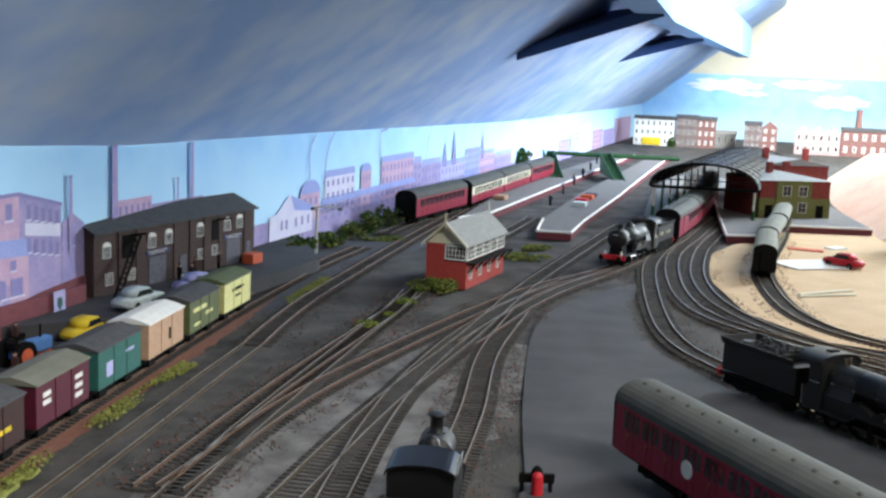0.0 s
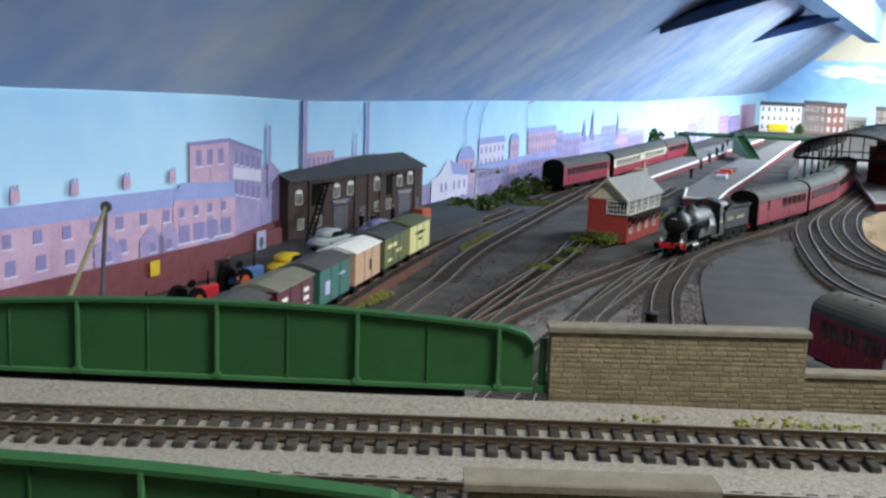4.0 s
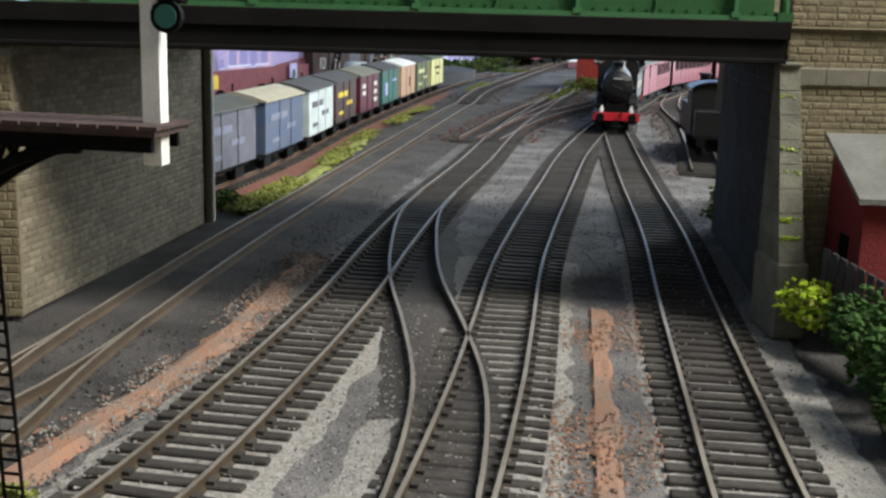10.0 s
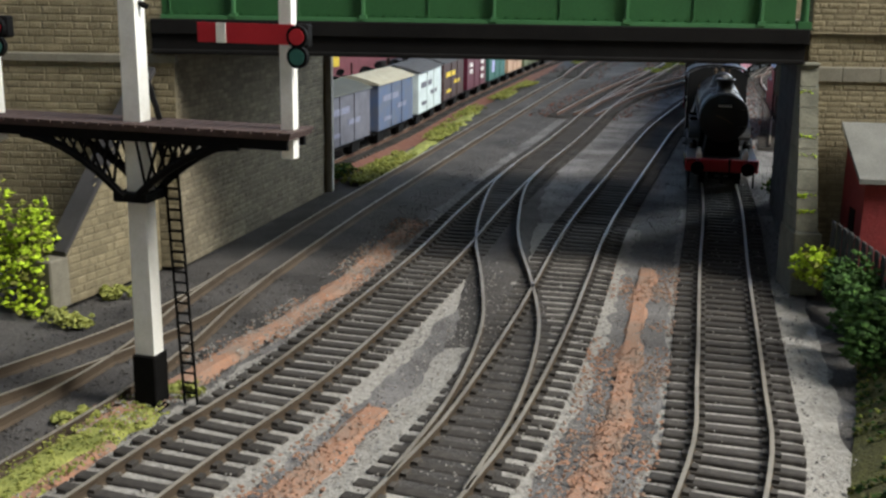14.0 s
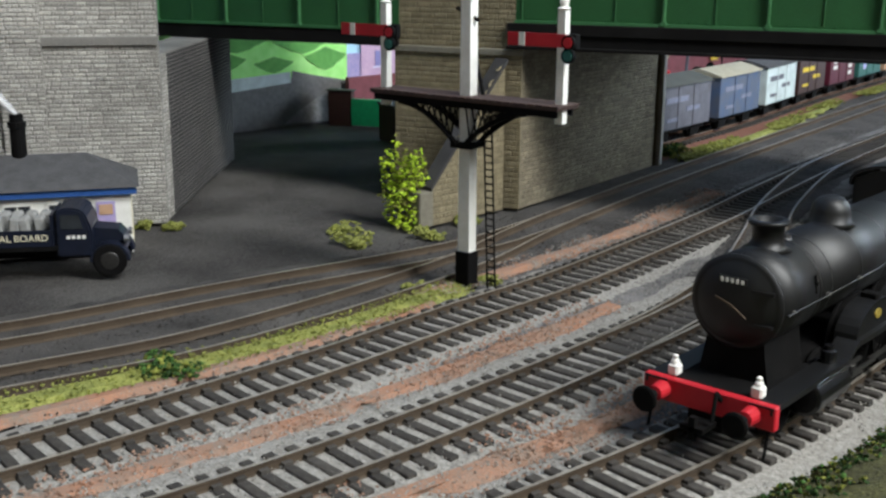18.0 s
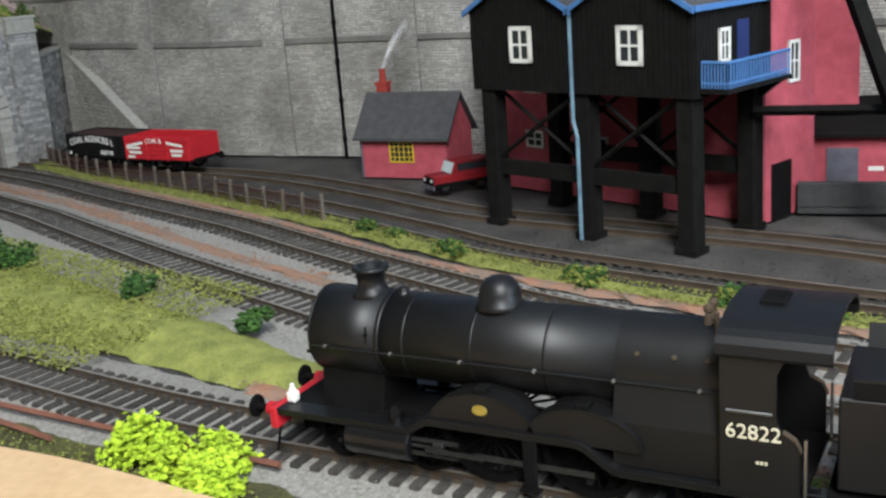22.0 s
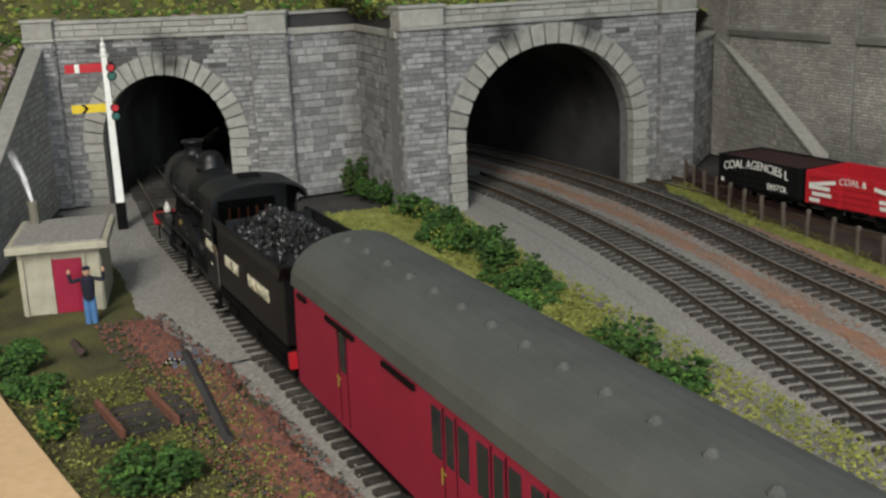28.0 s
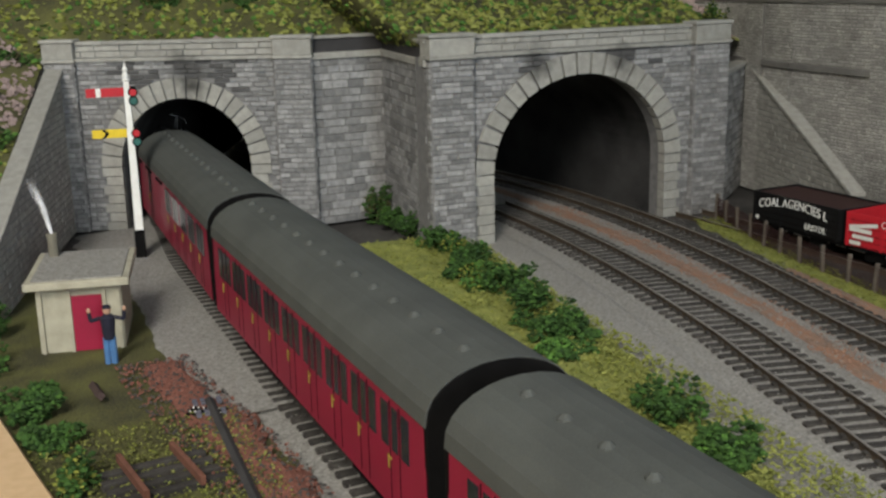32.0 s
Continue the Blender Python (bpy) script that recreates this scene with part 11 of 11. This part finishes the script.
    for k in range(10):
        figure((0.20 + 0.02 * (k % 5) * 1.8 + 0.01 * k, 1.95 + 0.16 * (k % 5) + 0.05 * k, 0.0117), k * 1.1, ("navy_deep", "vanbrown", "blue")[k % 3], "loco_dull", "tiny painted passenger figurine on the platform", 0.022)
    for x, y, mt in ((0.265, 2.02, "redwag"), (0.255, 1.96, "vanwhite"), (0.285, 2.09, "potred"), (0.115, 2.02, "vanpink"), (0.30, 2.14, "vangrey")):
        bm = NB()
        bx(bm, -0.011, 0.011, -0.014, 0.014, 0.0117, 0.020, bevel=0.001, m=Matrix.Translation((x, y, 0)) @ Matrix.Rotation(-0.3, 4, "Z"))
        lone("parcel", bm, mt, "small pile of luggage and parcels on the platform", "luggage")
    # clutter on the plywood
    for (x, y, w, h, t, mt, lab) in ((0.510, 1.46, 0.10, 0.07, 0.3, "white", "sheet of white paper on the plywood"), (0.455, 1.255, 0.085, 0.006, 0.5, "cream", "pale wooden strip on the plywood"), (0.450, 1.235, 0.080, 0.005, 0.35, "cream", "pale wooden strip on the plywood"), (0.545, 1.60, 0.05, 0.02, -0.4, "potred", "scraps of coloured card on the plywood"), (0.60, 1.63, 0.03, 0.02, 0.6, "white", "scraps of paper on the plywood")):
        bm = NB()
        bx(bm, -w / 2, w / 2, -h / 2, h / 2, 0.001, 0.0024, m=Matrix.Translation((x, y, 0)) @ Matrix.Rotation(t, 4, "Z"))
        lone("scrap", bm, mt, lab, "scrap")
    bm = NB()
    g = [[bm.verts.new((0.71 + 0.045 * i + 0.20 * (j / 13), 1.74 + 0.072 * j, -0.001 + (0.092 if i > 2 else 0.031 * i) + 0.004 * noise.noise((i * 1.3, j * 0.7, 0)))) for i in range(9)] for j in range(14)]
    for a, b in zip(g, g[1:]):
        for k in range(8):
            bm.faces.new((a[k], a[k + 1], b[k + 1], b[k]))
    lone("ground_clay_bank", bm, "claybank", "bare orange-pink plaster hillside beside the station", "hillside", kind="structure", smooth=True)
    bm = NB()
    bx(bm, -0.03, 0.03, -0.05, 0.05, 0, 0.085, bevel=0.008, m=Matrix.Translation((0.735, 1.62, 0)) @ Matrix.Rotation(0.1, 4, "X"))
    lone("stone_block", bm, "cream_dull", "pale mottled block of scenic material", "block")


build_station()


# ---- printed town on the back wall and the low-relief town at the end ----
def flat(B, name, pts, mt, v):
    """One printed shape on the back wall: (u, z) points, v in front of the board."""
    bm = NB()
    bm.faces.new([bm.verts.new(wp(u, v, z)) for u, z in pts])
    return part(name, bm, mt, B)


def print_window(B, u, z, w, h, v, sill=True):
    flat(B, "window", [(u - w / 2, z), (u + w / 2, z), (u + w / 2, z + h), (u - w / 2, z + h)], "print_win", v + 0.0005)
    if sill:
        flat(B, "window_sill", [(u - w * 0.7, z - h * 0.12), (u + w * 0.7, z - h * 0.12), (u + w * 0.7, z), (u - w * 0.7, z)], "print_white", v + 0.0005)


def printed(u0, u1, z0, z1, mt, rows=0, cols=0, roofm=None, rise=0.0, v=0.002, label="flat lilac printed building on the backdrop"):
    """A flat printed building on the back wall."""
    B = thing("printed_building", label, "backdrop print", group="printed backdrop town")
    flat(B, "facade", [(u0, z0), (u1, z0), (u1, z1), (u0, z1)], mt, v)
    if roofm:
        flat(B, "roof", [(u0 - 0.002, z1), (u1 + 0.002, z1), (u1 - 0.004, z1 + rise), (u0 + 0.004, z1 + rise)], roofm, v + 0.0004)
    for r in range(rows):
        for c in range(cols):
            print_window(B, u0 + (u1 - u0) * (c + 0.5) / cols, z0 + (z1 - z0) * (r + 0.25) / rows, (u1 - u0) * 0.38 / cols, (z1 - z0) * 0.5 / rows, v, sill=False)
    return B


def build_prints():
    q = NB()
    quad(q, [wp(-1.28, 0.0012, 0.0), wp(2.2, 0.0012, 0.0), wp(2.2, 0.0012, 0.030), wp(-1.28, 0.0012, 0.050)])
    lone("printed_haze", q, "print", "hazy lilac lower band of the printed town", "backdrop", kind="structure")
    # long rose-brick terrace under blue slates
    for k in range(5):
        a, b = -0.72 + 0.120 * k, -0.60 + 0.120 * k
        B = thing("printed_building", "printed rose brick terrace with hazy blue slates", "backdrop print", group="printed backdrop town")
        za, zb = 0.0745 - 0.0018 * k, 0.0727 - 0.0018 * k
        flat(B, "facade", [(a, 0.02), (b, 0.02), (b, zb), (a, za)], "print_rose", 0.002)
        flat(B, "roof", [(a, za), (b, zb), (b, zb + 0.0150), (a, za + 0.0152)], "print_blue", 0.0024)
        for m in range(4):
            u = a + 0.015 + 0.030 * m
            print_window(B, u, 0.0575 - 0.0007 * k, 0.0085, 0.0100, 0.002)
            print_window(B, u + 0.003, 0.0365, 0.0095, 0.0110, 0.002)
        for m in range(2):
            u = a + 0.024 + 0.060 * m
            C = flat(B, "chimney", [(u - 0.0045, 0.0870), (u + 0.0045, 0.0870), (u + 0.0040, 0.0965), (u - 0.0040, 0.0965)], "print_rose", 0.0028)
            for d in (-0.0022, 0.0022):
                flat(B, "chimney_pot", [(u + d - 0.0011, 0.0965), (u + d + 0.0011, 0.0965), (u + d + 0.0009, 0.0998), (u + d - 0.0009, 0.0998)], "print", 0.0028)
    for u in (-0.300, -0.245, -0.222, -0.1605):
        B = thing("printed_wall", "printed lilac yard wall with a gabled outhouse", "backdrop print")
        flat(B, "gable", [(u - 0.016, 0.02), (u + 0.016, 0.02), (u + 0.016, 0.042), (u, 0.054), (u - 0.016, 0.044)], "print", 0.0030)
        print_window(B, u, 0.032, 0.007, 0.008, 0.003)
    B = thing("printed_building", "printed rose brick row of shops", "backdrop print", group="printed backdrop town")
    flat(B, "facade", [(-0.215, 0.02), (-0.120, 0.02), (-0.120, 0.066), (-0.215, 0.0715)], "print_rose", 0.0026)
    flat(B, "roof", [(-0.215, 0.0715), (-0.120, 0.066), (-0.126, 0.0810), (-0.205, 0.0860)], "print_blue", 0.0030)
    for u in (-0.204, -0.183, -0.162, -0.140):
        print_window(B, u, 0.0560, 0.0065, 0.0085, 0.0026)
        print_window(B, u + 0.004, 0.0340, 0.0150, 0.0150, 0.0026)
    # the tall mill: two faces, cornice and a sign band
    B = thing("printed_mill", "tall printed rose brick mill with a pale sign band", "backdrop print")
    flat(B, "front_face", [(-0.191, 0.030), (-0.131, 0.030), (-0.131, 0.1202), (-0.191, 0.1192)], "print_rose", 0.0022)
    flat(B, "side_face", [(-0.131, 0.030), (-0.074, 0.030), (-0.074, 0.1062), (-0.131, 0.1202)], "print", 0.0022)
    flat(B, "cornice", [(-0.192, 0.1162), (-0.131, 0.1172), (-0.131, 0.1206), (-0.192, 0.1196)], "print_win", 0.0025)
    flat(B, "cornice", [(-0.131, 0.1172), (-0.073, 0.1034), (-0.073, 0.1066), (-0.131, 0.1206)], "print_win", 0.0025)
    flat(B, "sign_band", [(-0.124, 0.0835), (-0.076, 0.0768), (-0.076, 0.0872), (-0.124, 0.0945)], "print_white", 0.0026)
    for u in (-0.178, -0.161, -0.144):
        print_window(B, u, 0.0985, 0.0080, 0.0135, 0.0022)
    for r, z in ((0, 0.0965), (1, 0.0685)):
        for m in range(5):
            f = m / 4
            print_window(B, -0.119 + 0.0385 * f, z - 0.0075 * f, 0.0052, 0.0125 - 0.0012 * f, 0.0022)
    B = thing("printed_building", "small printed gabled building beside the mill", "backdrop print", group="printed backdrop town")
    flat(B, "facade", [(-0.073, 0.03), (-0.040, 0.03), (-0.040, 0.0850), (-0.057, 0.0955), (-0.073, 0.0880)], "print", 0.0019)
    print_window(B, -0.058, 0.066, 0.006, 0.008, 0.0019)
    # brick yard wall at the foot of the print
    B = thing("printed_yard_wall", "printed dull red yard wall below the mill", "backdrop print")
    flat(B, "wall", [(-0.170, 0.0), (0.0, 0.0), (0.0, 0.0385), (-0.055, 0.0361), (-0.105, 0.0320), (-0.158, 0.0243)], "dullred", 0.0034)
    for u, w0, w1, zt in ((0.0085, 0.0055, 0.0042, 0.1520), (0.1545, 0.0042, 0.0030, 0.1475), (-0.0610, 0.0030, 0.0022, 0.1275), (0.125, 0.0022, 0.0016, 0.112)):
        B = thing("printed_chimney", "slender printed mill chimney on the backdrop", "backdrop print")
        flat(B, "shaft", [(u - w0, 0.06), (u + w0, 0.06), (u + w1, zt), (u - w1, zt)], "print", 0.003)
        flat(B, "cap", [(u - w1 * 1.3, zt), (u + w1 * 1.3, zt), (u + w1 * 1.3, zt + 0.0022), (u - w1 * 1.3, zt + 0.0022)], "print_win", 0.003)
    printed(0.013, 0.075, 0.05, 0.0995, "print_rose", 2, 6, label="printed rose brick weaving shed")
    printed(0.075, 0.180, 0.05, 0.0905, "print", 1, 9)
    # church and domes, then the hazy town
    B = thing("printed_church", "pale printed church with a steep gable", "backdrop print")
    flat(B, "nave", [(0.35, 0.015), (0.485, 0.015), (0.485, 0.050), (0.408, 0.0700), (0.372, 0.0480), (0.35, 0.0470)], "print_white", 0.0026)
    flat(B, "roof", [(0.412, 0.0690), (0.485, 0.0500), (0.485, 0.0420), (0.425, 0.0480)], "print_blue", 0.003)
    for u in (0.385, 0.400, 0.43, 0.45, 0.47):
        print_window(B, u, 0.026, 0.006, 0.012, 0.0026, sill=False)
    for u, r, z in ((0.478, 0.034, 0.066), (0.694, 0.022, 0.082)):
        B = thing("printed_dome", "printed dome on the backdrop", "backdrop print")
        flat(B, "drum", [(u - r, 0.03), (u + r, 0.03), (u + r, z), (u - r, z)], "print_rose", 0.0022)
        flat(B, "dome", [(u + r * math.cos(math.pi * k / 10), z + r * 0.55 * math.sin(math.pi * k / 10)) for k in range(11)], "print_blue", 0.0024)
        for m in range(3):
            print_window(B, u - r * 0.55 + r * 0.55 * m, z - 0.016, r * 0.2, 0.010, 0.0022, sill=False)
    for u0, u1, z0, z1, r, c, mt in ((0.53, 0.645, 0.03, 0.083, 3, 6, "print_white"), (0.52, 0.94, 0.02, 0.045, 2, 16, "print"), (0.763, 0.93, 0.03, 0.090, 3, 9, "print_rose"), (0.93, 0.975, 0.03, 0.080, 3, 2, "print"), (0.975, 1.10, 0.02, 0.072, 3, 6, "print"), (1.10, 1.27, 0.02, 0.062, 2, 7, "print_pale"), (1.27, 1.39, 0.02, 0.088, 5, 5, "print_blue"), (1.39, 1.52, 0.01, 0.068, 3, 6, "print_rose"), (1.52, 1.70, 0.01, 0.058, 2, 8, "print"), (1.90, 2.06, 0.0, 0.066, 5, 6, "print_white"), (2.16, 2.30, 0.0, 0.114, 10, 5, "print_white"), (2.31, 2.50, 0.0, 0.062, 4, 6, "print"), (2.52, 2.68, 0.0, 0.078, 5, 6, "print_pale"), (2.77, 2.89, 0.0, 0.097, 9, 4, "print_white"), (2.95, 3.2, 0.0, 0.070, 4, 6, "print_rose"), (3.22, 3.5, 0.0, 0.062, 4, 6, "print"), (3.52, 4.05, 0.0, 0.098, 7, 9, "print_rose")):
        printed(u0, u1, z0, z1, mt, r, c, "print_blue" if r in (2, 3) else None, 0.010)
    for u, z in ((1.124, 0.106), (1.188, 0.128), (1.410, 0.112)):
        B = thing("printed_spire", "slender printed church spire on the backdrop", "backdrop print")
        flat(B, "spire", [(u - 0.014, 0.06), (u + 0.014, 0.06), (u + 0.002, z), (u - 0.002, z)], "print_win", 0.0028)
    # drawn wisps of lamp posts and chimneys
    for pts in (((0.473, 0.086), (0.469, 0.118), (0.478, 0.135), (0.492, 0.1460)), ((0.520, 0.074), (0.530, 0.112), (0.541, 0.132), (0.558, 0.1458)), ((0.752, 0.09), (0.751, 0.140), (0.786, 0.1440)), ((1.00, 0.08), (1.01, 0.118), (1.03, 0.140)), ((1.405, 0.07), (1.405, 0.138))):
        B = thing("printed_post", "thin printed lamp post reaching up the sky", "backdrop print")
        for a, b in zip(pts, pts[1:]):
            du, dz = b[0] - a[0], b[1] - a[1]
            n = math.hypot(du, dz)
            o = (dz / n * 0.0012, -du / n * 0.0012)
            flat(B, "stroke", [(a[0] - o[0], a[1] - o[1]), (a[0] + o[0], a[1] + o[1]), (b[0] + o[0], b[1] + o[1]), (b[0] - o[0], b[1] - o[1])], "print_win", 0.0029)
    # hill and field print past the road
    bm = NB()
    bm.faces.new([bm.verts.new(wp(u, 0.0036, z)) for u, z in ((-1.28, 0.0), (-0.735, 0.0), (-0.735, 0.110), (-0.9, 0.112), (-1.1, 0.112), (-1.28, 0.112))])
    lone("printed_field", bm, "field", "bright green printed field and hedges on the backdrop", "backdrop", kind="structure")
    B = thing("printed_lane", "printed grey lane climbing between stone walls", "backdrop print")
    flat(B, "lane", [(-1.00, 0.0), (-0.736, 0.0), (-0.736, 0.0284), (-0.765, 0.0337), (-0.785, 0.0381), (-0.7865, 0.0301), (-0.8388, 0.0268), (-1.00, 0.0190)], "gmortar", 0.0044)
    flat(B, "field_wall", [(-1.00, 0.0190), (-0.8388, 0.0268), (-0.7865, 0.0301), (-0.7872, 0.0375), (-0.8157, 0.0364), (-1.00, 0.030)], "vanwhite", 0.0048)
    flat(B, "bank_wall", [(-0.7934, 0.0021), (-0.7536, 0.0006), (-0.7541, 0.0225), (-0.7808, 0.0104)], "gstone", 0.0052)
    for u, z, w, h in ((-0.800, 0.043, 0.030, 0.009), (-0.835, 0.047, 0.022, 0.008), (-0.755, 0.045, 0.034, 0.013), (-0.88, 0.046, 0.04, 0.010), (-0.775, 0.058, 0.05, 0.014), (-0.83, 0.060, 0.05, 0.012)):
        flat(B, "hedge", [(u + w / 2 * math.cos(a) * (1 + 0.2 * math.sin(3 * a)), z + h / 2 * math.sin(a) * (1 + 0.25 * math.cos(4 * a))) for a in [math.pi * k / 8 for k in range(16)]], "field_dk", 0.0042)


build_prints()

def town_house(x0, x1, y, h, mt, roofm, cols, rows, label, gable=0, depth=0.06):
    H = thing("town_building", label, "building", Matrix.Translation((x0, y, 0)) @ Matrix.Rotation(-0.29, 4, "Z"))
    L = (x1 - x0) / math.cos(0.29)
    bm = NB()
    bx(bm, 0, L, 0, depth, -0.001, h)
    part("wall", bm, mt, H)
    if gable:
        for k in range(gable):
            bm = NB()
            a, b = L * k / gable, L * (k + 1) / gable
            prism(bm, [(a, h), (b, h), ((a + b) / 2, h + 0.024)], 0.0, depth)
            part("gable", bm, mt, H)
    else:
        bm = NB()
        prism(bm, [(-0.003, h), (depth + 0.003, h), (depth * 0.7, h + 0.014), (depth * 0.3, h + 0.014)], -0.003, L + 0.003, "x")
        part("roof", bm, roofm, H)
    for r in range(rows):
        for c in range(cols):
            window(H, L * (c + 0.3) / cols, h * (r + 0.3) / rows, L * 0.4 / cols, h * 0.5 / rows, cols=1, rows=2, fw=0.003 if mt == "townred" else 0.0012)
    return H


def build_town():
    town_house(0.765, 0.915, 4.385, 0.102, "white", "slate", 7, 3, "white stucco hotel with grey roof")
    town_house(0.922, 1.000, 4.340, 0.112, "townbrown", "slate", 4, 3, "dark brick town house with slate roof")
    town_house(1.002, 1.068, 4.320, 0.108, "townred", "slate", 3, 3, "red brick shop with white windows")
    town_house(1.172, 1.232, 4.265, 0.100, "townbrown", "slate", 3, 3, "dark brick corner house")
    town_house(1.234, 1.290, 4.250, 0.092, "townred", "slate", 2, 3, "red brick house with a pointed gable", gable=1)
    town_house(1.350, 1.508, 4.205, 0.082, "townpink", "townpink", 6, 2, "pale pink brick factory with three gables", gable=3)
    town_house(1.512, 1.700, 4.160, 0.095, "townred", "slate", 6, 2, "long red brick mill")
    town_house(1.072, 1.168, 4.40, 0.055, "lslate", "lslate", 4, 1, "low grey shed between the houses")
    bm = NB()
    lathe(bm, [(0, 0.016), (0.17, 0.010), (0.175, 0.012)], (1.575, 4.17, 0.0), (0, 0, 1), n=12)
    lone("mill_chimney", bm, "townred", "tall red brick mill chimney", "chimney")
    bm = NB()
    bx(bm, -0.036, 0.036, -0.012, 0.012, 0.004, 0.034, bevel=0.003, m=Matrix.Translation((0.82, 4.30, 0)) @ Matrix.Rotation(-0.29, 4, "Z"))
    lone("toy_bus", bm, "yellow", "small yellow single-deck bus before the hotel", "bus")
    bush(0.90, 4.30, 0.0, 0.02, 0.02, 0.035, ["leaf", "leaf"], "small dark tree before the hotel", n=160, crumb=0.006)
    for x, y, rx, rz, z in ((1.20, 4.80, 0.16, 0.030, 0.25), (1.55, 4.70, 0.14, 0.022, 0.265), (1.70, 4.66, 0.12, 0.03, 0.19), (1.32, 4.77, 0.07, 0.012, 0.215)):
        d = Vector((0.9586, -0.2847, 0))
        n = Vector((-0.2847, -0.9586, 0))
        bm = NB()
        o = Vector((x, y, z))
        k0 = (wp(4.5, 0) - o).dot(n) + 0.004
        o = o + n * k0
        ring = [bm.verts.new(o + d * rx * (1 + 0.25 * math.sin(k * 2.3)) * math.cos(2 * math.pi * k / 24) + Vector((0, 0, rz * (1 + 0.3 * math.sin(k * 1.7)) * math.sin(2 * math.pi * k / 24)))) for k in range(24)]
        bm.faces.new(ring)
        lone("painted_cloud", bm, "cloud", "soft white cloud painted on the end wall", "backdrop", kind="structure")
    # painted beams under the sloping roof
    B = thing("roof_beam", "pale blue painted roof purlin under the ceiling", "beam", kind="structure")
    bm = NB()
    pts = [Vector((0.02, 0.60, 0.335)), Vector((0.397, 2.118, 0.352)), Vector((1.255, 4.712, 0.367))]
    for a, b in zip(pts, pts[1:]):
        u = (b - a).normalized()
        s = u.cross(Vector((0, 0, 1))).normalized()
        q = [a - s * 0.02, a + s * 0.035, b + s * 0.035, b - s * 0.02]
        lo = [bm.verts.new(p) for p in q]
        hi = [bm.verts.new(p + Vector((0, 0, 0.12))) for p in q]
        bm.faces.new(lo)
        bm.faces.new(hi[::-1])
        for k in range(4):
            bm.faces.new((lo[k], hi[k], hi[(k + 1) % 4], lo[(k + 1) % 4]))
    bmesh.ops.recalc_face_normals(bm, faces=bm.faces)
    part("beam", bm, "bluebeam", B)
    for a, b, c in (((0.122, 1.881, 0.263), (0.36, 1.85, 0.345), (0.30, 2.05, 0.345)), ((0.413, 2.911, 0.277), (0.66, 2.85, 0.350), (0.60, 3.05, 0.350))):
        bm = NB()
        v = [bm.verts.new(p) for p in (a, b, c)]
        w = [bm.verts.new((p[0], p[1] + 0.02, p[2] + 0.02)) for p in (a, b, c)]
        bm.faces.new(v)
        bm.faces.new(w[::-1])
        for k in range(3):
            bm.faces.new((v[k], w[k], w[(k + 1) % 3], v[(k + 1) % 3]))
        bmesh.ops.recalc_face_normals(bm, faces=bm.faces)
        part("strut", bm, "bluedark", B, "slate blue painted strut")


build_town()

# ---- what moves ----
TRAIN_S = [(0, 3.060), (1, 3.144), (2, 3.227), (3, 3.305), (4, 3.381), (5, 3.458), (6, 3.536), (7, 3.614), (8, 3.692), (9, 3.770), (10, 3.849), (11, 3.934), (12, 4.019), (13, 4.105), (14, 4.198), (15, 4.293), (16, 4.390), (17, 4.490), (18, 4.592), (19, 4.685), (20, 4.768), (21, 4.856), (22, 4.946), (23, 5.036), (24, 5.127), (25, 5.219), (26, 5.311), (27, 5.398), (28, 5.485), (29, 5.571), (30, 5.658), (31, 5.745), (32, 5.833)]


def motions():
    at, total = rails_sampler(LINE_R)
    ts = [r[0] for r in TRAIN_S]
    ss = [r[1] for r in TRAIN_S]

    def front(t):
        return float(np.interp(t, ts, ss))

    times = [0.5 * k for k in range(65)]
    walk(loco, [(t, seat_on(at, front(t), 0.032, 0.110)) for t in times])
    walk(tender, [(t, seat_on(at, front(t) - 0.1435, 0.016, 0.067)) for t in times])
    gap = 0.2445
    for c, ln in train_coaches:
        walk(c, [(t, seat_on(at, front(t) - gap, 0.043, ln - 0.043)) for t in times])
        gap += ln + 0.0105
    for w in drivers:
        base = w.location.copy()
        walk(w, [(0.2 * k, pose(base.x, base.y, base.z, 0, math.degrees((front(0.2 * k) - front(0.0)) / 0.0126), 0)) for k in range(161)])


motions()
